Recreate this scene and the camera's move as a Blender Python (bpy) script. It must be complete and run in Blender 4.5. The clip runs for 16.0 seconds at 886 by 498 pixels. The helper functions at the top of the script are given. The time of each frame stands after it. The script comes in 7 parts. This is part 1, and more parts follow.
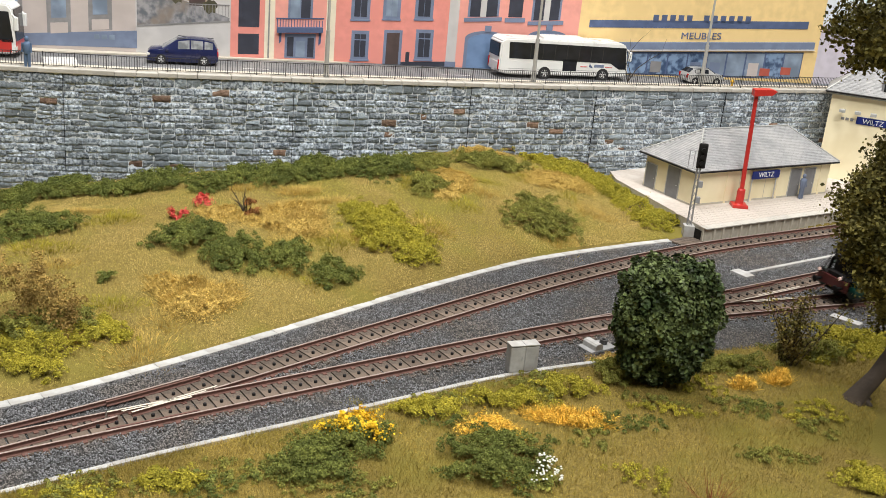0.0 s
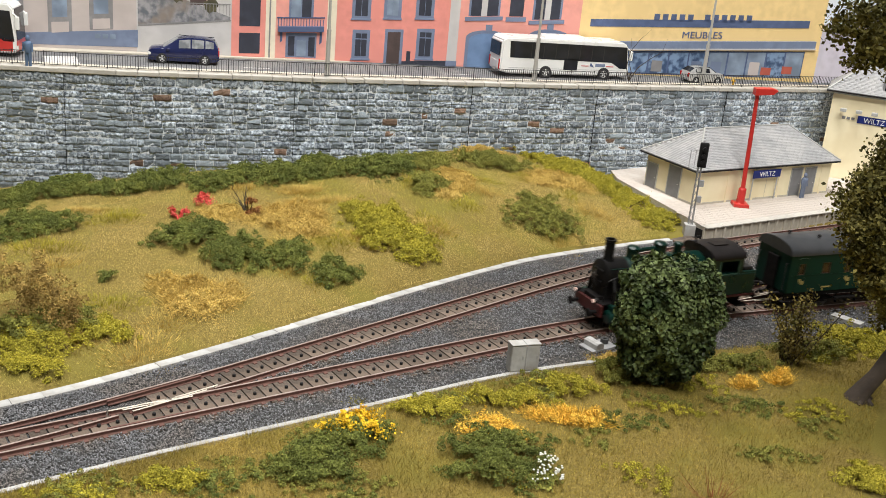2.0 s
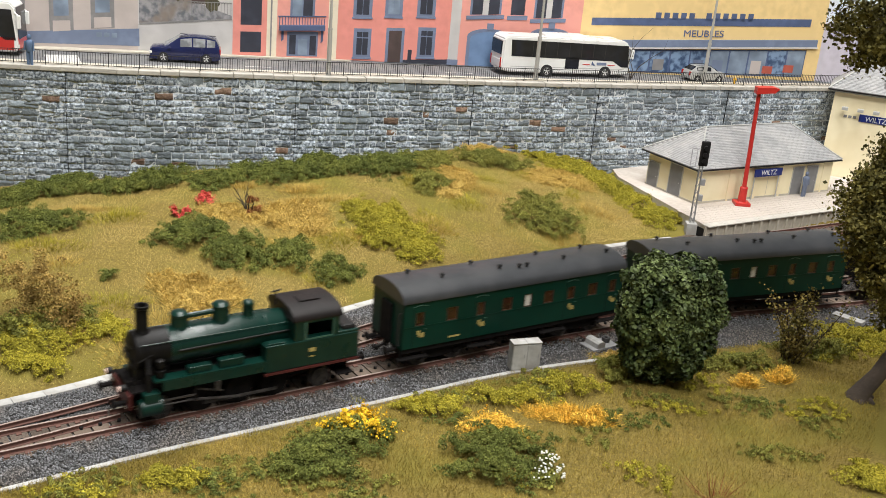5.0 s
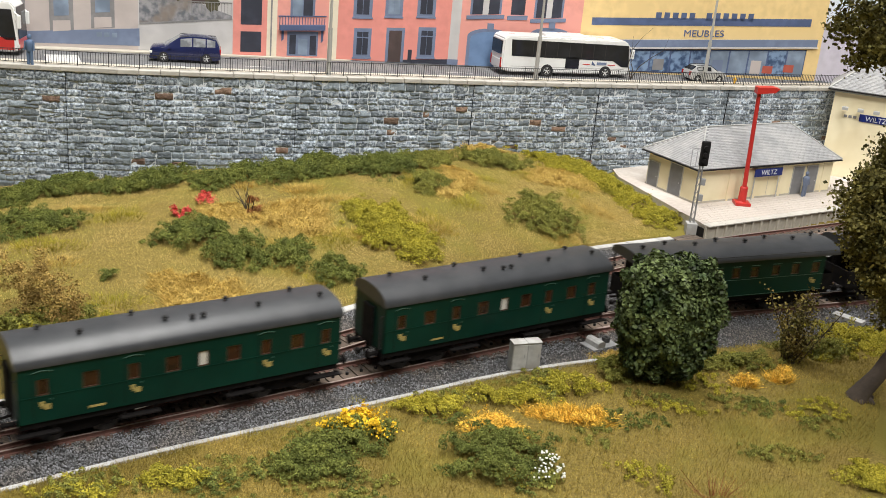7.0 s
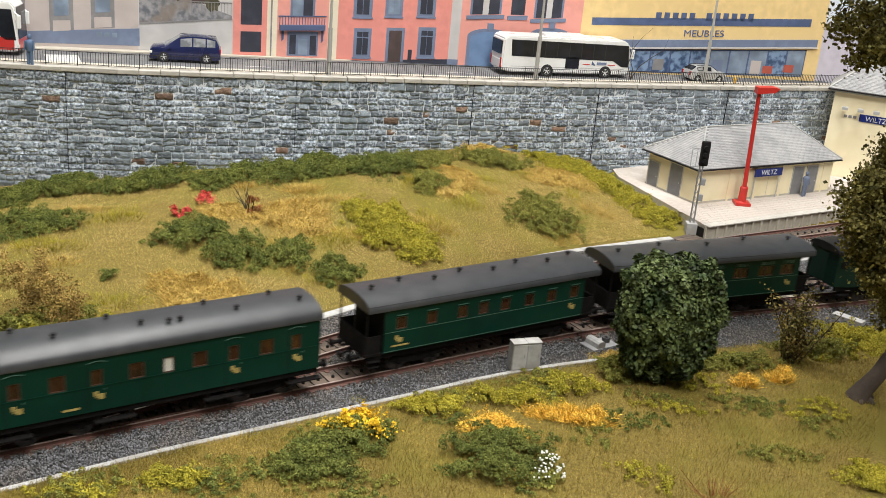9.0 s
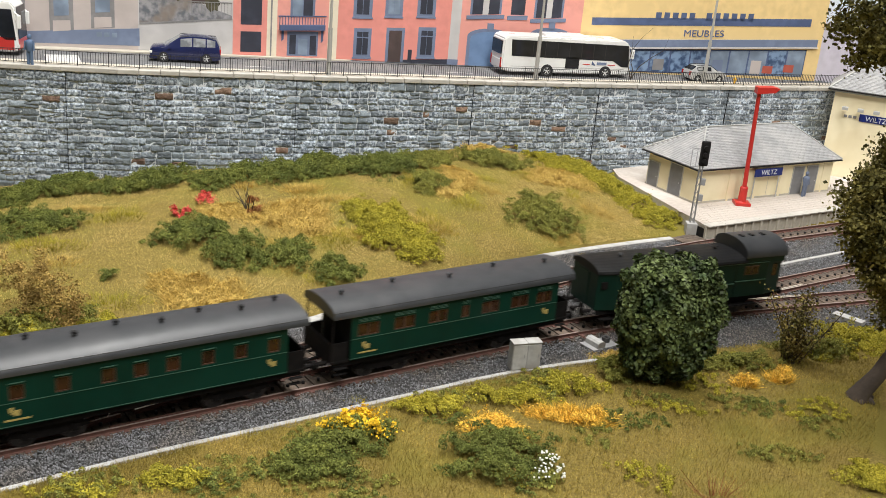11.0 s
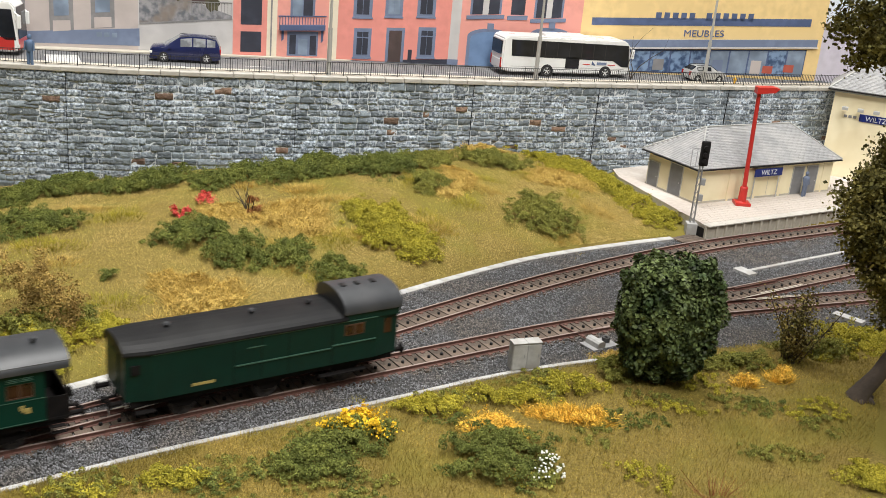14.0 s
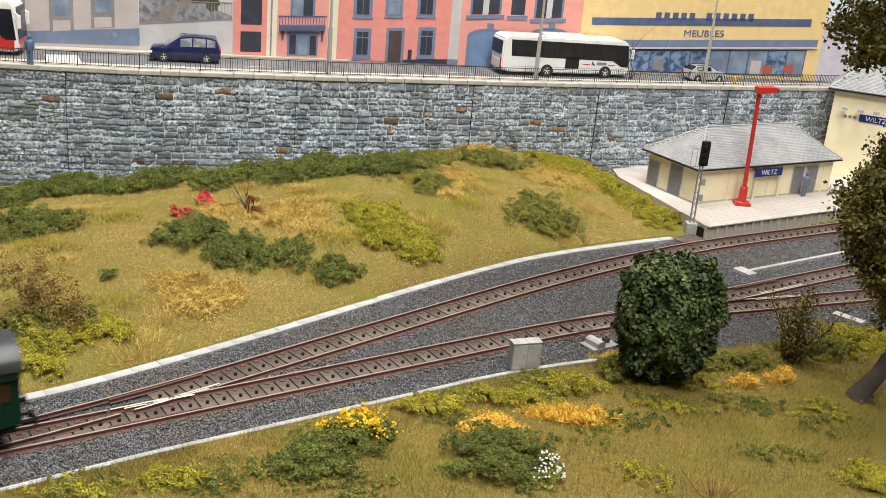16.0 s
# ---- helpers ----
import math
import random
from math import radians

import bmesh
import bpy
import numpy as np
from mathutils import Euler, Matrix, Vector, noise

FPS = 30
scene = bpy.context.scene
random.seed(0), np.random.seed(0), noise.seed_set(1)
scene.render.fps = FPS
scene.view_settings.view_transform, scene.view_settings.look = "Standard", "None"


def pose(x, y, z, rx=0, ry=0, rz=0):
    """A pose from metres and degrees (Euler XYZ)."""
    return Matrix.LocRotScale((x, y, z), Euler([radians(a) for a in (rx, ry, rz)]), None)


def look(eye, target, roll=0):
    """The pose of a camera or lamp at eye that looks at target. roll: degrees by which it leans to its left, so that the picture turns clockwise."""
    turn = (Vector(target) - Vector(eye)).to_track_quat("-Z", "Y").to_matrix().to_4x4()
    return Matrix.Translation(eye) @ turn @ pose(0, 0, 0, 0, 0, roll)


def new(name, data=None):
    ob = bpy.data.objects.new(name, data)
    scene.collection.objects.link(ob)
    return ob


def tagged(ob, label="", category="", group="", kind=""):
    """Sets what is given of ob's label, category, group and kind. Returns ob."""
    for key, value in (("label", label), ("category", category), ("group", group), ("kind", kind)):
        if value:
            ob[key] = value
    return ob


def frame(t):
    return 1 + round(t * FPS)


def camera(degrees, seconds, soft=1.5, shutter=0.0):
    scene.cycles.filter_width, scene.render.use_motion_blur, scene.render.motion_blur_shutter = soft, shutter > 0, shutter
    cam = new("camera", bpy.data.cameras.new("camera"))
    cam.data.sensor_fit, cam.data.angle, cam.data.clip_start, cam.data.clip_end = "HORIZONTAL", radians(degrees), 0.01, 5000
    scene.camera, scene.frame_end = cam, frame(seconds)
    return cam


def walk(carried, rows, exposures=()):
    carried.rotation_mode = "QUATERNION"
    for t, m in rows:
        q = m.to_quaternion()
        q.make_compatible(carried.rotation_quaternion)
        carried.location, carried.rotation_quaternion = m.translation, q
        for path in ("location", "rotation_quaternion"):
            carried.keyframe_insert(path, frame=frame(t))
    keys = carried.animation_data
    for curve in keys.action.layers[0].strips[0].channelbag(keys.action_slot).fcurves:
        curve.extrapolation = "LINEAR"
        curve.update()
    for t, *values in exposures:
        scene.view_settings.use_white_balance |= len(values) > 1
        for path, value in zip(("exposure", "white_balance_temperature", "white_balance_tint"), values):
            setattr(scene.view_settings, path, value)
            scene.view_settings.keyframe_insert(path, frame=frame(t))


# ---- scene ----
cam = camera(46.8, 16.0, 0.55, 0.7)
EYE = Vector((0.0, 0.0, 0.2422))


def aim(right, up):
    """The camera's turn on its stand: its rest direction, turned by small angles in degrees."""
    return look(EYE, EYE + Vector((0.0, math.cos(0.3390), -math.sin(0.3390))), 5.185) @ pose(0, 0, 0, up, -right, 0)


walk(cam, [(0.0, aim(0.135, 0.125)), (1.0, aim(0.125, 0.120)), (1.5, aim(0.085, 0.085)), (2.5, aim(0.080, 0.078)),
           (3.0, aim(0.035, 0.030)), (4.0, aim(0.02, 0.02)), (6.0, aim(0, 0)), (16.0, aim(0, 0))])

# ---- light: an exhibition hall, lit by long ceiling panels ----
world = bpy.data.worlds.new("hall_air")
scene.world = world
world.use_nodes = True
world.node_tree.nodes["Background"].inputs[0].default_value = (1.0, 0.97, 0.92, 1)
world.node_tree.nodes["Background"].inputs[1].default_value = 0.35
scene.view_settings.exposure = 0.0


def panel(name, x, y, z, sx, sy, watts, colour, target):
    lamp = bpy.data.lights.new(name, "AREA")
    lamp.shape, lamp.size, lamp.size_y, lamp.energy, lamp.color = "RECTANGLE", sx, sy, watts, colour
    ob = new(name, lamp)
    ob.matrix_world = look((x, y, z), target)
    return ob


panel("ceiling_lamp", 0.04, 0.70, 1.45, 1.7, 0.25, 39, (1.0, 0.985, 0.955), (0.0, 0.68, 0))
panel("ceiling_lamp", 0.24, -0.40, 1.45, 1.3, 0.25, 26, (1.0, 0.985, 0.955), (0.3, 0.85, 0.08))

# ---- building helpers: numbers in centimetres, meshes in metres ----
S = 0.01


def at(x, y, z, rx=0, ry=0, rz=0):
    return pose(x * S, y * S, z * S, rx, ry, rz)


def thing(name, m, label, category, group="", kind=""):
    ob = new(name)
    ob.empty_display_size = 0.01
    ob.matrix_basis = m
    return tagged(ob, label, category, group, kind)


def mesh_of(name, bm, material, smooth=False):
    me = bpy.data.meshes.new(name)
    bm.transform(Matrix.Scale(S, 4))
    bmesh.ops.recalc_face_normals(bm, faces=bm.faces)
    bm.to_mesh(me)
    bm.free()
    me.materials.append(material)
    if smooth:
        me.shade_smooth()
        me.set_sharp_from_angle(angle=0.75)
    return me


def part(name, bm, material, parent=None, label="", smooth=False, m=None):
    ob = new(name, mesh_of(name, bm, material, smooth))
    if parent:
        ob.parent = parent
    if m is not None:
        ob.matrix_basis = m
    return tagged(ob, label)


def raw(name, verts, faces, material, parent=None, label="", kind="", smooth=False):
    """One mesh straight from arrays in centimetres; faces all have the same number of corners."""
    verts, faces = np.asarray(verts, float) * S, np.asarray(faces, np.int32)
    me, n, k = bpy.data.meshes.new(name), len(faces), faces.shape[1]
    me.vertices.add(len(verts)), me.loops.add(n * k), me.polygons.add(n)
    me.vertices.foreach_set("co", verts.ravel())
    me.loops.foreach_set("vertex_index", faces.ravel())
    me.polygons.foreach_set("loop_start", np.arange(n, dtype=np.int32) * k)
    me.polygons.foreach_set("loop_total", np.full(n, k, np.int32))
    me.update(calc_edges=True)
    me.materials.append(material)
    if smooth:
        me.shade_smooth()
    ob = new(name, me)
    if parent:
        ob.parent = parent
    return tagged(ob, label, kind=kind)


def box(bm, x0, x1, y0, y1, z0, z1, bevel=0.0, m=None):
    r = bmesh.ops.create_cube(bm, size=1.0)
    vs = r["verts"]
    for v in vs:
        v.co = Vector((x0 + (v.co.x + 0.5) * (x1 - x0), y0 + (v.co.y + 0.5) * (y1 - y0), z0 + (v.co.z + 0.5) * (z1 - z0)))
    if bevel:
        es = list({e for v in vs for e in v.link_edges})
        out = bmesh.ops.bevel(bm, geom=es, offset=bevel, segments=2, affect="EDGES", profile=0.6)
        vs = list({v for v in out["verts"]} | {v for v in vs if v.is_valid})
    if m is not None:
        bmesh.ops.transform(bm, matrix=m, verts=vs)
    return bm


def blk(x0, x1, y0, y1, z0, z1, bevel=0.0):
    return box(bmesh.new(), x0, x1, y0, y1, z0, z1, bevel)


def tube(bm, p0, p1, r0, r1=None, n=10):
    p0, p1 = Vector(p0), Vector(p1)
    d = p1 - p0
    out = bmesh.ops.create_cone(bm, cap_ends=True, segments=n, radius1=r0, radius2=r0 if r1 is None else r1, depth=d.length)
    m = Matrix.Translation((p0 + p1) / 2) @ d.to_track_quat("Z", "Y").to_matrix().to_4x4()
    bmesh.ops.transform(bm, matrix=m, verts=out["verts"])
    return bm


def rod(p0, p1, r0, r1=None, n=10):
    return tube(bmesh.new(), p0, p1, r0, r1, n)


def lathe(bm, prof, n=16, axis="Z", m=None):
    """Turned shape from (radius, height) pairs."""
    rings, vs = [], []
    for r, h in prof:
        ring = []
        for i in range(n):
            a = 2 * math.pi * i / n
            c = (r * math.cos(a), r * math.sin(a), h)
            if axis == "X":
                c = (h, c[0], c[1])
            if axis == "Y":
                c = (c[0], h, c[1])
            ring.append(bm.verts.new(c))
        rings.append(ring)
        vs += ring
    for a, b in zip(rings, rings[1:]):
        for i in range(n):
            bm.faces.new((a[i], a[(i + 1) % n], b[(i + 1) % n], b[i]))
    bm.faces.new(rings[0]), bm.faces.new(rings[-1])
    if m is not None:
        bmesh.ops.transform(bm, matrix=m, verts=vs)
    return bm


def prism(bm, outline, x0, x1, plane="YZ"):
    """A flat outline drawn out between two places along the third axis."""
    def put(a, b, c):
        return {"YZ": (c, a, b), "XZ": (a, c, b), "XY": (a, b, c)}[plane]
    lo = [bm.verts.new(put(a, b, x0)) for a, b in outline]
    hi = [bm.verts.new(put(a, b, x1)) for a, b in outline]
    n = len(outline)
    for i in range(n):
        bm.faces.new((lo[i], lo[(i + 1) % n], hi[(i + 1) % n], hi[i]))
    bm.faces.new(lo), bm.faces.new(hi)
    return bm


def cut_out(bm):
    bmesh.ops.remove_doubles(bm, verts=bm.verts, dist=1e-5)
    return bm


# ---- materials ----
def mat(name, c1, c2=None, scale=300.0, rough=0.6, metal=0.0, bump=0.15, fine=1500.0, c3=None, big=40.0, island=0.0, glow=0.0, coat=0.0, where="Object", soft=0.25, thin=0.0, gloss=0.5, deep=0.0004):
    """Two colours mixed by a noise, a third by a larger one, fine relief."""
    m = bpy.data.materials.new(name)
    m.use_nodes = True
    nt = m.node_tree
    N, L, P = nt.nodes, nt.links, nt.nodes["Principled BSDF"]
    P.inputs["Roughness"].default_value, P.inputs["Metallic"].default_value = rough, metal
    P.inputs["Coat Weight"].default_value = coat
    P.inputs["Specular IOR Level"].default_value = gloss
    tc = N.new("ShaderNodeTexCoord")

    def noise_at(s, detail=4.0):
        t = N.new("ShaderNodeTexNoise")
        t.inputs["Scale"].default_value, t.inputs["Detail"].default_value = s, detail
        L.new(tc.outputs[where], t.inputs["Vector"])
        return t.outputs["Fac"]

    def blend(f, a, b):
        x = N.new("ShaderNodeMix")
        x.data_type = "RGBA"
        L.new(f, x.inputs["Factor"])
        for sock, v in ((x.inputs[6], a), (x.inputs[7], b)):
            if isinstance(v, tuple):
                sock.default_value = (*v, 1)
            else:
                L.new(v, sock)
        return x.outputs[2]

    def spread(f, lo, hi):
        r = N.new("ShaderNodeMapRange")
        r.interpolation_type = "SMOOTHSTEP"
        r.inputs["From Min"].default_value, r.inputs["From Max"].default_value = lo, hi
        L.new(f, r.inputs["Value"])
        return r.outputs["Result"]

    c2 = c2 or tuple(v * 0.8 for v in c1)
    col = blend(spread(noise_at(scale), 0.5 - soft, 0.5 + soft), c1, c2)
    if c3:
        col = blend(spread(noise_at(big, 3.0), 0.45, 0.62), col, c3)
    if island:
        g = N.new("ShaderNodeNewGeometry")
        o = N.new("ShaderNodeObjectInfo")
        ad = N.new("ShaderNodeMath")
        ad.operation = "ADD"
        L.new(g.outputs["Random Per Island"], ad.inputs[0]), L.new(o.outputs["Random"], ad.inputs[1])
        fr = N.new("ShaderNodeMath")
        fr.operation = "FRACT"
        L.new(ad.outputs[0], fr.inputs[0])
        mr = N.new("ShaderNodeMapRange")
        mr.inputs["To Min"].default_value, mr.inputs["To Max"].default_value = 1 - island, 1 + island
        L.new(fr.outputs[0], mr.inputs["Value"])
        hv = N.new("ShaderNodeHueSaturation")
        L.new(mr.outputs["Result"], hv.inputs["Value"]), L.new(col, hv.inputs["Color"])
        col = hv.outputs["Color"]
    L.new(col, P.inputs["Base Color"])
    if bump:
        b = N.new("ShaderNodeBump")
        b.inputs["Strength"].default_value, b.inputs["Distance"].default_value = bump, deep
        L.new(noise_at(fine), b.inputs["Height"])
        L.new(b.outputs["Normal"], P.inputs["Normal"])
    rv = N.new("ShaderNodeMapRange")
    rv.inputs["To Min"].default_value, rv.inputs["To Max"].default_value = max(rough - 0.1, 0.03), min(rough + 0.1, 1)
    L.new(noise_at(scale * 0.7), rv.inputs["Value"]), L.new(rv.outputs["Result"], P.inputs["Roughness"])
    if thin:
        P.inputs["Transmission Weight"].default_value = thin
    if glow:
        P.inputs["Emission Color"].default_value, P.inputs["Emission Strength"].default_value = (*c1, 1), glow
    return m


M_SOIL = mat("grass_mat", (0.26, 0.195, 0.056), (0.115, 0.085, 0.024), 700, 0.95, 0, 1.0, 1200, (0.17, 0.142, 0.032), 16, gloss=0.1)
M_GRASS = mat("static_grass", (0.70, 0.54, 0.21), (0.54, 0.40, 0.125), 45, 0.9, 0, 0, 900, (0.44, 0.375, 0.085), 13, 0.48, gloss=0.1)
M_VERGE = mat("verge_grass", (0.44, 0.32, 0.085), (0.28, 0.225, 0.046), 40, 0.9, 0, 0, 900, (0.22, 0.165, 0.036), 17, 0.55, gloss=0.12)
M_BALLAST = mat("ballast_bed", (0.075, 0.072, 0.07), (0.035, 0.034, 0.033), 900, 0.95, 0, 0.8, 1200)
M_STONE = mat("ballast_stone", (0.235, 0.235, 0.245), (0.15, 0.15, 0.155), 200, 0.9, 0, 0.3, 2500, (0.20, 0.18, 0.165), 25, 0.45, gloss=0.2)
M_SLEEPER = mat("sleeper_brown", (0.135, 0.106, 0.086), (0.07, 0.056, 0.046), 900, 0.9, 0, 0.9, 1500, (0.15, 0.115, 0.09), 60, 0.22, gloss=0.15)
M_RAILSIDE = mat("rusty_rail", (0.15, 0.068, 0.050), (0.10, 0.048, 0.038), 400, 0.75, 0.1, 0.3, 1500)
M_RAILTOP = mat("polished_rail", (0.38, 0.30, 0.265), (0.28, 0.21, 0.18), 300, 0.45, 0.25, 0.1, 1500)
M_FROG = mat("nickel_frog", (0.72, 0.66, 0.56), (0.60, 0.54, 0.45), 300, 0.4, 0.5, 0.1, 1500)
M_BLACK = mat("matt_black", (0.008, 0.008, 0.008), (0.016, 0.0145, 0.0145), 300, 0.55, 0, 0.15, gloss=0.25)
M_CONCRETE = mat("pale_concrete", (0.46, 0.455, 0.44), (0.36, 0.355, 0.34), 250, 0.85, 0, 0.3, 1500, (0.34, 0.325, 0.30), 50, 0.1)
M_WALLSTONE = mat("grey_stone", (0.54, 0.60, 0.66), (0.105, 0.128, 0.155), 480, 0.85, 0, 1.0, 520, (0.225, 0.26, 0.285), 34, 0.36, soft=0.17, gloss=0.25, deep=0.001)
M_WALLRED = mat("rust_stone", (0.30, 0.20, 0.14), (0.14, 0.085, 0.06), 320, 0.85, 0, 0.9, 650, None, 40, 0.3, deep=0.0009)
M_MORTAR = mat("mortar", (0.74, 0.77, 0.79), (0.56, 0.59, 0.61), 300, 0.95, 0, 0.4, 900)
M_COPING = mat("sandy_coping", (0.50, 0.475, 0.425), (0.41, 0.385, 0.345), 200, 0.85, 0, 0.25, 1500, (0.42, 0.39, 0.34), 40, 0.06)
M_ROAD = mat("asphalt", (0.17, 0.17, 0.175), (0.12, 0.12, 0.125), 260, 0.9, 0, 0.3, 2000, (0.20, 0.195, 0.19), 30)
M_PAVE = mat("pavement_cream", (0.60, 0.55, 0.45), (0.53, 0.48, 0.40), 200, 0.85, 0, 0.2, 1500)
M_IRON = mat("dark_iron", (0.05, 0.048, 0.05), (0.035, 0.034, 0.036), 300, 0.5, 0.5, 0.1)
# ---- plan of the layout, in centimetres ----
def near_y(x):
    """Centre line of the running track."""
    if x < 4:
        return 51.4 + 0.70 * x
    d = min(x, 18) - 4
    return 54.2 + 0.70 * d - 0.0095 * d * d + max(0, x - 18) * 0.434


def far_y(x):
    """Centre line of the platform track, which leaves the running track."""
    if x < -27:
        return near_y(x)
    if x < -10:
        return near_y(x) + (x + 27) ** 2 * 0.32 / 34
    y = 47.12 + 1.02 * (min(x, 3) + 10)
    d = min(max(x - 3, 0), 22)
    return y + 1.02 * d - 0.0091 * d * d + max(0, x - 25) * 0.62


def branch_y(x):
    """Centre line of the siding that leaves the running track behind the round tree."""
    if x < 7:
        return near_y(x)
    d = min(x, 17) - 7
    return 56.2 + 0.643 * d + 0.0062 * d * d * 0.7 + max(0, x - 17) * 0.70


STRIP_X = [-115, -60, -19.8, -14.7, -8.6, -1.7, 4.7, 8.9, 18.3, 30, 70, 135]
STRIP_Y = [-24, 14, 41.6, 46.4, 52.9, 60.7, 67.4, 70.8, 76.8, 82.5, 102, 130]
KERB_X = [-115, -60, -16.9, -13.3, -7.7, -3.0, 4.1, 9.3, 20, 30, 70, 135]
KERB_Y = [-33, 5, 35.1, 38.0, 41.9, 45.2, 50.2, 52.9, 57.6, 61.5, 77, 106]
WALL_X = [-115, -75, -35.3, -26.5, -18.8, -12.6, -5.3, 2.0, 9.6, 19.6, 26.6, 37.1, 70, 135]
WALL_Y = [62, 70, 78.0, 79.9, 82.3, 84.2, 86.9, 89.45, 92.2, 96.2, 99.1, 103.7, 118, 152]
BASE_X = [-75, -36, -27, -18.7, -10, -4, 0, 4, 7, 10.5, 14, 17, 70]
BASE_Z = [-1.6, -1.5, -0.4, 0.6, 1.3, 1.9, 2.4, 2.5, 1.9, 1.2, 0.4, 0.0, 0.0]


GRID = np.arange(-140, 160.01, 0.1)


def table(xs, ys, soft):
    """A line of the plan, its corners rounded, looked up in steps of a millimetre."""
    return np.mean([np.interp(GRID + d * soft, xs, ys) for d in (-2, -1, 0, 1, 2)], axis=0).tolist()


STRIP_T, KERB_T = table(STRIP_X, STRIP_Y, 1.5), table(KERB_X, KERB_Y, 1.2)
WALL_T, BASE_T = table(WALL_X, WALL_Y, 0.0), table(BASE_X, BASE_Z, 0.8)
HUMP_T = table([-40, -20, 0, 10], [0.9, 1.1, 0.9, 0.7], 1.0)


def from_table(t, x):
    f = min(max((x + 140) * 10, 0), 2998)
    i = int(f)
    return t[i] + (t[i + 1] - t[i]) * (f - i)


def strip_y(x):
    return from_table(STRIP_T, x)


def kerb_y(x):
    return from_table(KERB_T, x)


def wall_y(x):
    return from_table(WALL_T, x)


def lumps(x, y):
    return noise.noise((x * 0.16, y * 0.16, 3.1)) * 0.32 + noise.noise((x * 0.5, y * 0.5, 7.7)) * 0.13


def ground_z(x, y):
    k, s, w = kerb_y(x), strip_y(x), wall_y(x)
    if y < k - 0.28:
        return -0.16 + min((k - 0.28 - y) * 0.3, 1) * (0.14 + lumps(x, y))
    if y < s + 0.9:
        return -0.42
    if y > w + 0.6:
        return -1.0
    v = min((y - s) / (w - s), 1.0)
    up = min(max((15.5 - x) / 3.5, 0), 1)
    a = min((y - s - 0.9) / 1.6, 1)
    return -0.16 + up * (v * from_table(BASE_T, x) + math.sin(math.pi * v) * from_table(HUMP_T, x) + a * lumps(x, y)) + 0.12 * a


# ---- ground sheet ----
def build_ground():
    xs = np.concatenate([np.arange(-112, -46, 3.0), np.arange(-46, 42, 0.5), np.arange(42, 133, 3.0)])
    ys = np.concatenate([np.arange(-36, 24, 3.0), np.arange(24, 108, 0.5), np.arange(108, 160, 3.0)])
    verts = [(x, y, ground_z(x, y)) for y in ys for x in xs]
    n = len(xs)
    faces = [(j * n + i, j * n + i + 1, (j + 1) * n + i + 1, (j + 1) * n + i) for j in range(len(ys) - 1) for i in range(n - 1)]
    tagged(raw("ground", verts, faces, M_SOIL, smooth=True), "olive and straw coloured scenic grass ground", "ground", kind="structure")


build_ground()


def build_grass(name, zone, count, material, label, short, long, thick):
    """Static grass: thin fibres, leaning every way."""
    rng = np.random.default_rng(4 if zone == "hill" else 5)
    xs, us = rng.uniform(-36, 27, count), rng.uniform(0, 1, count)
    gx = np.arange(-40, 40, 0.25)
    kerb, strip = np.interp(xs, gx, [kerb_y(x) for x in gx]), np.interp(xs, gx, [strip_y(x) for x in gx])
    if zone == "front":
        lo, hi = np.full(count, 29.0), kerb - 0.15
    else:
        lo, hi = strip + 0.95, np.interp(xs, WALL_X, WALL_Y)
    ys = lo + (hi - lo) * us
    ok = (np.abs(xs) < 0.455 * ys + 1.5) & (hi > lo)
    if zone == "hill":
        ok &= (xs < 19) & ((xs < 14) | (ys < 77 + (18 - xs) * 3.2))
    p = np.stack([xs[ok], ys[ok]], 1)
    z = np.array([ground_z(x, y) for x, y in p.tolist()])
    k = len(p)
    a, lean, ln = rng.uniform(0, 2 * np.pi, k), rng.uniform(0.15, 1.5, k), rng.uniform(short, long, k)
    w, b = rng.uniform(thick * 0.6, thick * 1.2, k), rng.uniform(0, 2 * np.pi, k)
    base = np.stack([p[:, 0], p[:, 1], z - 0.03], 1)
    side = np.stack([np.cos(b) * w, np.sin(b) * w, np.zeros(k)], 1)
    tip = base + np.stack([np.cos(a) * np.sin(lean) * ln, np.sin(a) * np.sin(lean) * ln, np.cos(lean) * ln], 1)
    verts = np.stack([base - side, base + side, tip], 1).reshape(-1, 3)
    tagged(raw(name, verts, np.arange(3 * k).reshape(k, 3), material), label, "grass", kind="stuff")


build_grass("grass", "hill", 480000, M_GRASS, "short dry straw-coloured static grass fibres", 0.08, 0.26, 0.011)
build_grass("verge_grass", "front", 450000, M_VERGE, "longer tangled olive and straw grass fibres", 0.14, 0.44, 0.010)


# ---- retaining wall ----
TOP = 8.2


def wall_frame(x):
    """A place on the wall's face: its plan point and its direction."""
    y, y2 = wall_y(x - 0.5), wall_y(x + 0.5)
    d = Vector((1, y2 - y, 0)).normalized()
    return Vector((x, wall_y(x), 0)), d, Vector((d.y, -d.x, 0))


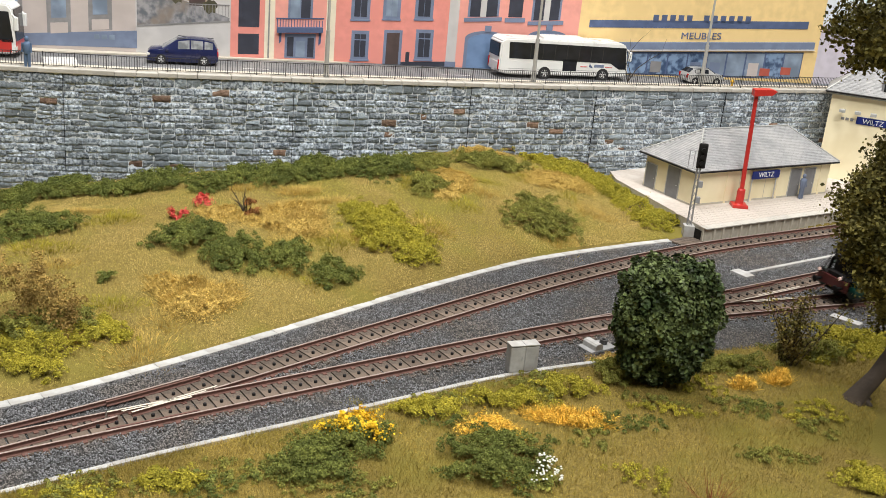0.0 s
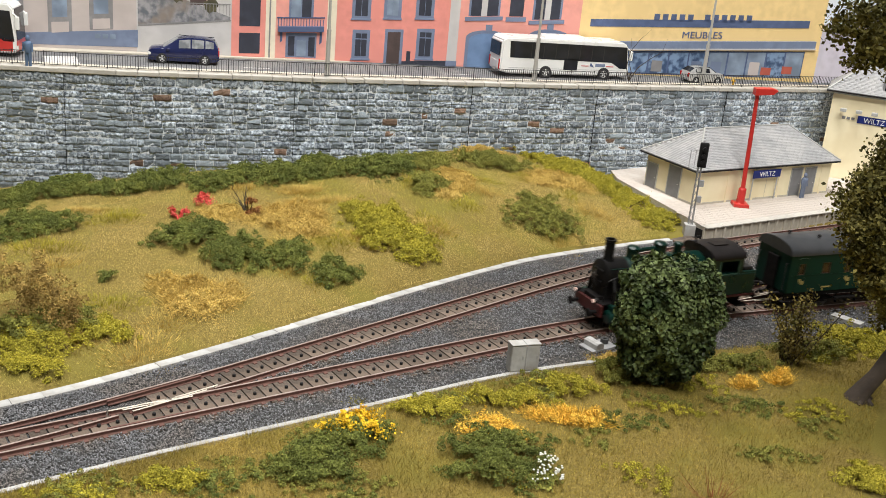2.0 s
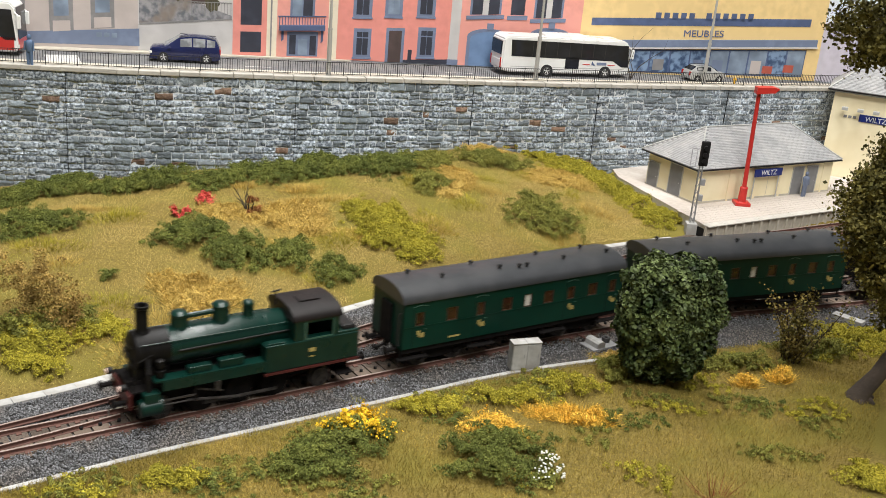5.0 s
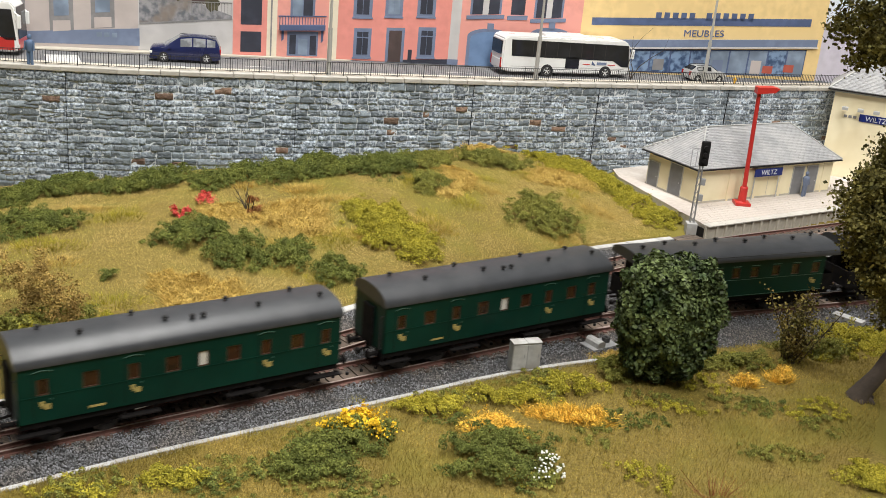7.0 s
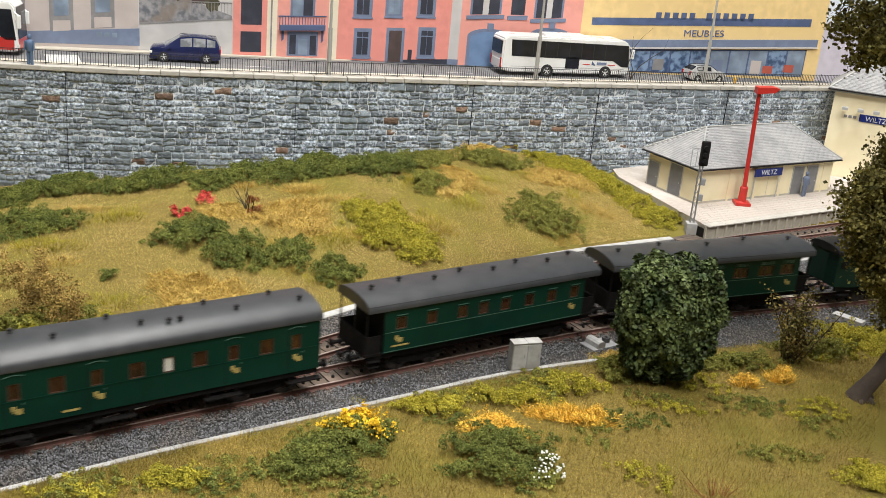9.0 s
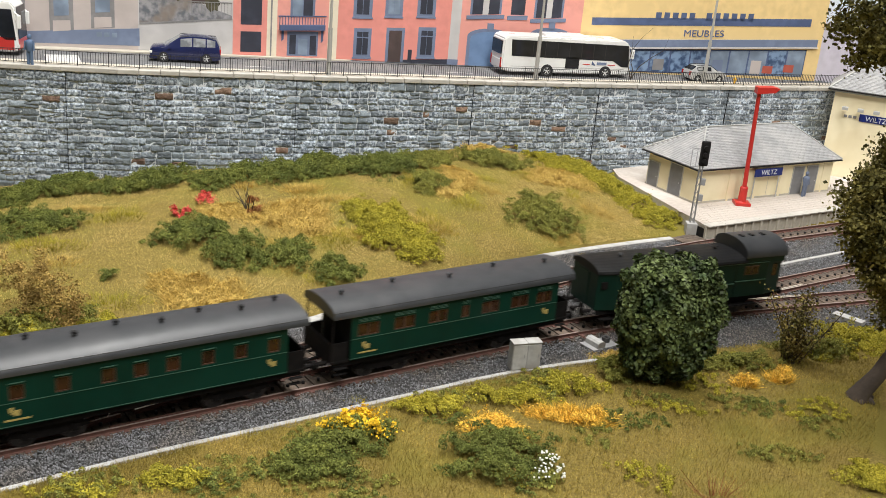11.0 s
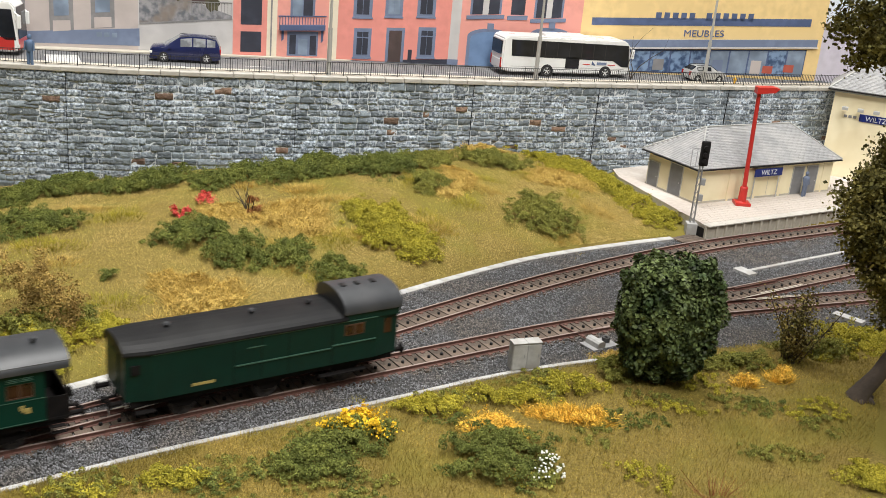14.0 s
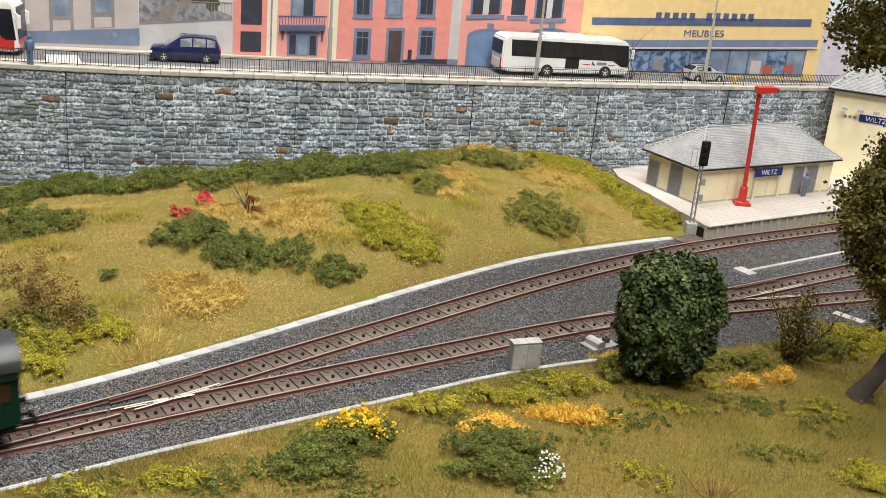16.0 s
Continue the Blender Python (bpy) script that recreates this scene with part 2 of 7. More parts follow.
def build_wall():
    wall = thing("wall_retaining", at(0, 0, 0), "tall grey rough-hewn stone retaining wall with pale joints", "wall", kind="structure")
    bm = bmesh.new()
    xs = list(np.arange(-60, 60.1, 2.0))
    rows = []
    for x in xs:
        p, d, n = wall_frame(x)
        rows.append([bm.verts.new(p + n * a + Vector((0, 0, z))) for a, z in ((-0.012, -3), (-0.012, TOP), (-1.6, TOP), (-1.6, -3))])
    for a, b in zip(rows, rows[1:]):
        for i in range(4):
            bm.faces.new((a[i], a[(i + 1) % 4], b[(i + 1) % 4], b[i]))
    bm.faces.new(rows[0]), bm.faces.new(rows[-1])
    part("mortar_core", bm, M_MORTAR, wall)
    # stones, course by course
    rng = random.Random(8)
    z, verts, faces, red_v, red_f, near_stones = -2.6, [], [], [], [], []
    while z < TOP - 0.12:
        h = rng.choice((0.50, 0.56, 0.60, 0.66))
        if z + h > TOP - 0.25:
            h = TOP - z
        x = -46 + rng.uniform(0, 1)
        while x < 45:
            ln = rng.uniform(0.8, 1.55) if rng.random() < 0.8 else rng.uniform(0.5, 0.8)
            if z + h > from_table(BASE_T, x) - 0.4:
                parts = [(z, h)]
                if h > 0.55 and ln < 1.2 and rng.random() < 0.35:
                    parts = [(z, h * 0.5), (z + h * 0.5, h * 0.5)]
                for z0, hh in parts:
                    p, d, n = wall_frame(x + ln * 0.45)
                    g = 0.016
                    fx = (0, 0.035, 0.2, 0.36, 0.52, 0.68, 0.83, 0.965, 1)
                    fz = (0, 0.09, 0.36, 0.62, 0.91, 1)
                    nx, nz = 8, 5
                    loc = []
                    rel = rng.uniform(0.03, 0.09)
                    tilt, slew, key = rng.uniform(-0.06, 0.06), rng.uniform(-0.05, 0.05), rng.uniform(0, 90)
                    for j in range(nz + 1):
                        for i in range(nx + 1):
                            e = i in (0, nx) or j in (0, nz)
                            wx, wz = fx[i] * ln, fz[j] * hh
                            px = (fx[i] - 0.5) * (ln * 0.985 - 2 * g) + noise.noise((wx * 3, wz * 5, key)) * 0.03
                            pz = z0 + g + (hh - 2 * g) * fz[j] + noise.noise((wx * 2.5, wz * 3, key + 40)) * (0.022 if e else 0.05)
                            out = -0.036 if e else rel + tilt * (fz[j] - 0.5) * 2 + slew * (fx[i] - 0.5) * 2 + noise.noise((wx * 3.5, wz * 6, key + 7)) * 0.13 + rng.uniform(-0.025, 0.025)
                            loc.append(p + d * px + n * out + Vector((0, 0, pz)))
                    fc = [(j * (nx + 1) + i, j * (nx + 1) + i + 1, (j + 1) * (nx + 1) + i + 1, (j + 1) * (nx + 1) + i) for j in range(nz) for i in range(nx)]
                    is_red = rng.random() < 0.02
                    if -33 < x < -12 and z0 > 2.6 and len(near_stones) < 300:
                        near_stones.append((loc, fc, is_red))
                    else:
                        vv, ff = (red_v, red_f) if is_red else (verts, faces)
                        k = len(vv)
                        vv.extend(loc)
                        ff.extend([tuple(k + q for q in f) for f in fc])
            x += ln * 0.93
        z += h
    raw("stone_courses", verts, faces, M_WALLSTONE, wall, kind="stuff")
    raw("red_stones", red_v, red_f, M_WALLRED, wall, "rust-brown stones set among the grey", "stuff")
    for loc, fc, is_red in near_stones:
        raw("stone", loc, fc, M_WALLRED if is_red else M_WALLSTONE, wall)
    # vertical joints between the cast panels
    for x in (-30.6, -13.3, 1.4, 12.9, 26.0):
        p, d, n = wall_frame(x)
        bm = bmesh.new()
        box(bm, -0.012, 0.012, -0.12, 0.03, -2, TOP - 0.02)
        bmesh.ops.transform(bm, matrix=Matrix.Translation(p + n * 0.03) @ Matrix.Rotation(math.atan2(d.y, d.x), 4, "Z"), verts=bm.verts)
        part("panel_joint", bm, M_BLACK, wall)
    return wall


WALL = build_wall()


def build_coping():
    cop = thing("wall_coping", at(0, 0, 0), "sand-coloured coping stones along the retaining wall", "coping", kind="structure")
    rng = random.Random(3)
    x = -46.0
    i = 0
    while x < 44:
        ln = rng.uniform(1.45, 1.75) if i % 5 else rng.uniform(2.6, 3.0)
        p, d, n = wall_frame(x + ln * 0.46)
        bm = blk(-ln * 0.478, ln * 0.478, -0.22, 1.0, 0, 0.36 + rng.uniform(-0.02, 0.02), 0.06)
        part("coping_stone", bm, M_COPING, cop, m=Matrix.Translation((p + Vector((0, 0, TOP))) * S) @ Matrix.Rotation(math.atan2(d.y, d.x) + rng.uniform(-0.006, 0.006), 4, "Z"))
        x += ln * 0.925
        i += 1


build_coping()


# ---- street on the wall ----
ROAD_Z = 8.50


def back_y(x):
    return 93.1 + 0.28 * (x + 12.5)


def build_road():
    bm = bmesh.new()
    rows = []
    for x in np.arange(-62, 62.1, 2):
        y = wall_y(x) + 0.75
        rows.append([bm.verts.new((x, y, ROAD_Z)), bm.verts.new((x, max(back_y(x), y + 0.2) + 4, ROAD_Z)), bm.verts.new((x, max(back_y(x), y + 0.2) + 4, ROAD_Z - 0.8)), bm.verts.new((x, y, ROAD_Z - 0.8))])
    for a, b in zip(rows, rows[1:]):
        for i in range(4):
            bm.faces.new((a[i], a[(i + 1) % 4], b[(i + 1) % 4], b[i]))
    tagged(part("road", bm, M_ROAD), "grey asphalt street above the retaining wall", "road", kind="structure")
    # kerbside pavement strip behind the railing
    bm = bmesh.new()
    rows = []
    for x in np.arange(-50, 50.1, 2):
        y = wall_y(x)
        rows.append([bm.verts.new((x, y + a, z)) for a, z in ((0.72, ROAD_Z), (0.72, ROAD_Z + 0.1), (1.9, ROAD_Z + 0.1), (1.9, ROAD_Z))])
    for a, b in zip(rows, rows[1:]):
        for i in range(4):
            bm.faces.new((a[i], a[(i + 1) % 4], b[(i + 1) % 4], b[i]))
    tagged(part("pavement", bm, M_PAVE), "pale cream pavement strip beside the street", "pavement", kind="structure")


build_road()


# ---- tracks ----
def path_points(fn, x0, x1, step=0.4):
    return [Vector((x, fn(x), 0)) for x in np.arange(x0, x1 + 1e-6, step)]


def along(fn, x0, x1, spacing):
    """Places at equal steps along a track: point and heading."""
    out, acc, x, last = [], 0.0, x0, Vector((x0, fn(x0), 0))
    while x < x1:
        x += 0.02
        p = Vector((x, fn(x), 0))
        acc += (p - last).length
        last = p
        if acc >= spacing:
            acc -= spacing
            out.append((p, math.atan2(fn(x + 0.1) - fn(x - 0.1), 0.2)))
    return out


def sweep(bm, pts, profile):
    """A closed profile (across, up) carried along a line."""
    rings = []
    for i, p in enumerate(pts):
        d = (pts[min(i + 1, len(pts) - 1)] - pts[max(i - 1, 0)]).normalized()
        n = Vector((-d.y, d.x, 0))
        rings.append([bm.verts.new(p + n * a + Vector((0, 0, z))) for a, z in profile])
    k = len(profile)
    for a, b in zip(rings, rings[1:]):
        for i in range(k):
            bm.faces.new((a[i], a[(i + 1) % k], b[(i + 1) % k], b[i]))
    bm.faces.new(rings[0]), bm.faces.new(rings[-1])
    return bm


GAUGE = 0.86
SIDE = [(-0.10, -0.25), (0.10, -0.25), (0.10, -0.22), (0.03, -0.18), (0.03, -0.075), (0.055, -0.06), (0.055, -0.02), (-0.055, -0.02), (-0.055, -0.06), (-0.03, -0.075), (-0.03, -0.18), (-0.10, -0.22)]
HEAD = [(-0.05, -0.02), (0.05, -0.02), (0.05, -0.004), (0.04, 0.0), (-0.04, 0.0), (-0.05, -0.004)]


def offset_line(pts, a):
    out = []
    for i, p in enumerate(pts):
        d = (pts[min(i + 1, len(pts) - 1)] - pts[max(i - 1, 0)]).normalized()
        out.append(p + Vector((-d.y, d.x, 0)) * a)
    return out


def rail(parent, pts, a, head=None):
    line = offset_line(pts, a)
    r = part("rail", sweep(bmesh.new(), line, SIDE), M_RAILSIDE, parent)
    part("rail_head", sweep(bmesh.new(), line, HEAD), head or M_RAILTOP, r)


def sleeper_mesh():
    bm = blk(-0.38, 0.38, -1.02, 1.02, -0.42, -0.235, 0.02)
    box(bm, -0.17, 0.17, -1.36, 1.36, -0.42, -0.25, 0.02)
    return mesh_of("sleeper", bm, M_SLEEPER)


SLEEPER = sleeper_mesh()
CHAIR = mesh_of("rail_chair", blk(-0.11, 0.11, -0.30, 0.30, -0.245, -0.185, 0.015), M_RAILSIDE)
STUD = mesh_of("stud", lathe(bmesh.new(), [(0.09, -0.24), (0.09, -0.13), (0.06, -0.09)], 8), M_BLACK)


def track(label, fn, x0, x1, skip=None):
    t = thing("track", at(0, 0, 0), label, "railway track", "tracks")
    chairs = [Matrix.Translation((0, y * S, 0)) for y in (-GAUGE, GAUGE)]
    for p, a in along(fn, x0, x1, 0.85):
        if skip and skip(p):
            continue
        for me in (SLEEPER, STUD):
            ob = new(me.name, me)
            ob.parent = t
            ob.matrix_basis = Matrix.Translation(p * S) @ Matrix.Rotation(a, 4, "Z")
        if -28 < p.x < 40:
            for c in chairs:
                ob = new("rail_chair", CHAIR)
                ob.parent = t
                ob.matrix_basis = Matrix.Translation(p * S) @ Matrix.Rotation(a, 4, "Z") @ c
    return t


def build_tracks():
    t = track("running track with rust-brown rails and studded sleepers", near_y, -104, 128)
    pts = path_points(near_y, -106, 130)
    rail(t, pts, -GAUGE)
    left = [p for p in pts if p.x > -9.0]
    rail(t, [p for p in left if p.x < 21.0], GAUGE)
    rail(t, [p for p in pts if -11.7 < p.x < -8.8], GAUGE)
    rail(t, [p for p in pts if p.x < -14.0], GAUGE)
    rail(t, [p for p in pts if p.x > 24.0], GAUGE)
    t2 = track("platform track curving away beside the platform", far_y, -24, 48, lambda p: p.y - near_y(p.x) < 1.7)
    pts = path_points(far_y, -26, 50)
    rail(t2, pts, GAUGE)
    rail(t2, [p for p in pts if p.x > -11.6], -GAUGE)
    rail(t2, [p for p in pts if p.x < -14.5], -GAUGE)
    t3 = track("siding leaving the running track at a turnout", branch_y, 8, 44, lambda p: p.y - near_y(p.x) < 1.7)
    pts = path_points(branch_y, 8, 46)
    rail(t3, pts, GAUGE)
    rail(t3, [p for p in pts if p.x > 24.5], -GAUGE)
    rail(t3, [p for p in pts if p.x < 20.5], -GAUGE)


build_tracks()


def build_strip(name, label, fx, x0, x1, wide, high, step):
    st = thing(name, at(0, 0, 0), label, "kerb", kind="structure")
    rng = random.Random(5)
    pts = along(fx, x0, x1, step)
    for p, a in pts:
        bm = blk(-step / 2 + 0.006, step / 2 - 0.006, 0, wide, -0.42, high + rng.uniform(-0.006, 0.006), 0.018)
        part("slab", bm, M_CONCRETE, st, m=Matrix.Translation(p * S) @ Matrix.Rotation(a + rng.uniform(-0.004, 0.004), 4, "Z"))


build_strip("cable_trough", "pale concrete cable trough slabs along the ballast", lambda x: strip_y(x) - 0.05, -26, 18.2, 0.62, -0.17, 1.5)
build_strip("ballast_kerb", "narrow pale concrete kerb edging the ballast", lambda x: kerb_y(x) - 0.25, -24, 10.2, 0.30, -0.12, 3.0)


def build_ballast():
    bm = bmesh.new()
    rows = []
    for x in np.arange(-40, 60.1, 1.0):
        rows.append([bm.verts.new((x, kerb_y(x) - 0.1, -0.36)), bm.verts.new((x, strip_y(x) + 0.1, -0.36))])
    for a, b in zip(rows, rows[1:]):
        bm.faces.new((a[0], b[0], b[1], a[1]))
    tagged(part("ballast_bed", bm, M_BALLAST), "dark grey ballast bed under the tracks", "ballast", kind="structure")
    rng = np.random.default_rng(11)
    n = 100000
    xs, us = rng.uniform(-27, 40, n), rng.uniform(0, 1, n)
    c, rad = [], []
    for x, u in zip(xs, us):
        k, s = kerb_y(x), strip_y(x)
        y = k + (s - k) * u
        if abs(x) > 0.46 * y + 2:
            continue
        d = min(abs(y - near_y(x)) * 0.82, abs(y - far_y(x)) * 0.72, abs(y - branch_y(x)) * 0.85 if x > 8 else 9)
        if d < 1.0:
            c.append((x, y, -0.315)), rad.append(0.03)
        else:
            c.append((x, y, -0.30 + 0.10 * rng.random())), rad.append(rng.uniform(0.035, 0.062))
    c, rad = np.array(c), np.array(rad)
    k = len(c)
    shape = np.array([(1, 0, 0), (-1, 0, 0), (0, 1, 0), (0, -1, 0), (0, 0, 1), (0, 0, -1)], float)
    tri = np.array([(0, 2, 4), (2, 1, 4), (1, 3, 4), (3, 0, 4), (2, 0, 5), (1, 2, 5), (3, 1, 5), (0, 3, 5)])
    ang = rng.uniform(0, 6.28, k)
    v = shape[None] * rng.uniform(0.6, 1.35, (k, 6, 1)) * rad[:, None, None]
    v += rng.uniform(-0.3, 0.3, (k, 6, 3)) * rad[:, None, None]
    cs, sn = np.cos(ang)[:, None], np.sin(ang)[:, None]
    v = np.stack([v[..., 0] * cs - v[..., 1] * sn, v[..., 0] * sn + v[..., 1] * cs, v[..., 2] * 0.9], -1) + c[:, None]
    f = (tri[None] + (np.arange(k) * 6)[:, None, None]).reshape(-1, 3)
    tagged(raw("ballast_stones", v.reshape(-1, 3), f, M_STONE), "loose dark grey crushed stone ballast", "ballast", kind="stuff")


build_ballast()
# ---- printed town backdrop behind the street ----
def plain(name, c, rough=0.7, var=0.86, scale=120.0):
    return mat(name, c, tuple(v * var for v in c), scale, rough, 0, 0.05, 900, tuple(v * (var + 0.06) for v in c), 28)


M_PINK = plain("pink_facade", (0.80, 0.30, 0.25))
M_PINK2 = plain("salmon_facade", (0.82, 0.36, 0.30))
M_YFAC = plain("yellow_facade", (0.86, 0.63, 0.29))
M_BLUE = plain("blue_print", (0.10, 0.14, 0.27), 0.6, 0.7)
M_SLATE = plain("blue_grey_print", (0.20, 0.25, 0.37), 0.6, 0.75)
M_GLASSP = plain("window_print", (0.30, 0.38, 0.50), 0.4, 0.5, 60)
M_DARKP = plain("dark_print", (0.045, 0.05, 0.075), 0.6, 0.6)
M_BROWNP = plain("brown_door_print", (0.09, 0.06, 0.055), 0.6, 0.7)
M_BEIGE = plain("beige_facade", (0.56, 0.49, 0.46), 0.7, 0.85, 60)
M_WHITEP = plain("pale_render", (0.60, 0.58, 0.57), 0.7, 0.82, 60)
M_CREAM = plain("cream_pilaster", (0.82, 0.74, 0.58))
M_SKY = plain("pale_sky_print", (0.74, 0.79, 0.86), 0.8, 0.95)
M_LILAC = plain("grey_house_print", (0.62, 0.58, 0.66))
M_BUSHP = plain("bush_print", (0.12, 0.11, 0.06), 0.8, 0.4, 180)
M_REDP = plain("red_print", (0.55, 0.12, 0.08), 0.6, 0.7)
M_GREYP = plain("grey_wall_print", (0.30, 0.29, 0.29), 0.7, 0.7)

BACK = thing("backdrop_panel", at(-12.5, 93.1, 0, 0, 0, 15.64), "printed town backdrop with pink and yellow house fronts", "backdrop", kind="structure")
BK = 1.0385


def bx(x):
    return (x + 12.5) * BK


def quad(name, xa, a0, a1, xb, b0, b1, material, out, parent=None, label=""):
    """A flat piece of the print: its left and right edges, each with foot and top."""
    bm = bmesh.new()
    p = [(bx(xa), a0), (bx(xb), b0), (bx(xb), b1), (bx(xa), a1)]
    return part(name, prism(bm, p, -out, 0.0, "XZ"), material, parent or BACK, label)


def build_backdrop():
    part("board", blk(-65, 75, 0.02, 0.4, 7.7, 21), M_SKY, BACK)
    quad("house", -47, 8.6, 20, -27.9, 8.6, 20, M_BEIGE, 0.05, label="beige house front")
    quad("plinth", -47, 8.7, 9.0, -27.8, 9.0, 10.5, M_SLATE, 0.08)
    for x in (-31.2, -30.6, -30.0):
        quad("cellar_window", x, 9.62, 10.0, x + 0.42, 9.64, 10.02, M_GLASSP, 0.1)
    for a, b, z in ((-34.8, -32.95, 9.85), (-31.6, -29.75, 10.3), (-38.5, -36.6, 9.5)):
        w = quad("window", a, z, 19, b, z + 0.15, 19, M_GREYP, 0.07)
        quad("pane", a + 0.35, z + 1.35, 19, b - 0.35, z + 1.45, 19, M_GLASSP, 0.09, w)
        quad("spandrel", a + 0.25, z + 0.05, z + 0.95, b - 0.25, z + 0.2, z + 1.05, M_BEIGE, 0.09, w)
    quad("stair_wall", -27.9, 10.7, 20, -20.2, 11.7, 20, M_WHITEP, 0.05)
    rubble = mat("rubble_print", (0.34, 0.33, 0.34), (0.13, 0.14, 0.16), 170, 0.7, 0, 0.05, 900, (0.24, 0.20, 0.17), 45, soft=0.15)
    earth = mat("earth_print", (0.50, 0.36, 0.27), (0.22, 0.13, 0.09), 120, 0.7, 0, 0.05, 900, (0.40, 0.31, 0.26), 60, soft=0.15)
    fl = quad("stair_flight", -27.8, 11.0, 14.6, -20.3, 11.75, 12.0, rubble, 0.07)
    quad("coping_line", -27.8, 10.85, 11.0, -20.25, 11.65, 11.78, M_GREYP, 0.09, fl)
    bank = quad("stair_bank", -27.2, 14.2, 17.0, -22.2, 12.9, 17.0, earth, 0.06)
    quad("far_house", -23.6, 12.9, 14.4, -22.3, 12.9, 14.3, M_BROWNP, 0.075, bank)
    quad("house_window", -23.3, 13.4, 14.0, -22.9, 13.4, 14.0, M_DARKP, 0.085, bank)
    for x, z, k in ((-24.6, 13.6, 0.55), (-21.9, 12.9, 0.6), (-26.4, 14.4, 0.5)):
        pts = [(bx(x + k * (1 + 0.18 * math.sin(i * 2.3)) * math.cos(i * math.pi / 7)), z + k * (1 + 0.2 * math.cos(i * 3.1)) * math.sin(i * math.pi / 7)) for i in range(14)]
        part("printed_bush", prism(bmesh.new(), pts, -0.08, 0, "XZ"), M_BUSHP, BACK)
    for i in range(14):
        x = -23.9 + i * 0.27
        z = 12.0 + (x + 23.9) * 0.02
        quad("stair_rail_bar", x, z, z + 1.0, x + 0.04, z, z + 1.0, M_GREYP, 0.085, fl)
    quad("stair_rail", -23.9, 12.98, 13.06, -20.3, 13.05, 13.13, M_GREYP, 0.09, fl)
    quad("roadside_wall", -27.9, 8.6, 10.75, -20.2, 8.6, 11.7, M_WHITEP, 0.06)
    # pink terrace
    quad("house", -20.2, 8.6, 20, -17.35, 8.6, 20, M_PINK, 0.06, label="pink house front")
    for z0, z1 in ((11.3, 14.2), (8.9, 10.7)):
        quad("garage_door", -19.55, z0, z1, -17.8, z0 + 0.05, z1 + 0.05, M_DARKP, 0.08)
    quad("pilaster", -17.35, 8.6, 20, -16.5, 8.6, 20, M_CREAM, 0.08)
    quad("downpipe", -17.05, 8.6, 20, -16.92, 8.6, 20, M_GREYP, 0.12)
    quad("house", -16.5, 8.6, 20, -11.9, 8.6, 20, M_PINK2, 0.06, label="salmon pink house front with balcony")
    d = quad("balcony_door", -15.4, 12.2, 16, -13.3, 12.35, 16, M_SLATE, 0.08)
    for a, b in ((-15.2, -14.4), (-14.3, -13.5)):
        quad("pane", a, 12.3, 15.8, b, 12.35, 15.8, M_GLASSP if a < -14.9 else M_DARKP, 0.1, d)
    b = quad("balcony", -16.3, 11.0, 11.45, -12.4, 11.2, 11.65, M_BLUE, 0.5)
    for i in range(17):
        x = -16.3 + i * 0.24
        quad("baluster", x, 11.45, 12.2, x + 0.06, 11.45, 12.2, M_BLUE, 0.11, b)
    quad("hand_rail", -16.4, 12.15, 12.25, -12.3, 12.35, 12.45, M_BLUE, 0.12, b)
    for x in (-16.1, -12.7):
        quad("bracket", x, 10.0, 11.1, x + 0.2, 10.2, 11.2, M_BLUE, 0.11, b)
    f = quad("shop_door", -15.6, 8.75, 10.9, -12.95, 8.8, 11.0, M_SLATE, 0.08)
    for a, b in ((-15.4, -14.85), (-14.65, -13.85), (-13.65, -13.1)):
        quad("pane", a, 8.9, 10.6 if a != -14.65 else 10.3, b, 8.9, 10.65 if a != -14.65 else 10.3, M_GLASSP if a == -14.65 else M_DARKP, 0.1, f)
    quad("pilaster", -12.1, 8.6, 20, -11.3, 8.6, 20, M_CREAM, 0.08)
    quad("house", -11.4, 8.6, 20, -0.95, 8.6, 20, M_PINK, 0.06, label="pink house front with blue-grey windows")

    def sash(a, b, z0, z1, material=M_DARKP):
        fr = quad("window", a - 0.28, z0 - 0.25, z1 + 0.3, b + 0.28, z0 - 0.2, z1 + 0.35, M_SLATE, 0.08)
        quad("pane", a, z0, z1, a + (b - a) * 0.48, z0, z1, material, 0.1, fr)
        quad("pane", a + (b - a) * 0.52, z0, z1, b, z0 + 0.02, z1 + 0.02, material, 0.1, fr)
        quad("transom", a, z1 - 0.55, z1 - 0.45, b, z1 - 0.55, z1 - 0.45, M_SLATE, 0.11, fr)
        quad("sill", a - 0.35, z0 - 0.4, z0 - 0.25, b + 0.35, z0 - 0.35, z0 - 0.2, M_SLATE, 0.14, fr)
    sash(-9.7, -8.6, 12.75, 15.0)
    sash(-6.9, -5.9, 12.95, 15.2, M_GLASSP)
    sash(-4.05, -2.95, 13.1, 15.3)
    sash(-9.55, -8.55, 9.15, 11.2)
    sash(-3.8, -2.75, 9.4, 11.6)
    dr = quad("front_door", -6.95, 8.6, 11.7, -5.3, 8.6, 11.75, M_SLATE, 0.08)
    quad("door_leaf", -6.7, 8.6, 11.45, -5.55, 8.6, 11.5, M_BROWNP, 0.1, dr)
    quad("letter_post", -4.9, 8.6, 9.8, -4.55, 8.6, 9.8, M_DARKP, 0.1)
    quad("dark_base", -5.3, 8.6, 8.85, -0.9, 8.6, 9.1, M_DARKP, 0.09)
    quad("pilaster", -1.2, 8.6, 20, -0.3, 8.6, 20, M_WHITEP, 0.09)
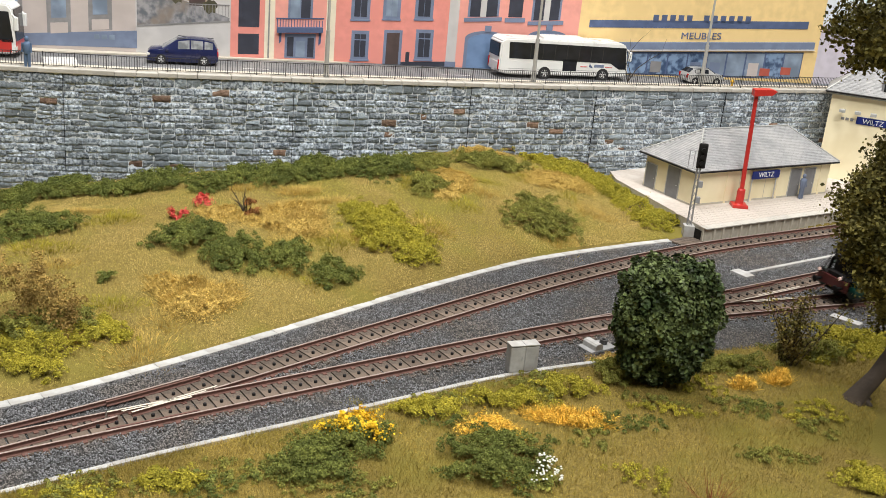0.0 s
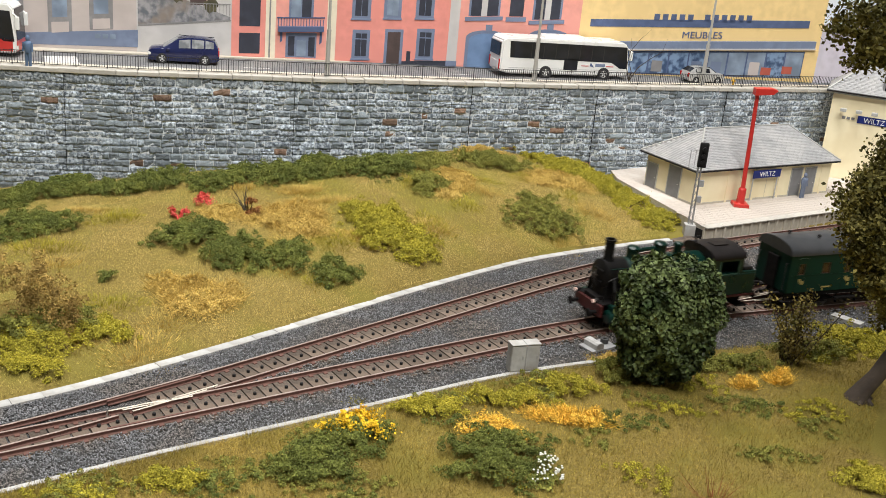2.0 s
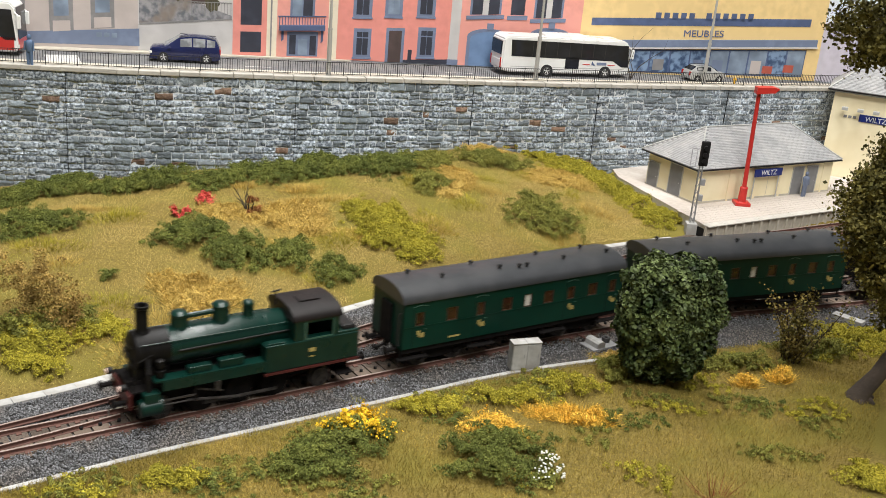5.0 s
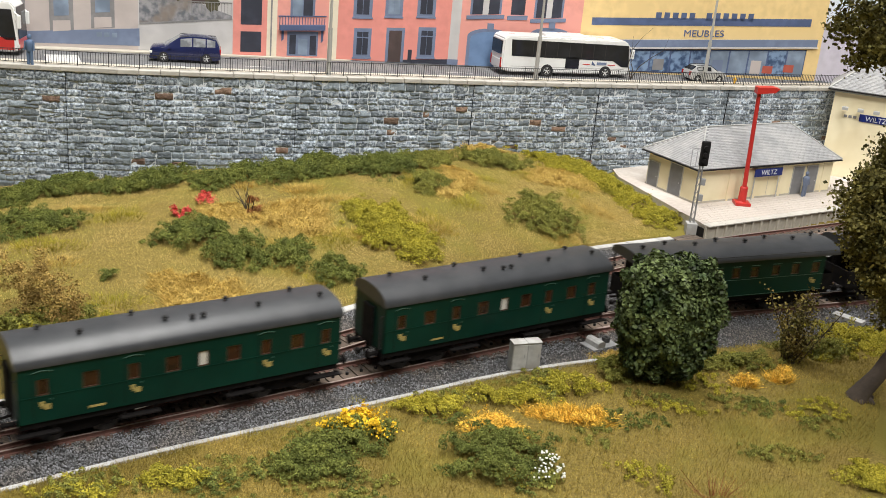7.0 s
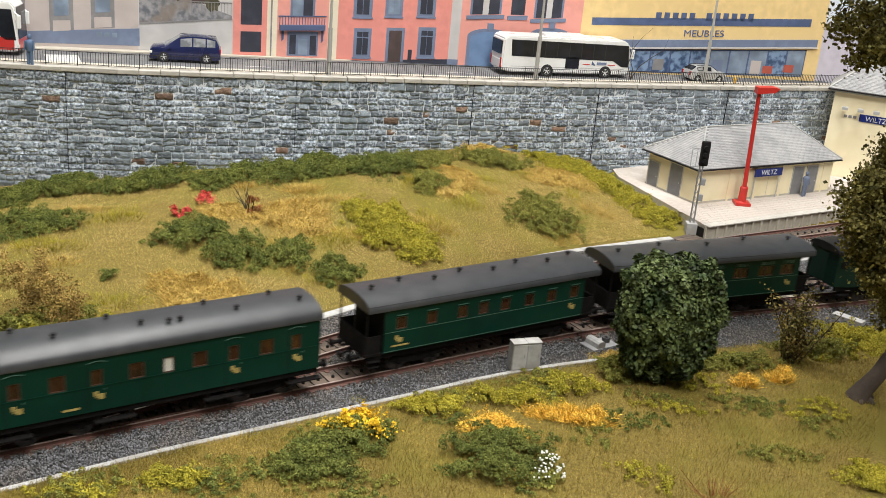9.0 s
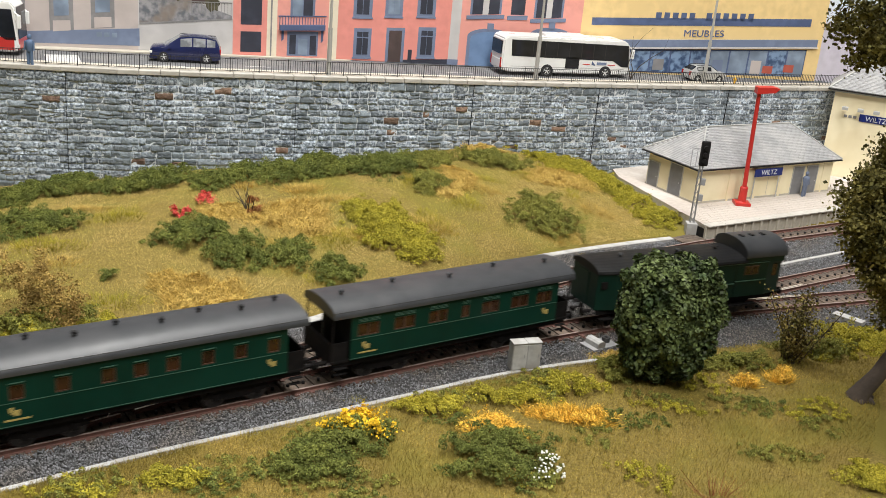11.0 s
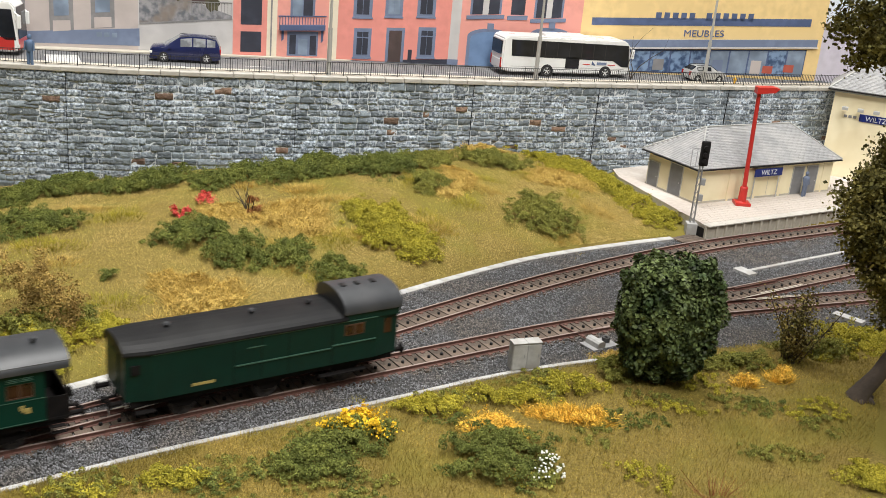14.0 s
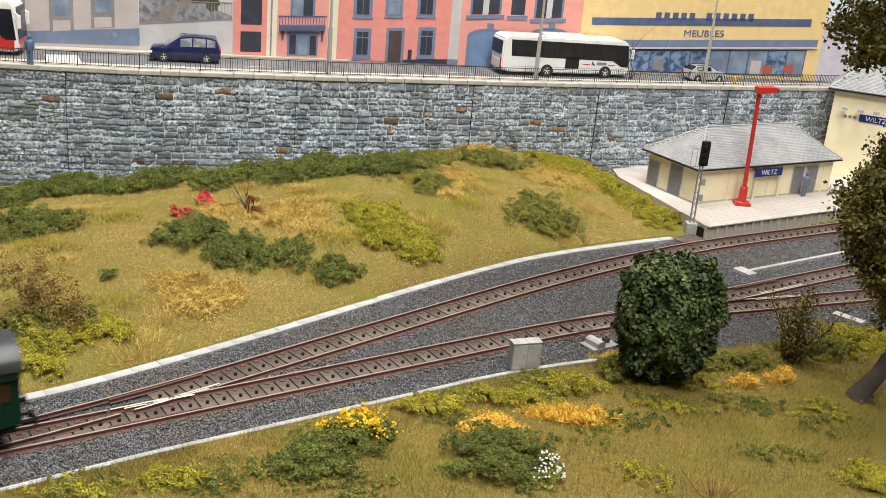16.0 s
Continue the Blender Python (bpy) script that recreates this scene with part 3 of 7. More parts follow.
    quad("pilaster_foot", -1.25, 8.6, 9.1, -0.25, 8.6, 9.1, M_SLATE, 0.11)
    quad("house", -0.3, 8.6, 20, 11.2, 8.6, 20, M_PINK2, 0.06, label="salmon house front with arched gates")
    for a, b in ((0.7, 3.2), (6.7, 9.1)):
        fr = quad("window", a - 0.2, 13.3, 17, b + 0.2, 13.5, 17, M_SLATE, 0.08)
        quad("mullion", a + 0.95, 13.35, 17, a + 1.5, 13.4, 17, M_WHITEP, 0.1, fr)
        quad("pane", a, 13.35, 17, a + 0.95, 13.4, 17, M_DARKP, 0.1, fr)
        quad("pane", a + 1.5, 13.4, 17, b, 13.5, 17, M_DARKP, 0.1, fr)
        quad("sill", a - 0.5, 12.85, 13.2, b + 0.5, 13.1, 13.45, M_SLATE, 0.16, fr)
    fr = quad("window", 4.3, 13.5, 17, 5.6, 13.55, 17, M_DARKP, 0.08)
    quad("sill", 4.0, 13.0, 13.4, 5.9, 13.1, 13.5, M_SLATE, 0.16, fr)
    for x0, x1, zt in ((0.45, 4.6, 12.1), (6.3, 10.4, 12.5)):
        pts = [(bx(x0), 8.6)] + [(bx(x0 + (x1 - x0) * (0.5 - 0.5 * math.cos(math.pi * i / 12))), zt - 0.75 + 0.75 * math.sin(math.pi * i / 12)) for i in range(13)] + [(bx(x1), 8.6)]
        g = part("arched_gate", prism(bmesh.new(), pts, -0.08, 0, "XZ"), M_SLATE, BACK, "blue-grey arched gate")
        xm, hw = (x0 + x1) / 2, (x1 - x0) / 2 - 0.3
        pts = [(bx(xm - hw), 8.6)] + [(bx(xm - hw * math.cos(math.pi * i / 12)), zt - 1.0 + 0.7 * math.sin(math.pi * i / 12)) for i in range(13)] + [(bx(xm + hw), 8.6)]
        part("gate_leaf", prism(bmesh.new(), pts, -0.1, 0, "XZ"), mat("gate_blue", (0.17, 0.27, 0.45), (0.13, 0.21, 0.36), 90, 0.6, 0, 0.05), g)
        quad("keystone", xm - 0.3, zt - 0.1, zt + 0.5, xm + 0.3, zt - 0.1, zt + 0.5, M_SLATE, 0.13, g)
    # yellow furniture shop
    quad("house", 11.2, 8.6, 20, 36.6, 8.6, 20, M_YFAC, 0.06, label="yellow furniture shop front with blue bands")
    quad("blue_band", 12.2, 13.0, 13.7, 35.0, 14.05, 14.8, M_BLUE, 0.1)
    aw = quad("awning", 13.0, 10.95, 11.65, 36.0, 12.1, 12.8, M_SLATE, 0.35)
    quad("awning_edge", 13.0, 10.8, 10.95, 36.1, 11.95, 12.1, M_WHITEP, 0.37, aw)
    sh = quad("shop_window", 12.0, 8.6, 10.7, 35.1, 8.95, 11.7, M_BLUE, 0.08)
    rng = random.Random(21)
    for i in range(11):
        x = 12.4 + i * 2.07
        quad("glass", x, 8.8 + i * 0.02, 10.5 + i * 0.1, x + 1.9, 8.8 + i * 0.02, 10.6 + i * 0.1, M_GLASSP if rng.random() < 0.45 else mat("shop_glass", (0.22, 0.32, 0.48), (0.045, 0.08, 0.16), 130, 0.4, 0, 0, soft=0.1), 0.10, sh)
        if i in (3, 5, 6, 8):
            quad("showcase", x + 0.3, 9.0, 9.9 + 0.06 * i, x + 1.4, 9.0, 9.9 + 0.06 * i, rng.choice((M_GREYP, M_BEIGE, M_SLATE)), 0.115, sh)
    for x, z in ((32.9, 9.35), (30.6, 9.15)):
        quad("armchair", x, z, z + 0.75, x + 1.1, z, z + 0.75, M_REDP, 0.12, sh)
    quad("pilaster", 35.1, 8.6, 11.9, 36.6, 8.6, 11.9, M_YFAC, 0.13)
    # shop name as plain bars, the trade as letters
    for i in range(5):
        quad("sign_bar", 18.5 + i * 0.86, 13.85 + i * 0.035, 14.55 + i * 0.035, 19.05 + i * 0.86, 13.87 + i * 0.035, 14.57 + i * 0.035, M_BLUE, 0.1)
    for i in range(7 - 1):
        quad("sign_bar", 23.7 + i * 0.88, 14.03 + i * 0.035, 14.78 + i * 0.035, 24.25 + i * 0.88, 14.05 + i * 0.035, 14.8 + i * 0.035, M_BLUE, 0.1)
    lettering("shop_lettering", "MEUBLES", 0.92, 0.03, Matrix.Translation((bx(21.6), -0.09, 12.38)) @ Matrix.Rotation(radians(2.3), 4, "Y").inverted() @ Matrix.Rotation(radians(90), 4, "X"), M_BLUE, BACK, 4.3)
    quad("house", 36.6, 8.6, 14.6, 62, 8.6, 14.0, M_LILAC, 0.05, label="pale grey house front")


def lettering(name, words, size, deep, m, material, parent, wide=None):
    cu = bpy.data.curves.new(name, "FONT")
    cu.body, cu.size, cu.extrude = words, size, deep
    tmp = bpy.data.objects.new(name, cu)
    scene.collection.objects.link(tmp)
    me = bpy.data.meshes.new_from_object(tmp.evaluated_get(bpy.context.evaluated_depsgraph_get()))
    bpy.data.objects.remove(tmp)
    if wide:
        xs = [v.co.x for v in me.vertices]
        k = wide / (max(xs) - min(xs))
        me.transform(Matrix.Diagonal((k, 1, 1, 1)))
    me.transform(Matrix.Scale(S, 4) @ m)
    me.materials.clear()
    me.materials.append(material)
    ob = new(name, me)
    ob.parent = parent
    return ob


build_backdrop()

# pale roadside strip at the foot of the backdrop
bm = bmesh.new()
prism(bm, [(bx(-48), -0.1), (bx(-10), -0.1), (bx(-10), -0.35), (bx(-27), -1.0), (bx(-48), -2.0)], ROAD_Z + 0.02, ROAD_Z + 0.14, "XY")
part("kerb_strip", bm, M_PAVE, BACK, "cream kerb strip at the foot of the houses")


def road_marks():
    for x0, y0, w, l, a in ((-31.9, 82.0, 2.6, 4.2, 25), (-24.0, 83.3, 3.2, 0.16, 12), (-17.0, 86.6, 2.2, 0.14, 16), (0.0, 92.6, 2.6, 0.14, 18)):
        bm = blk(-w / 2, w / 2, -l / 2, l / 2, 0.012, 0.03)
        tagged(part("road_marking", bm, M_WHITEP, m=at(x0, y0, ROAD_Z, 0, 0, a)), "white painted road marking on the asphalt", "road marking", "road markings")


road_marks()


# ---- railing on the coping ----
def build_railing():
    rl = thing("railing", at(0, 0, 0), "thin dark iron railing along the street edge", "railing", kind="structure")
    z0 = TOP + 0.36
    step = 2.35
    places = along(lambda x: wall_y(x) + 0.55, -46, 44, step)
    for (p, a), (q, b) in zip(places, places[1:]):
        m = Matrix.Translation(p * S) @ Matrix.Rotation(a, 4, "Z")
        part("post", rod((0, 0, z0 - 0.1), (0, 0, z0 + 1.18), 0.04, None, 6), M_IRON, rl, m=m)
        bm = bmesh.new()
        ln = (q - p).length
        for z in (z0 + 0.12, z0 + 1.10):
            box(bm, 0, ln, -0.022, 0.022, z - 0.022, z + 0.022)
        n = 12
        for i in range(1, n):
            x = ln * i / n
            box(bm, x - 0.017, x + 0.017, -0.015, 0.015, z0 + 0.1, z0 + 1.10)
        part("railing_panel", bm, M_IRON, rl, m=m)


build_railing()

# ---- street furniture and vehicles ----
M_POST = plain("galvanised_post", (0.42, 0.41, 0.38), 0.45)
M_TYRE = plain("tyre_rubber", (0.02, 0.02, 0.021), 0.85)
M_RIM = mat("alloy_rim", (0.72, 0.72, 0.71), (0.62, 0.62, 0.61), 300, 0.35, 0.2, 0)
M_GLASS = mat("dark_vehicle_glass", (0.012, 0.014, 0.018), (0.02, 0.022, 0.03), 90, 0.08, 0, 0)
# pale opaque tones stand in for light seen through and reflected by the panes
M_PALEGLASS = mat("pale_vehicle_glass", (0.30, 0.31, 0.32), (0.16, 0.17, 0.18), 140, 0.08, 0, 0, soft=0.1)
M_NAVY = mat("navy_paint", (0.010, 0.016, 0.075), (0.010, 0.014, 0.06), 90, 0.25, 0, 0, coat=0.6)
M_SILVER = mat("silver_paint", (0.50, 0.50, 0.49), (0.45, 0.45, 0.44), 90, 0.3, 0.3, 0, coat=0.5)
M_WHITE = mat("white_coachwork", (0.80, 0.80, 0.78), (0.74, 0.74, 0.72), 60, 0.3, 0, 0, coat=0.4)
M_BUSRED = mat("red_coachwork", (0.55, 0.035, 0.03), (0.48, 0.03, 0.026), 60, 0.35, 0, 0, coat=0.4)
M_TAIL = plain("red_lens", (0.5, 0.02, 0.015), 0.25)
M_CLEAR = plain("clear_lens", (0.75, 0.75, 0.72), 0.2)


def street_lamp(x, y):
    t = thing("street_lamp", at(x, y, ROAD_Z), "tall tapered pale grey street lamp post by the railing", "street lamp", "street lamps")
    part("base", rod((0, 0, 0), (0, 0, 0.5), 0.24, 0.22, 12), M_POST, t)
    part("post", tube(rod((0, 0, 0.5), (0, 0, 3.9), 0.20, 0.17, 12), (0, 0, 3.9), (0, 0, 11), 0.125, 0.09, 12), M_POST, t)
    part("collar", rod((0, 0, 3.8), (0, 0, 3.95), 0.19, None, 12), M_POST, t)
    part("arm", rod((0, 0, 10.9), (0, 1.8, 11.4), 0.07, None, 8), M_POST, t)
    part("lamp_head", blk(-0.2, 0.2, 1.6, 2.9, 11.3, 11.6, 0.08), M_POST, t)


street_lamp(-10.9, 85.6)
street_lamp(6.9, 92.2)
street_lamp(23.5, 98.9)


def wheel(v, x, y, r, w):
    o = -1 if y < 0 else 1
    ty = part("tyre", lathe(bmesh.new(), [(r * 0.6, y - w * 0.5), (r * 0.95, y - w * 0.5), (r, y - w * 0.35), (r, y + w * 0.35), (r * 0.95, y + w * 0.5), (r * 0.6, y + w * 0.5)], 18, "Y", Matrix.Translation((x, 0, r))), M_TYRE, v)
    bm = bmesh.new()
    for i in range(5):
        box(bm, -0.045, 0.045, y + o * w * 0.42, y + o * w * 0.52, 0, r * 0.62, 0, Matrix.Translation((x, 0, r)) @ Matrix.Rotation(2 * math.pi * i / 5, 4, "Y"))
    lathe(bm, [(r * 0.55, y + o * w * 0.45), (r * 0.63, y + o * w * 0.52), (r * 0.63, y + o * w * 0.40)], 16, "Y", Matrix.Translation((x, 0, r)))
    part("rim", bm, M_RIM, ty)


def car(m, label, paint, sections, roof_from, roof_to, w, wheels, r, glass):
    """Loft of sections: place, half width, sill, waist, roof, half width of roof."""
    v = thing("car", m, label, "car", "parked cars")
    bm = bmesh.new()
    rings = []
    for x, hw, z0, zb, zr, ht in sections:
        rings.append([bm.verts.new(c) for c in ((x, -hw * 0.94, z0), (x, -hw, (z0 + zb) / 2), (x, -hw * 0.97, zb), (x, -ht, zr), (x, 0, zr + 0.05), (x, ht, zr), (x, hw * 0.97, zb), (x, hw, (z0 + zb) / 2), (x, hw * 0.94, z0))])
    for a, b in zip(rings, rings[1:]):
        for i in range(9):
            bm.faces.new((a[i], a[(i + 1) % 9], b[(i + 1) % 9], b[i]))
    bm.faces.new(rings[0]), bm.faces.new(rings[-1])
    body = part("body", bm, paint, v, "", True)
    body.data.shade_smooth()
    # side glass, pillar to pillar, and the two screens
    cab = [s for s in sections if s[4] - s[3] > 0.25]
    for o in (-1, 1):
        for a, b in zip(cab, cab[1:]):
            def pt(s, f, inset):
                hw, zb, zr, ht = s[1] * 0.97, s[3], s[4], s[5]
                return Vector((s[0] + inset, o * (hw + (ht - hw) * f + 0.015), zb + (zr - zb) * f))
            g = bmesh.new()
            q = [pt(a, 0.10, 0.06), pt(b, 0.10, -0.06), pt(b, 0.86, -0.06), pt(a, 0.86, 0.06)]
            vs = [g.verts.new(c) for c in q]
            vs2 = [g.verts.new(c - Vector((0, o * 0.03, 0))) for c in q]
            g.faces.new(vs), g.faces.new(vs2[::-1])
            for i in range(4):
                g.faces.new((vs[i], vs[(i + 1) % 4], vs2[(i + 1) % 4], vs2[i]))
            part("side_window", g, glass, v)
    for s, e, nm in ((sections[roof_from - 1], sections[roof_from], "windscreen"), (sections[roof_to + 1], sections[roof_to], "rear_window")):
        g = bmesh.new()
        o = 0.02
        q = [Vector((s[0], -s[5] * 0.92, s[4] + 0.05)), Vector((s[0], s[5] * 0.92, s[4] + 0.05)), Vector((e[0], e[5] * 0.9, e[4] + 0.02)), Vector((e[0], -e[5] * 0.9, e[4] + 0.02))]
        d = Vector((-0.03 if nm == "windscreen" else 0.03, 0, 0.03))
        vs, vs2 = [g.verts.new(c + d) for c in q], [g.verts.new(c - d) for c in q]
        g.faces.new(vs), g.faces.new(vs2[::-1])
        for i in range(4):
            g.faces.new((vs[i], vs[(i + 1) % 4], vs2[(i + 1) % 4], vs2[i]))
        part(nm, g, glass, v)
    for x in wheels:
        for y in (-w + 0.1, w - 0.1):
            wheel(v, x, y, r, 0.24)
            part("wheel_arch", lathe(bmesh.new(), [(r * 1.18, y - 0.06), (r * 1.18, y + 0.115 * (1 if y > 0 else 1))], 16, "Y", Matrix.Translation((x, 0, r))), M_TYRE, v)
    s0, s1 = sections[0], sections[-1]
    for y in (-0.75 * w, 0.75 * w):
        part("headlight", blk(s0[0] - 0.04, s0[0] + 0.25, y - 0.2, y + 0.2, s0[3] - 0.22, s0[3] - 0.02, 0.04), M_CLEAR, v)
        part("tail_light", blk(s1[0] - 0.2, s1[0] + 0.03, y - 0.14, y + 0.14, s1[3] - 0.2, s1[3] + 0.22, 0.03), M_TAIL, v)
        part("mirror", blk(sections[roof_from - 1][0] + 0.25, sections[roof_from - 1][0] + 0.5, y * 1.36 - 0.1, y * 1.36 + 0.1, s0[3] + 0.15, s0[3] + 0.33, 0.04), paint, v)
        part("roof_bar", rod((sections[roof_from][0], y * 0.9, sections[roof_from][4] + 0.1), (sections[roof_to][0], y * 0.9, sections[roof_to][4] + 0.1), 0.03, None, 6), M_IRON, v)
    part("number_plate", blk(s1[0] - 0.01, s1[0] + 0.02, -0.28, 0.28, 0.55, 0.68), M_WHITE, v)
    part("grille", blk(s0[0] - 0.03, s0[0] + 0.1, -0.5, 0.5, 0.35, 0.6, 0.02), M_TYRE, v)
    part("bumper", blk(s0[0] - 0.06, s0[0] + 0.2, -w * 0.9, w * 0.9, 0.28, 0.42, 0.04), paint, v)
    return v


SEC = [(-2.85, 0.86, 0.35, 0.85, 0.90, 0.70), (-2.65, 1.02, 0.24, 1.05, 1.10, 0.86), (-1.65, 1.07, 0.22, 1.12, 1.20, 0.95), (-0.45, 1.08, 0.22, 1.14, 1.88, 0.80), (0.6, 1.08, 0.22, 1.16, 2.00, 0.82), (1.7, 1.08, 0.22, 1.18, 1.96, 0.82), (2.5, 1.05, 0.24, 1.22, 1.80, 0.78), (2.78, 0.98, 0.32, 1.22, 1.27, 0.84), (2.88, 0.9, 0.42, 0.9, 0.94, 0.8)]
car(at(-23.15, 86.35, ROAD_Z, 0, 0, 14) @ Matrix.Diagonal((1, 1, 1.1, 1)), "dark navy blue estate car parked on the street", M_NAVY, SEC, 3, 6, 1.06, (-1.75, 1.72), 0.40, M_PALEGLASS)
SEC2 = [(2.35, 0.86, 0.30, 0.85, 0.90, 0.70), (2.2, 0.98, 0.24, 0.98, 1.02, 0.80), (1.2, 1.0, 0.22, 1.10, 1.16, 0.9), (0.35, 1.0, 0.22, 1.14, 1.68, 0.72), (-0.6, 1.0, 0.22, 1.16, 1.74, 0.74), (-1.6, 0.99, 0.22, 1.18, 1.64, 0.70), (-2.2, 0.95, 0.28, 1.18, 1.24, 0.8), (-2.35, 0.88, 0.4, 0.9, 0.94, 0.75)]
SEC2 = [(-x, *r) for x, *r in SEC2]
car(at(23.9, 101.1, ROAD_Z, 0, 0, 203) @ Matrix.Scale(0.88, 4), "small silver hatchback car on the street", M_SILVER, SEC2, 3, 5, 0.98, (-1.45, 1.4), 0.36, M_GLASS)


def coach_bus(m, label, L, w, h, red):
    """Touring bus: nose at +x."""
    v = thing("bus", m, label, "bus", "buses")
    prof = [(-L, 0.55), (-L + 0.9, 0.32), (L - 0.5, 0.32), (L - 0.02, 0.5), (L, 1.3), (L - 0.35, h - 0.35), (L - 0.9, h - 0.05), (-L + 0.5, h), (-L + 0.1, h - 0.3)]
    if red:
        prof[3:7] = [(L - 0.02, 0.45), (L, 1.3), (L - 0.12, h - 0.5), (L - 0.5, h - 0.03)]
    bm = prism(bmesh.new(), prof, -w, w, "XZ")
    bmesh.ops.bevel(bm, geom=list(bm.edges), offset=0.12, segments=2, affect="EDGES")
    part("body", bm, M_WHITE, v)
    for o in (-1, 1):
        y0, y1 = min(o * (w - 0.02), o * (w + 0.025)), max(o * (w - 0.02), o * (w + 0.025))
        bm = prism(bmesh.new(), [(-L + 0.95, h * 0.50), (L - 1.9, h * 0.45), (L - 0.95, h * 0.30), (L - 0.16, h * 0.30), (L - 0.42, h * 0.86), (-L + 0.85, h * 0.91)], y0, y1, "XZ")
        g = part("window_band", bm, M_GLASS, v, "dark tinted glass side band")
        for i in range(7):
            x = -L + 3.0 + i * (2 * L - 5.2) / 6.5
            part("glass_joint", blk(x, x + 0.05, min(o * (w + 0.02), o * (w + 0.032)), max(o * (w + 0.02), o * (w + 0.032)), h * 0.5, h * 0.86), M_TYRE, g)
        part("door", blk(-0.2, 1.2, y0, y1, h * 0.22, h * 0.52), M_GLASS, v)
        part("lower_line", blk(-L + 0.9, L - 0.6, min(o * w, o * (w + 0.012)), max(o * w, o * (w + 0.012)), 0.85, 0.89), M_SILVER, v)
        for x in (-L + 4.6, L - 2.6):
            wheel(v, x, o * (w - 0.09), 0.52, 0.3)
            part("wheel_arch", lathe(bmesh.new(), [(0.62, o * (w - 0.25)), (0.62, o * (w + 0.015))], 20, "Y", Matrix.Translation((x, 0, 0.5))), M_TYRE, v)
        if not red:
            part("logo_shape", prism(bmesh.new(), [(2.5, 1.22), (2.95, 1.1), (2.8, 1.28), (2.55, 1.55)], y0, y1, "XZ"), M_BLUE, v)
            for x, l, mt in ((1.6, 0.75, M_BUSRED), (3.05, 1.0, M_SLATE), (4.2, 0.75, M_BUSRED)):
                part("logo_bar", blk(x, x + l, y0, y1, 1.2, 1.2 + (0.07 if mt is M_BUSRED else 0.26)), mt, v)
        else:
            part("red_flank", blk(-L + 1.0, L - 0.3, y0, y1, 0.5, 1.5), M_BUSRED, v)
        part("mirror", tube(blk(L - 0.05, L + 0.25, o * w * 0.95 - 0.16, o * w * 0.95 + 0.16, h * 0.52, h * 0.76, 0.06), (L - 0.5, o * w * 0.9, h * 0.86), (L + 0.15, o * w * 0.95, h * 0.74), 0.07), M_WHITE, v)
    part("windscreen", prism(bmesh.new(), [(L + 0.015, 1.35), (L + 0.045, 1.35), (L - 0.33 + 0.25 * red, h - 0.42), (L - 0.36 + 0.25 * red, h - 0.42)], -w + 0.15, w - 0.15, "XZ"), M_GLASS, v)
    part("rear_window", blk(-L - 0.03, -L + 0.1, -w + 0.25, w - 0.25, h * 0.52, h * 0.86, 0.04), M_GLASS, v)
    part("rear_engine_lid", blk(-L - 0.03, -L + 0.1, -w * 0.7, w * 0.7, 0.75, 1.4, 0.03), M_WHITE, v)
    for y in (-w * 0.85, w * 0.85):
        part("tail_light", blk(-L - 0.03, -L + 0.05, y - 0.1, y + 0.1, 0.7, 1.6, 0.02), M_TAIL, v)
        part("headlight", blk(L - 0.1, L + 0.04, y - 0.2, y + 0.2, 0.6, 0.95, 0.03), M_CLEAR, v)
    part("number_plate", blk(-L - 0.04, -L + 0.05, -0.3, 0.3, 0.5, 0.66), M_CLEAR, v)
    part("roof_unit", blk(-2.2, 2.0, -w * 0.6, w * 0.6, h - 0.06, h + 0.2, 0.08), M_WHITE, v)
    if red:
        part("red_nose", blk(L - 0.15, L + 0.03, -w * 0.9, w * 0.9, 0.5, 1.5, 0.04), M_BUSRED, v)
    return v


coach_bus(at(9.45, 97.1, ROAD_Z, 0, 0, 20), "white touring coach with dark windows parked on the street", 6.6, 1.42, 3.6, False)
coach_bus(at(-42.0, 81.9, ROAD_Z, 0, 0, 9), "red and white bus standing at the street", 6.6, 1.42, 4.3, True)


def doll(m, label, colour_top, colour_leg, h=2.05):
    """A model figure kept to one plain shape in one colour."""
    k = h / 2.0
    bm = bmesh.new()
    for o in (-1, 1):
        tube(bm, (o * 0.12 * k, 0, 0), (o * 0.10 * k, 0, 0.95 * k), 0.10 * k, 0.13 * k, 8)
        tube(bm, (o * 0.27 * k, 0, 1.55 * k), (o * 0.30 * k, -0.08 * k, 0.95 * k), 0.075 * k, 0.06 * k, 8)
    lathe(bm, [(0.17 * k, 0.85 * k), (0.22 * k, 1.0 * k), (0.27 * k, 1.45 * k), (0.20 * k, 1.60 * k), (0.08 * k, 1.66 * k), (0.14 * k, 1.76 * k), (0.14 * k, 1.9 * k), (0.05 * k, 2.0 * k)], 12)
    ob = part("figurine", bm, colour_top, None, "", True)
    ob.matrix_basis = m
    return tagged(ob, label, "figurine", "figurines")


doll(at(-33.1, 78.5, TOP + 0.36), "small painted model figure standing by the railing", plain("blue_cloth", (0.10, 0.16, 0.27)), None, 2.35)

# hydrant and bare twigs beside the street
ob = part("hydrant", lathe(bmesh.new(), [(0.12, 0), (0.12, 0.35), (0.2, 0.37), (0.2, 0.45), (0.14, 0.55), (0.04, 0.62)], 10), plain("yellow_paint", (0.75, 0.42, 0.03)), None, "", True, at(26.8, 100.2, ROAD_Z + 0.1))
tagged(ob, "small yellow hydrant on the pavement", "hydrant")


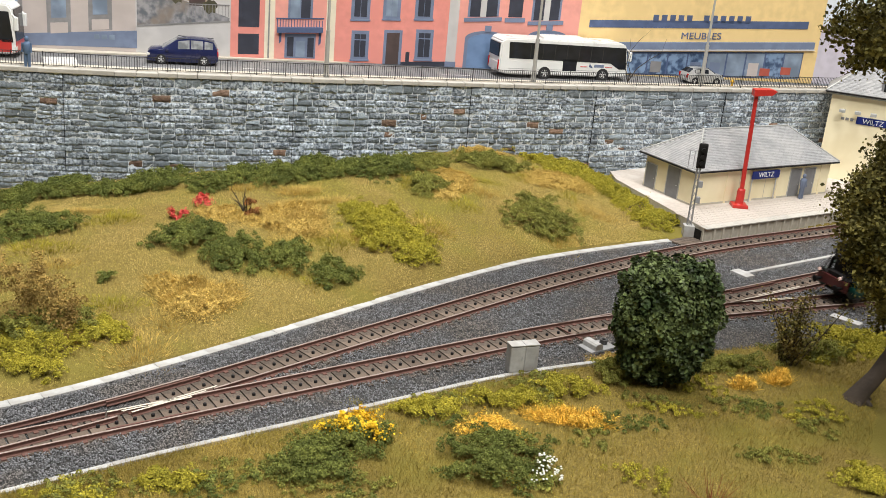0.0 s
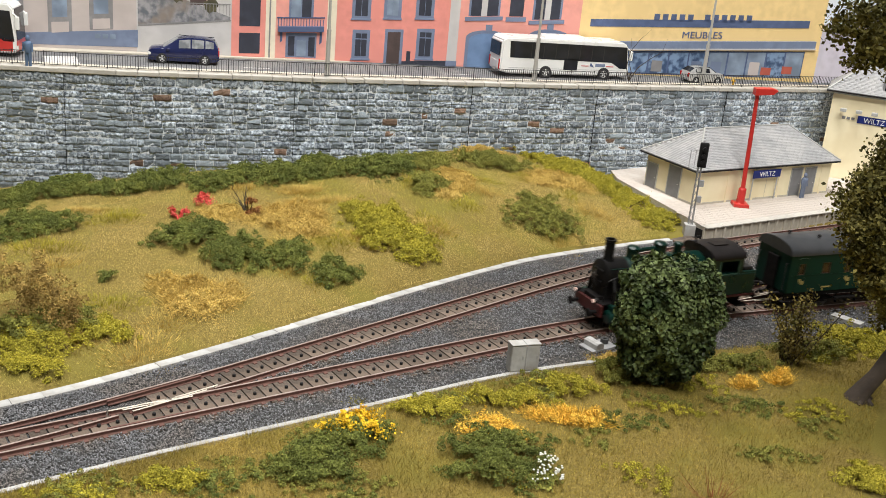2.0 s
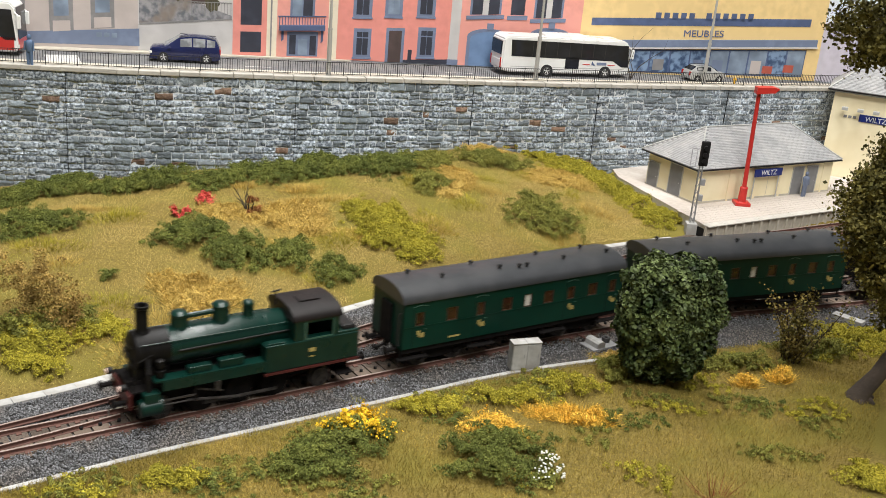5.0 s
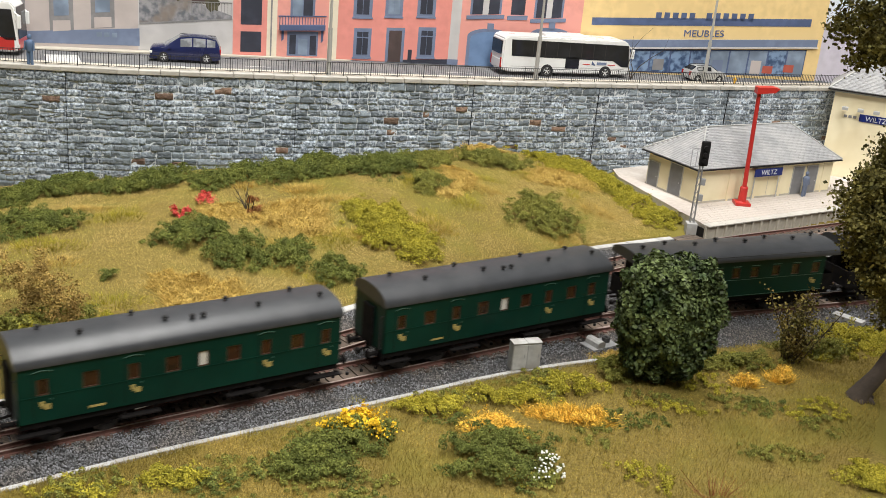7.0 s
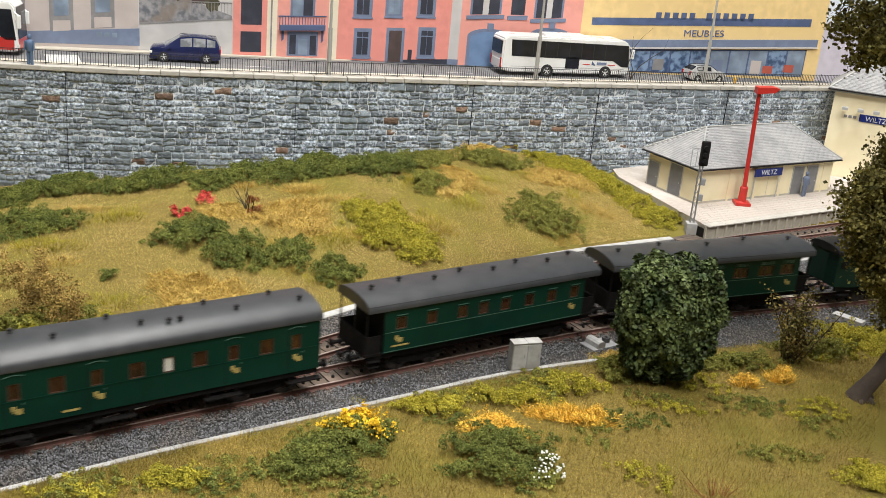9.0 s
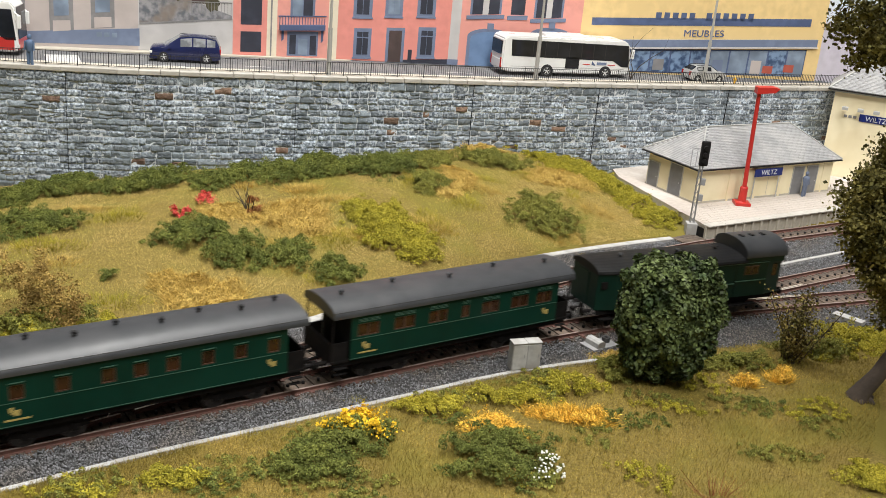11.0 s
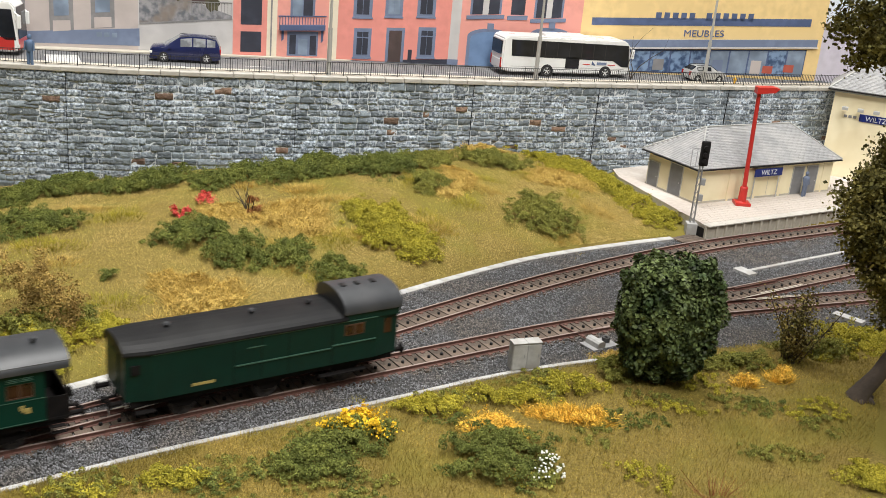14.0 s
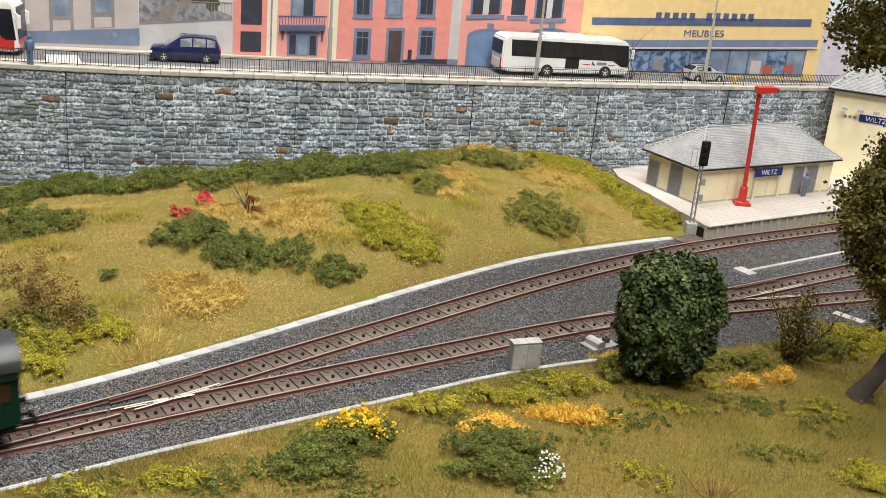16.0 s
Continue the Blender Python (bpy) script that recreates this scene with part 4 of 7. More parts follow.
def twigs(m, label, spread, height, n, seed, material):
    rng = random.Random(seed)
    bm = bmesh.new()
    for i in range(n):
        a, l = rng.uniform(0, 6.28), rng.uniform(0.5, 1) * height
        p = Vector((0, 0, 0))
        d = Vector((math.cos(a) * spread, math.sin(a) * spread, 1)).normalized()
        r = 0.06
        for k in range(3):
            q = p + d * l / 3
            tube(bm, p, q, r, r * 0.7, 5)
            if rng.random() < 0.7:
                e = (d + Vector((rng.uniform(-1, 1), rng.uniform(-1, 1), rng.uniform(-0.2, 0.6)))).normalized()
                tube(bm, q, q + e * l * 0.3, r * 0.5, r * 0.25, 5)
            p, r = q, r * 0.7
            d = (d + Vector((rng.uniform(-0.5, 0.5), rng.uniform(-0.5, 0.5), rng.uniform(-0.2, 0.2)))).normalized()
    return tagged(part("bare_shrub", bm, material, None, "", False, m), label, "shrub")


M_TWIG = plain("dark_twig", (0.06, 0.045, 0.03), 0.8)
twigs(at(16.2, 97.2, ROAD_Z + 0.1), "bare curled twigs beside the street", 0.5, 5.2, 3, 5, M_TWIG)
# ---- station ----
M_CREAMWALL = mat("cream_render", (0.84, 0.75, 0.52), (0.79, 0.70, 0.47), 90, 0.8, 0, 0.12, 1500, (0.76, 0.66, 0.43), 25)
M_GREYDOOR = mat("grey_door", (0.22, 0.22, 0.225), (0.18, 0.18, 0.185), 150, 0.55, 0, 0.05)
M_SLATES = mat("roof_slate", (0.46, 0.46, 0.465), (0.38, 0.38, 0.385), 200, 0.7, 0, 0.15, 1500, (0.49, 0.485, 0.48), 40, 0.07)
M_ZINC = mat("zinc_edge", (0.50, 0.50, 0.48), (0.42, 0.42, 0.40), 200, 0.5, 0.3, 0.05)
M_PLAT = mat("platform_paving", (0.50, 0.445, 0.395), (0.42, 0.37, 0.325), 300, 0.85, 0, 0.2, 1500, (0.54, 0.50, 0.455), 30)
M_PLATWALL = mat("platform_wall", (0.52, 0.475, 0.39), (0.43, 0.39, 0.32), 250, 0.85, 0, 0.2, 1200)
M_SIGNBLUE = plain("enamel_blue", (0.012, 0.025, 0.16), 0.3)
M_SIGNWHITE = plain("enamel_white", (0.80, 0.80, 0.80), 0.4)
M_POSTRED = mat("signal_red", (0.52, 0.028, 0.022), (0.45, 0.025, 0.02), 150, 0.4, 0, 0.05)
M_LATTICE = plain("lattice_grey", (0.32, 0.32, 0.32), 0.5)

ST = at(20.7, 83.3, 0.9, 0, 0, 31)


def slate_roof(parent, corners, ridge_a, ridge_b, under):
    """Hipped roof: four slopes, each laid with courses of slates one above the other."""
    c = [Vector(p) for p in corners]
    a, b = Vector(ridge_a), Vector(ridge_b)
    slopes = [(c[0], c[1], a, b), (c[1], c[2], b, b), (c[2], c[3], b, a), (c[3], c[0], a, a)]
    bm = bmesh.new()
    vs = [bm.verts.new(p) for p in c] + [bm.verts.new(a), bm.verts.new(b)]
    lo = [bm.verts.new(p - Vector((0, 0, 0.16))) for p in c]
    for f in ((0, 1, 5, 4), (1, 2, 5), (2, 3, 4, 5), (3, 0, 4)):
        bm.faces.new([vs[i] for i in f])
    for i in range(4):
        bm.faces.new((vs[i], lo[i], lo[(i + 1) % 4], vs[(i + 1) % 4]))
    bm.faces.new(lo)
    part("roof_deck", bm, under, parent)
    rng = random.Random(6)
    for k, (p, q, r, s) in enumerate(slopes):
        verts, faces = [], []
        n = (q - p).cross(r - p).normalized()
        if n.z < 0:
            n = -n
        rows = 26
        for j in range(rows):
            f0, f1 = j / rows, min((j + 1.25) / rows, 1.0)
            la, lb, ua, ub = p.lerp(r, f0), q.lerp(s, f0), p.lerp(r, f1), q.lerp(s, f1)
            m = max(int((lb - la).length / 0.62), 1)
            for i in range(m):
                o = 0.5 / m if j % 2 else 0.0
                u0, u1 = max(i / m + o, 0) + 0.0006, min((i + 1) / m + o, 1) - 0.0006
                if u1 <= u0:
                    continue
                h = 0.014 + rng.uniform(0, 0.005)
                base = len(verts)
                verts += [la.lerp(lb, u0) + n * (h + 0.012), la.lerp(lb, u1) + n * (h + 0.012), ua.lerp(ub, u1) + n * 0.006, ua.lerp(ub, u0) + n * 0.006, la.lerp(lb, u0), la.lerp(lb, u1)]
                faces += [(base, base + 1, base + 2, base + 3), (base + 4, base + 5, base + 1, base)]
        raw("slate_course", verts, faces, M_SLATES, parent, kind="stuff")
    for p, q in ((a, b), (c[0], a), (c[1], b), (c[2], b), (c[3], a)):
        part("ridge_cap", rod(p + Vector((0, 0, 0.03)), q + Vector((0, 0, 0.03)), 0.075, None, 6), M_ZINC, parent)
    for p, q in ((c[0], c[1]), (c[3], c[0])):
        part("gutter", rod(p + Vector((0, 0, -0.1)), q + Vector((0, 0, -0.1)), 0.07, None, 6), M_BLACK, parent)


def panel_door(parent, m, w, h):
    d = part("door", blk(0, w, -0.05, 0.02, 0.05, h, 0.02), M_GREYDOOR, parent, "plain grey door", m=m)
    part("door_frame", box(box(blk(-0.07, 0.0, -0.07, 0.02, 0.0, h + 0.07), w, w + 0.07, -0.07, 0.02, 0.0, h + 0.07), 0, w, -0.07, 0.02, h, h + 0.07), M_ZINC, d)
    part("door_handle", rod((w * 0.85, -0.05, h * 0.45), (w * 0.85, -0.12, h * 0.45), 0.03, None, 6), M_RIM, d)


def low_station():
    b = thing("station_building", ST, "low cream station building with hipped slate roof", "building")
    L, D, H = 16.4, 6.3, 3.0
    part("wall", blk(0, L, 0, D, 0, H), M_CREAMWALL, b)
    part("eaves_band", blk(-0.12, L + 0.12, -0.12, D + 0.12, H - 0.14, H + 0.06), M_CREAMWALL, b)
    slate_roof(b, [(-0.5, -0.42, H + 0.1), (L + 0.6, -0.42, H + 0.1), (L + 0.6, D + 0.5, H + 0.1), (-0.5, D + 0.5, H + 0.1)], (3.1, D / 2, H + 2.75), (13.3, D / 2, H + 2.75), M_GREYDOOR)
    for x in (3.7, 6.85, 9.9, 15.3):
        part("pilaster", blk(x - 0.12, x + 0.12, -0.05, 0.02, 0.0, H - 0.14), M_CREAMWALL, b)
    for x in (5.2, 8.35):
        part("wall_joint", blk(x - 0.02, x + 0.02, -0.006, 0.02, 0.02, H - 0.2), M_PLATWALL, b)
    for x, w in ((11.35, 1.3), (13.1, 1.35)):
        panel_door(b, at(x, 0, 0), w, 2.55)
    for y, w, h in ((6.1, 1.3, 2.2), (3.35, 1.5, 2.7)):
        panel_door(b, at(0, y, 0, 0, 0, -90), w, h)
    part("plinth", blk(-0.04, L + 0.04, -0.04, D + 0.04, 0, 0.16), M_PLATWALL, b)
    return b


low_station()


def station_sign():
    s = thing("station_sign", ST @ at(6.2, -0.35, 0), "blue enamel station name board on two posts", "sign")
    for x in (0.15, 3.1):
        part("post", rod((x, 0.06, 0), (x, 0.06, 2.75), 0.06, None, 8), M_ZINC, s)
    part("board", blk(0, 3.3, -0.06, 0.02, 2.05, 2.75, 0.015), M_SIGNBLUE, s)
    lettering("lettering", "WILTZ", 0.62, 0.012, Matrix.Translation((0.72, -0.075, 2.2)) @ Matrix.Rotation(radians(90), 4, "X"), M_SIGNWHITE, s, 1.85)


station_sign()
doll(ST @ at(12.35, -0.75, 0), "small painted model figure on the platform", plain("blue_grey_cloth", (0.13, 0.16, 0.23)), None, 2.3)


def big_station():
    b = thing("station_house", at(36.0, 98.4, 0.0, 0, 0, -22), "tall cream station house with slate roof behind the platform", "building")
    H, L, D = 9.1, 14, 4.6
    part("wall", blk(0, L, 0, D, 0, H), M_CREAMWALL, b)
    part("eaves_board", blk(-0.5, L + 0.5, -0.5, D + 0.5, H, H + 0.16), M_ZINC, b)
    slate_roof(b, [(-0.6, -0.6, H + 0.3), (L + 0.6, -0.6, H + 0.3), (L + 0.6, D + 0.6, H + 0.3), (-0.6, D + 0.6, H + 0.3)], (2.9, D / 2, H + 3.2), (L - 2.9, D / 2, H + 3.2), M_GREYDOOR)
    dm = part("dormer", blk(4.2, 5.4, -0.1, 1.4, H + 0.5, H + 1.9, 0.05), M_GREYDOOR, b)
    part("dormer_window", blk(4.4, 5.2, -0.14, -0.08, H + 0.8, H + 1.6), M_GLASS, dm)
    for x in (1.2, 2.6, 4.0):
        la = part("wall_lamp", blk(x - 0.28, x + 0.28, -1.0, -0.55, 7.55, 7.85, 0.05), M_ZINC, b, "small grey flood lamp on an arm")
        part("lamp_arm", rod((x, -0.6, 7.7), (x, 0.02, 7.75), 0.05, None, 6), M_ZINC, la)
    part("sign_board", blk(2.6, 5.6, -0.08, 0.02, 6.55, 7.25, 0.015), M_SIGNBLUE, b, "blue enamel name board")
    lettering("lettering", "WILTZ", 0.66, 0.012, Matrix.Translation((3.15, -0.095, 6.66)) @ Matrix.Rotation(radians(90), 4, "X"), M_SIGNWHITE, b, 1.9)
    for i in range(3):
        part("letter_shape", blk(1.2 + i * 0.42, 1.5 + i * 0.42, -0.05, 0.02, 6.75, 7.0), M_GREYDOOR, b)
    for x in (8.5, 11.0):
        w = part("window", blk(x, x + 1.3, -0.05, 0.02, 2.0, 4.4), M_ZINC, b)
        part("pane", blk(x + 0.12, x + 1.18, -0.07, -0.045, 2.1, 4.3), M_GLASS, w)


big_station()


def platform():
    p = thing("platform", ST @ at(0, 0, -0.9), "pale paved station platform with panelled concrete edge", "platform", kind="structure")
    out = [(-3.3, -5.1), (40, -3.4), (40, 14), (0, 11), (-1.2, 8.6)]
    part("deck", prism(bmesh.new(), out, -0.4, 0.86, "XY"), M_PLATWALL, p)
    part("paving", prism(bmesh.new(), out, 0.86, 0.9, "XY"), M_PLAT, p)
    rng = random.Random(2)
    for j in range(8):
        for i in range(36):
            x = -2.9 + i * 0.58 + (0.29 if j % 2 else 0)
            y = -4.55 + j * 0.48 + (x + 3.3) * 0.039
            part("paver", blk(0.012, 0.568, 0.012, 0.468, 0.9, 0.91 + rng.uniform(0, 0.004)), M_PLAT, p, m=at(x, y, 0, 0, 0, 2.2))
    for i in range(34):
        x = -3.2 + i * 1.02
        y = -5.1 + (x + 3.3) * 0.0393
        part("edge_panel", blk(0.06, 0.94, -0.06, 0.03, -0.35, 0.72, 0.02), M_PLATWALL, p, m=at(x, y, 0, 0, 0, 2.25))
        part("edge_rib", blk(0.90, 1.08, -0.24, 0.03, -0.35, 0.84, 0.02), M_PLATWALL, p, m=at(x, y, 0, 0, 0, 2.25))
    for i in range(20):
        x = -3.3 + i * 2.02
        part("coping_slab", blk(0.01, 2.0, -0.30, 0.5, 0.83, 0.925, 0.02), M_COPING, p, m=at(x, -5.1 + (x + 3.3) * 0.0393, 0, 0, 0, 2.25))
    # thin black plate stands in for the shade of a hollow in the end
    part("end_recess", blk(-3.34, -3.28, -4.9, -3.4, -0.2, 0.6), M_BLACK, p)


platform()


def signal():
    s = thing("light_signal", at(19.55, 78.3, 0), "dark colour-light signal on a grey lattice mast", "railway signal")
    part("foot", blk(-0.42, 0.42, -0.42, 0.42, -0.3, 0.75, 0.04), M_CONCRETE, s)
    for x in (-0.16, 0.16):
        for y in (-0.16, 0.16):
            part("leg", rod((x, y, 0.7), (x * 0.7, y * 0.7, 6.0), 0.035, None, 5), M_LATTICE, s)
    for i in range(9):
        z = 0.8 + i * 0.58
        bm = bmesh.new()
        tube(bm, (-0.16, -0.16, z), (0.16, -0.16, z + 0.55), 0.022, None, 5)
        tube(bm, (0.16, 0.16, z), (-0.16, 0.16, z + 0.55), 0.022, None, 5)
        tube(bm, (-0.16, 0.16, z), (-0.16, -0.16, z + 0.55), 0.022, None, 5)
        part("lattice_brace", bm, M_LATTICE, s)
    bd = part("signal_head", blk(-0.30, 0.42, -0.30, -0.02, 5.45, 7.45, 0.12), M_BLACK, s, "matt black signal head")
    for i, z in enumerate((5.9, 6.4, 6.95)):
        part("lens_hood", lathe(bmesh.new(), [(0.17, -0.55), (0.17, -0.3)], 12, "Y", Matrix.Translation((0.06, 0, z))), M_BLACK, bd)
    part("cage", tube(tube(tube(rod((-0.85, 0.1, 5.3), (-0.85, 0.1, 6.75), 0.03, None, 5), (-0.85, 0.1, 6.75), (0.3, 0.1, 6.75), 0.03, None, 5), (-0.85, 0.1, 5.3), (0, 0.1, 5.3), 0.03, None, 5), (-0.45, 0.1, 5.3), (-0.45, 0.1, 6.75), 0.025, None, 5), M_LATTICE, s)
    for z in (2.6, 3.9):
        part("junction_box", blk(0.12, 0.5, -0.2, 0.15, z, z + 0.5, 0.03), M_LATTICE, s)
    g = thing("boardwalk", at(19.3, 76.7, 0, 0, 0, 38), "weathered dark board beside the signal foot", "boardwalk")
    for i in range(5):
        part("board", blk(-1.2, 1.25, -0.95 + i * 0.38, -0.61 + i * 0.38, -0.28, -0.14, 0.015), M_SLEEPER, g)


signal()


def loading_gauge():
    p = thing("red_post", at(25.0, 84.45, 0.9), "tall red painted crane post on the platform", "post")
    part("base", blk(-0.65, 0.65, -0.65, 0.65, 0, 0.28, 0.04), M_POSTRED, p)
    part("socket", lathe(bmesh.new(), [(0.42, 0.28), (0.36, 0.35), (0.34, 1.5), (0.28, 1.6)], 8), M_POSTRED, p)
    part("shaft", rod((0, 0, 1.5), (-0.25, 0, 9.7), 0.20, 0.17, 10), M_POSTRED, p)
    part("cross_arm", prism(bmesh.new(), [(-0.55, 9.55), (-0.55, 10.1), (0.9, 10.2), (1.3, 10.1), (0.95, 9.75)], -0.45, 0.45, "XZ"), M_POSTRED, p)


loading_gauge()


def cabinets():
    t = thing("relay_cabinet", at(4.95, 50.85, -0.15, 0, 0, 20), "two-door pale grey lineside relay cabinet", "cabinet")
    part("body", blk(-0.83, 0.83, -0.3, 0.32, 0, 1.58, 0.02), M_CONCRETE, t)
    for x in (-0.80, 0.03):
        d = part("door", blk(x, x + 0.77, -0.34, -0.29, 0.08, 1.5, 0.015), M_CONCRETE, t)
        part("handle", blk(x + 0.62, x + 0.66, -0.37, -0.33, 0.75, 0.95), M_LATTICE, d)
    part("lid", blk(-0.85, -0.015, -0.36, 0.34, 1.585, 1.63, 0.015), M_CONCRETE, t)
    part("lid", blk(0.0, 0.85, -0.36, 0.34, 1.58, 1.64, 0.015), M_CONCRETE, t)
    t = thing("point_motor", at(9.6, 55.0, -0.3, 0, 0, 36), "grey point motor on a base plate beside the turnout", "point motor")
    part("base_plate", blk(-0.95, 1.05, -0.6, 0.62, 0.02, 0.14, 0.015), M_LATTICE, t)
    bm = prism(bmesh.new(), [(-0.3, 0.14), (0.3, 0.14), (0.28, 0.42), (0.16, 0.52), (-0.16, 0.52), (-0.28, 0.42)], -0.55, 0.55, "XZ")
    bmesh.ops.translate(bm, verts=bm.verts, vec=(-0.3, 0, 0))
    part("housing", bm, M_CONCRETE, t)
    part("boss", lathe(bmesh.new(), [(0.24, 0.14), (0.24, 0.42), (0.12, 0.42), (0.10, 0.2)], 12, "Z", Matrix.Translation((0.62, 0.1, 0))), M_UNDERGREY, t)
    part("point_rod", rod((-0.3, 0.5, 0.2), (-0.3, 3.2, 0.12), 0.05, None, 6), M_RAILSIDE, t)
    # painted walkway between the tracks
    t = thing("concrete_walkway", at(21.9, 70.2, -0.36, 0, 0, 35.5), "narrow white concrete strip in the ballast", "walkway")
    part("slab", blk(0.3, 12.5, -0.16, 0.16, 0, 0.24, 0.02), M_CONCRETE, t)
    part("end_slab", blk(-0.35, 0.6, -0.75, 0.75, 0, 0.26, 0.02), M_CONCRETE, t)
    t = thing("concrete_slab", at(26.9, 62.6, -0.3, 0, 0, -42), "pale concrete slab at the ballast edge", "slab")
    part("slab", blk(-1.0, 1.0, -0.35, 0.35, 0, 0.3, 0.03), M_CONCRETE, t)


M_UNDERGREY = plain("dark_cast_iron", (0.06, 0.06, 0.06), 0.6)
cabinets()


def frogs():
    """Bright crossing castings where two rails meet, with check rails."""
    for nm, fx, a, b, near_fn, far_fn in (("left", -12.5, -14.3, -11.5, near_y, far_y), ("right", 22.8, 20.0, 24.8, near_y, branch_y)):
        t = thing("crossing", at(0, 0, 0), "bright nickel turnout crossing with wing rails", "turnout crossing", "crossings")
        u = offset_line(path_points(near_fn, a, b), GAUGE)
        w = offset_line(path_points(far_fn, a, b), -GAUGE)
        part("crossing_rail", sweep(bmesh.new(), u, HEAD + []), M_FROG, t)
        part("crossing_rail", sweep(bmesh.new(), [p + Vector((0, 0, 0.002)) for p in w], HEAD), M_FROG, t)
        part("crossing_web", sweep(bmesh.new(), u, SIDE), M_RAILSIDE, t)
        part("crossing_web", sweep(bmesh.new(), [p + Vector((0, 0, -0.003)) for p in w], SIDE), M_RAILSIDE, t)
        m = (a + b) / 2
        part("wing_rail", sweep(bmesh.new(), offset_line(path_points(near_fn, m - 0.9, b + 0.5), GAUGE - 0.17), HEAD), M_FROG, t)
        part("wing_rail", sweep(bmesh.new(), offset_line(path_points(far_fn, m - 0.9, b + 0.5), -GAUGE + 0.17), HEAD), M_FROG, t)
        part("check_rail", sweep(bmesh.new(), offset_line(path_points(near_fn, m - 1.8, m + 1.8), -GAUGE + 0.19), SIDE), M_RAILSIDE, t)
        part("check_rail", sweep(bmesh.new(), offset_line(path_points(far_fn, m - 1.8, m + 1.8), GAUGE - 0.19), SIDE), M_RAILSIDE, t)


frogs()


# ---- vegetation ----
def leafmat(name, c1, c2, isl=0.45, rough=0.75):
    return mat(name, c1, c2, 80, max(rough, 0.8), 0, 0, 900, None, 40, isl, gloss=0.15)


LEAF = {
    "dk": leafmat("dark_foam_leaf", (0.19, 0.205, 0.045), (0.085, 0.105, 0.025)),
    "md": leafmat("mid_foam_leaf", (0.25, 0.24, 0.05), (0.155, 0.16, 0.036)),
    "yg": leafmat("yellow_green_leaf", (0.42, 0.36, 0.040), (0.28, 0.25, 0.030)),
    "st": leafmat("straw_tuft", (0.60, 0.43, 0.12), (0.48, 0.33, 0.085)),
    "or": leafmat("orange_grass", (0.90, 0.58, 0.09), (0.74, 0.46, 0.07)),
    "br": leafmat("brown_leaf", (0.38, 0.26, 0.075), (0.22, 0.145, 0.045)),
    "fl": leafmat("yellow_blossom", (0.85, 0.58, 0.04), (0.72, 0.44, 0.02), 0.2),
    "rf": leafmat("coral_blossom", (0.72, 0.13, 0.10), (0.60, 0.08, 0.07), 0.2),
    "wh": leafmat("white_blossom", (0.78, 0.78, 0.72), (0.70, 0.70, 0.62), 0.12),
    "ivy": mat("ivy_leaf", (0.130, 0.165, 0.058), (0.028, 0.048, 0.016), 60, 0.55, 0, 0, 900, None, 40, 0.7, gloss=0.22),
    "oak": leafmat("olive_tree_leaf", (0.25, 0.215, 0.065), (0.105, 0.10, 0.033), 0.65, 0.6),
    "rusty": leafmat("red_brown_sprig", (0.36, 0.15, 0.05), (0.20, 0.09, 0.03), 0.4),
    "rust": leafmat("rusty_leaf", (0.23, 0.17, 0.05), (0.12, 0.115, 0.035), 0.6),
}


def leaves(name, centres, normals, size, material, seed, parent=None, blade=1.4):
    """Small folded leaves at given places, each of two facets."""
    rng = np.random.default_rng(seed)
    k = len(centres)
    n = normals + rng.normal(0, 0.75, (k, 3))
    n /= np.linalg.norm(n, axis=1)[:, None] + 1e-9
    t = rng.normal(0, 1, (k, 3))
    t -= (t * n).sum(1)[:, None] * n
    t /= np.linalg.norm(t, axis=1)[:, None] + 1e-9
    b = np.cross(n, t)
    s = size * rng.uniform(0.55, 1.35, (k, 1))
    c = centres
    tip, tail = c + t * s * blade * 0.5, c - t * s * blade * 0.5
    up = n * s * 0.16
    verts = np.stack([tail, c + b * s * 0.5 + up, tip, c - b * s * 0.5 + up], 1).reshape(-1, 3)
    i = np.arange(k)[:, None] * 4
    faces = np.concatenate([i + np.array([[0, 1, 2]]), i + np.array([[0, 2, 3]])])
    return raw(name, verts, faces, material, parent)


def mound(x, y, rx, ry, h, count, seed, shell=0.5):
    """Places of leaves on an uneven low cushion on the ground."""
    rng = np.random.default_rng(seed)
    a, r = rng.uniform(0, 2 * np.pi, count), np.sqrt(rng.uniform(0, 1, count))
    edge = 1 + 0.22 * np.sin(a * 3 + seed) + 0.14 * np.sin(a * 7 + seed * 1.7) + 0.17 * rng.normal(0, 1, count)
    px, py = x + np.cos(a) * r * rx * edge, y + np.sin(a) * r * ry * edge
    top = np.sqrt(np.clip(1 - r * r, 0, 1))
    bump = np.array([noise.noise((p * 1.3, q * 1.3, seed * 3.7)) + 0.6 * noise.noise((p * 3.4, q * 3.4, seed * 1.7)) for p, q in zip(px, py)])
    g = np.array([ground_z(p, q) for p, q in zip(px, py)])
    z = g + h * np.clip(0.12 + 0.7 * top + 0.75 * bump, 0.03, 1.7) * (1 - shell * rng.uniform(0, 1, count) ** 2)
    nrm = np.stack([np.cos(a) * r, np.sin(a) * r, np.full(count, 1.0)], 1)
    return np.stack([px, py, z], 1), nrm


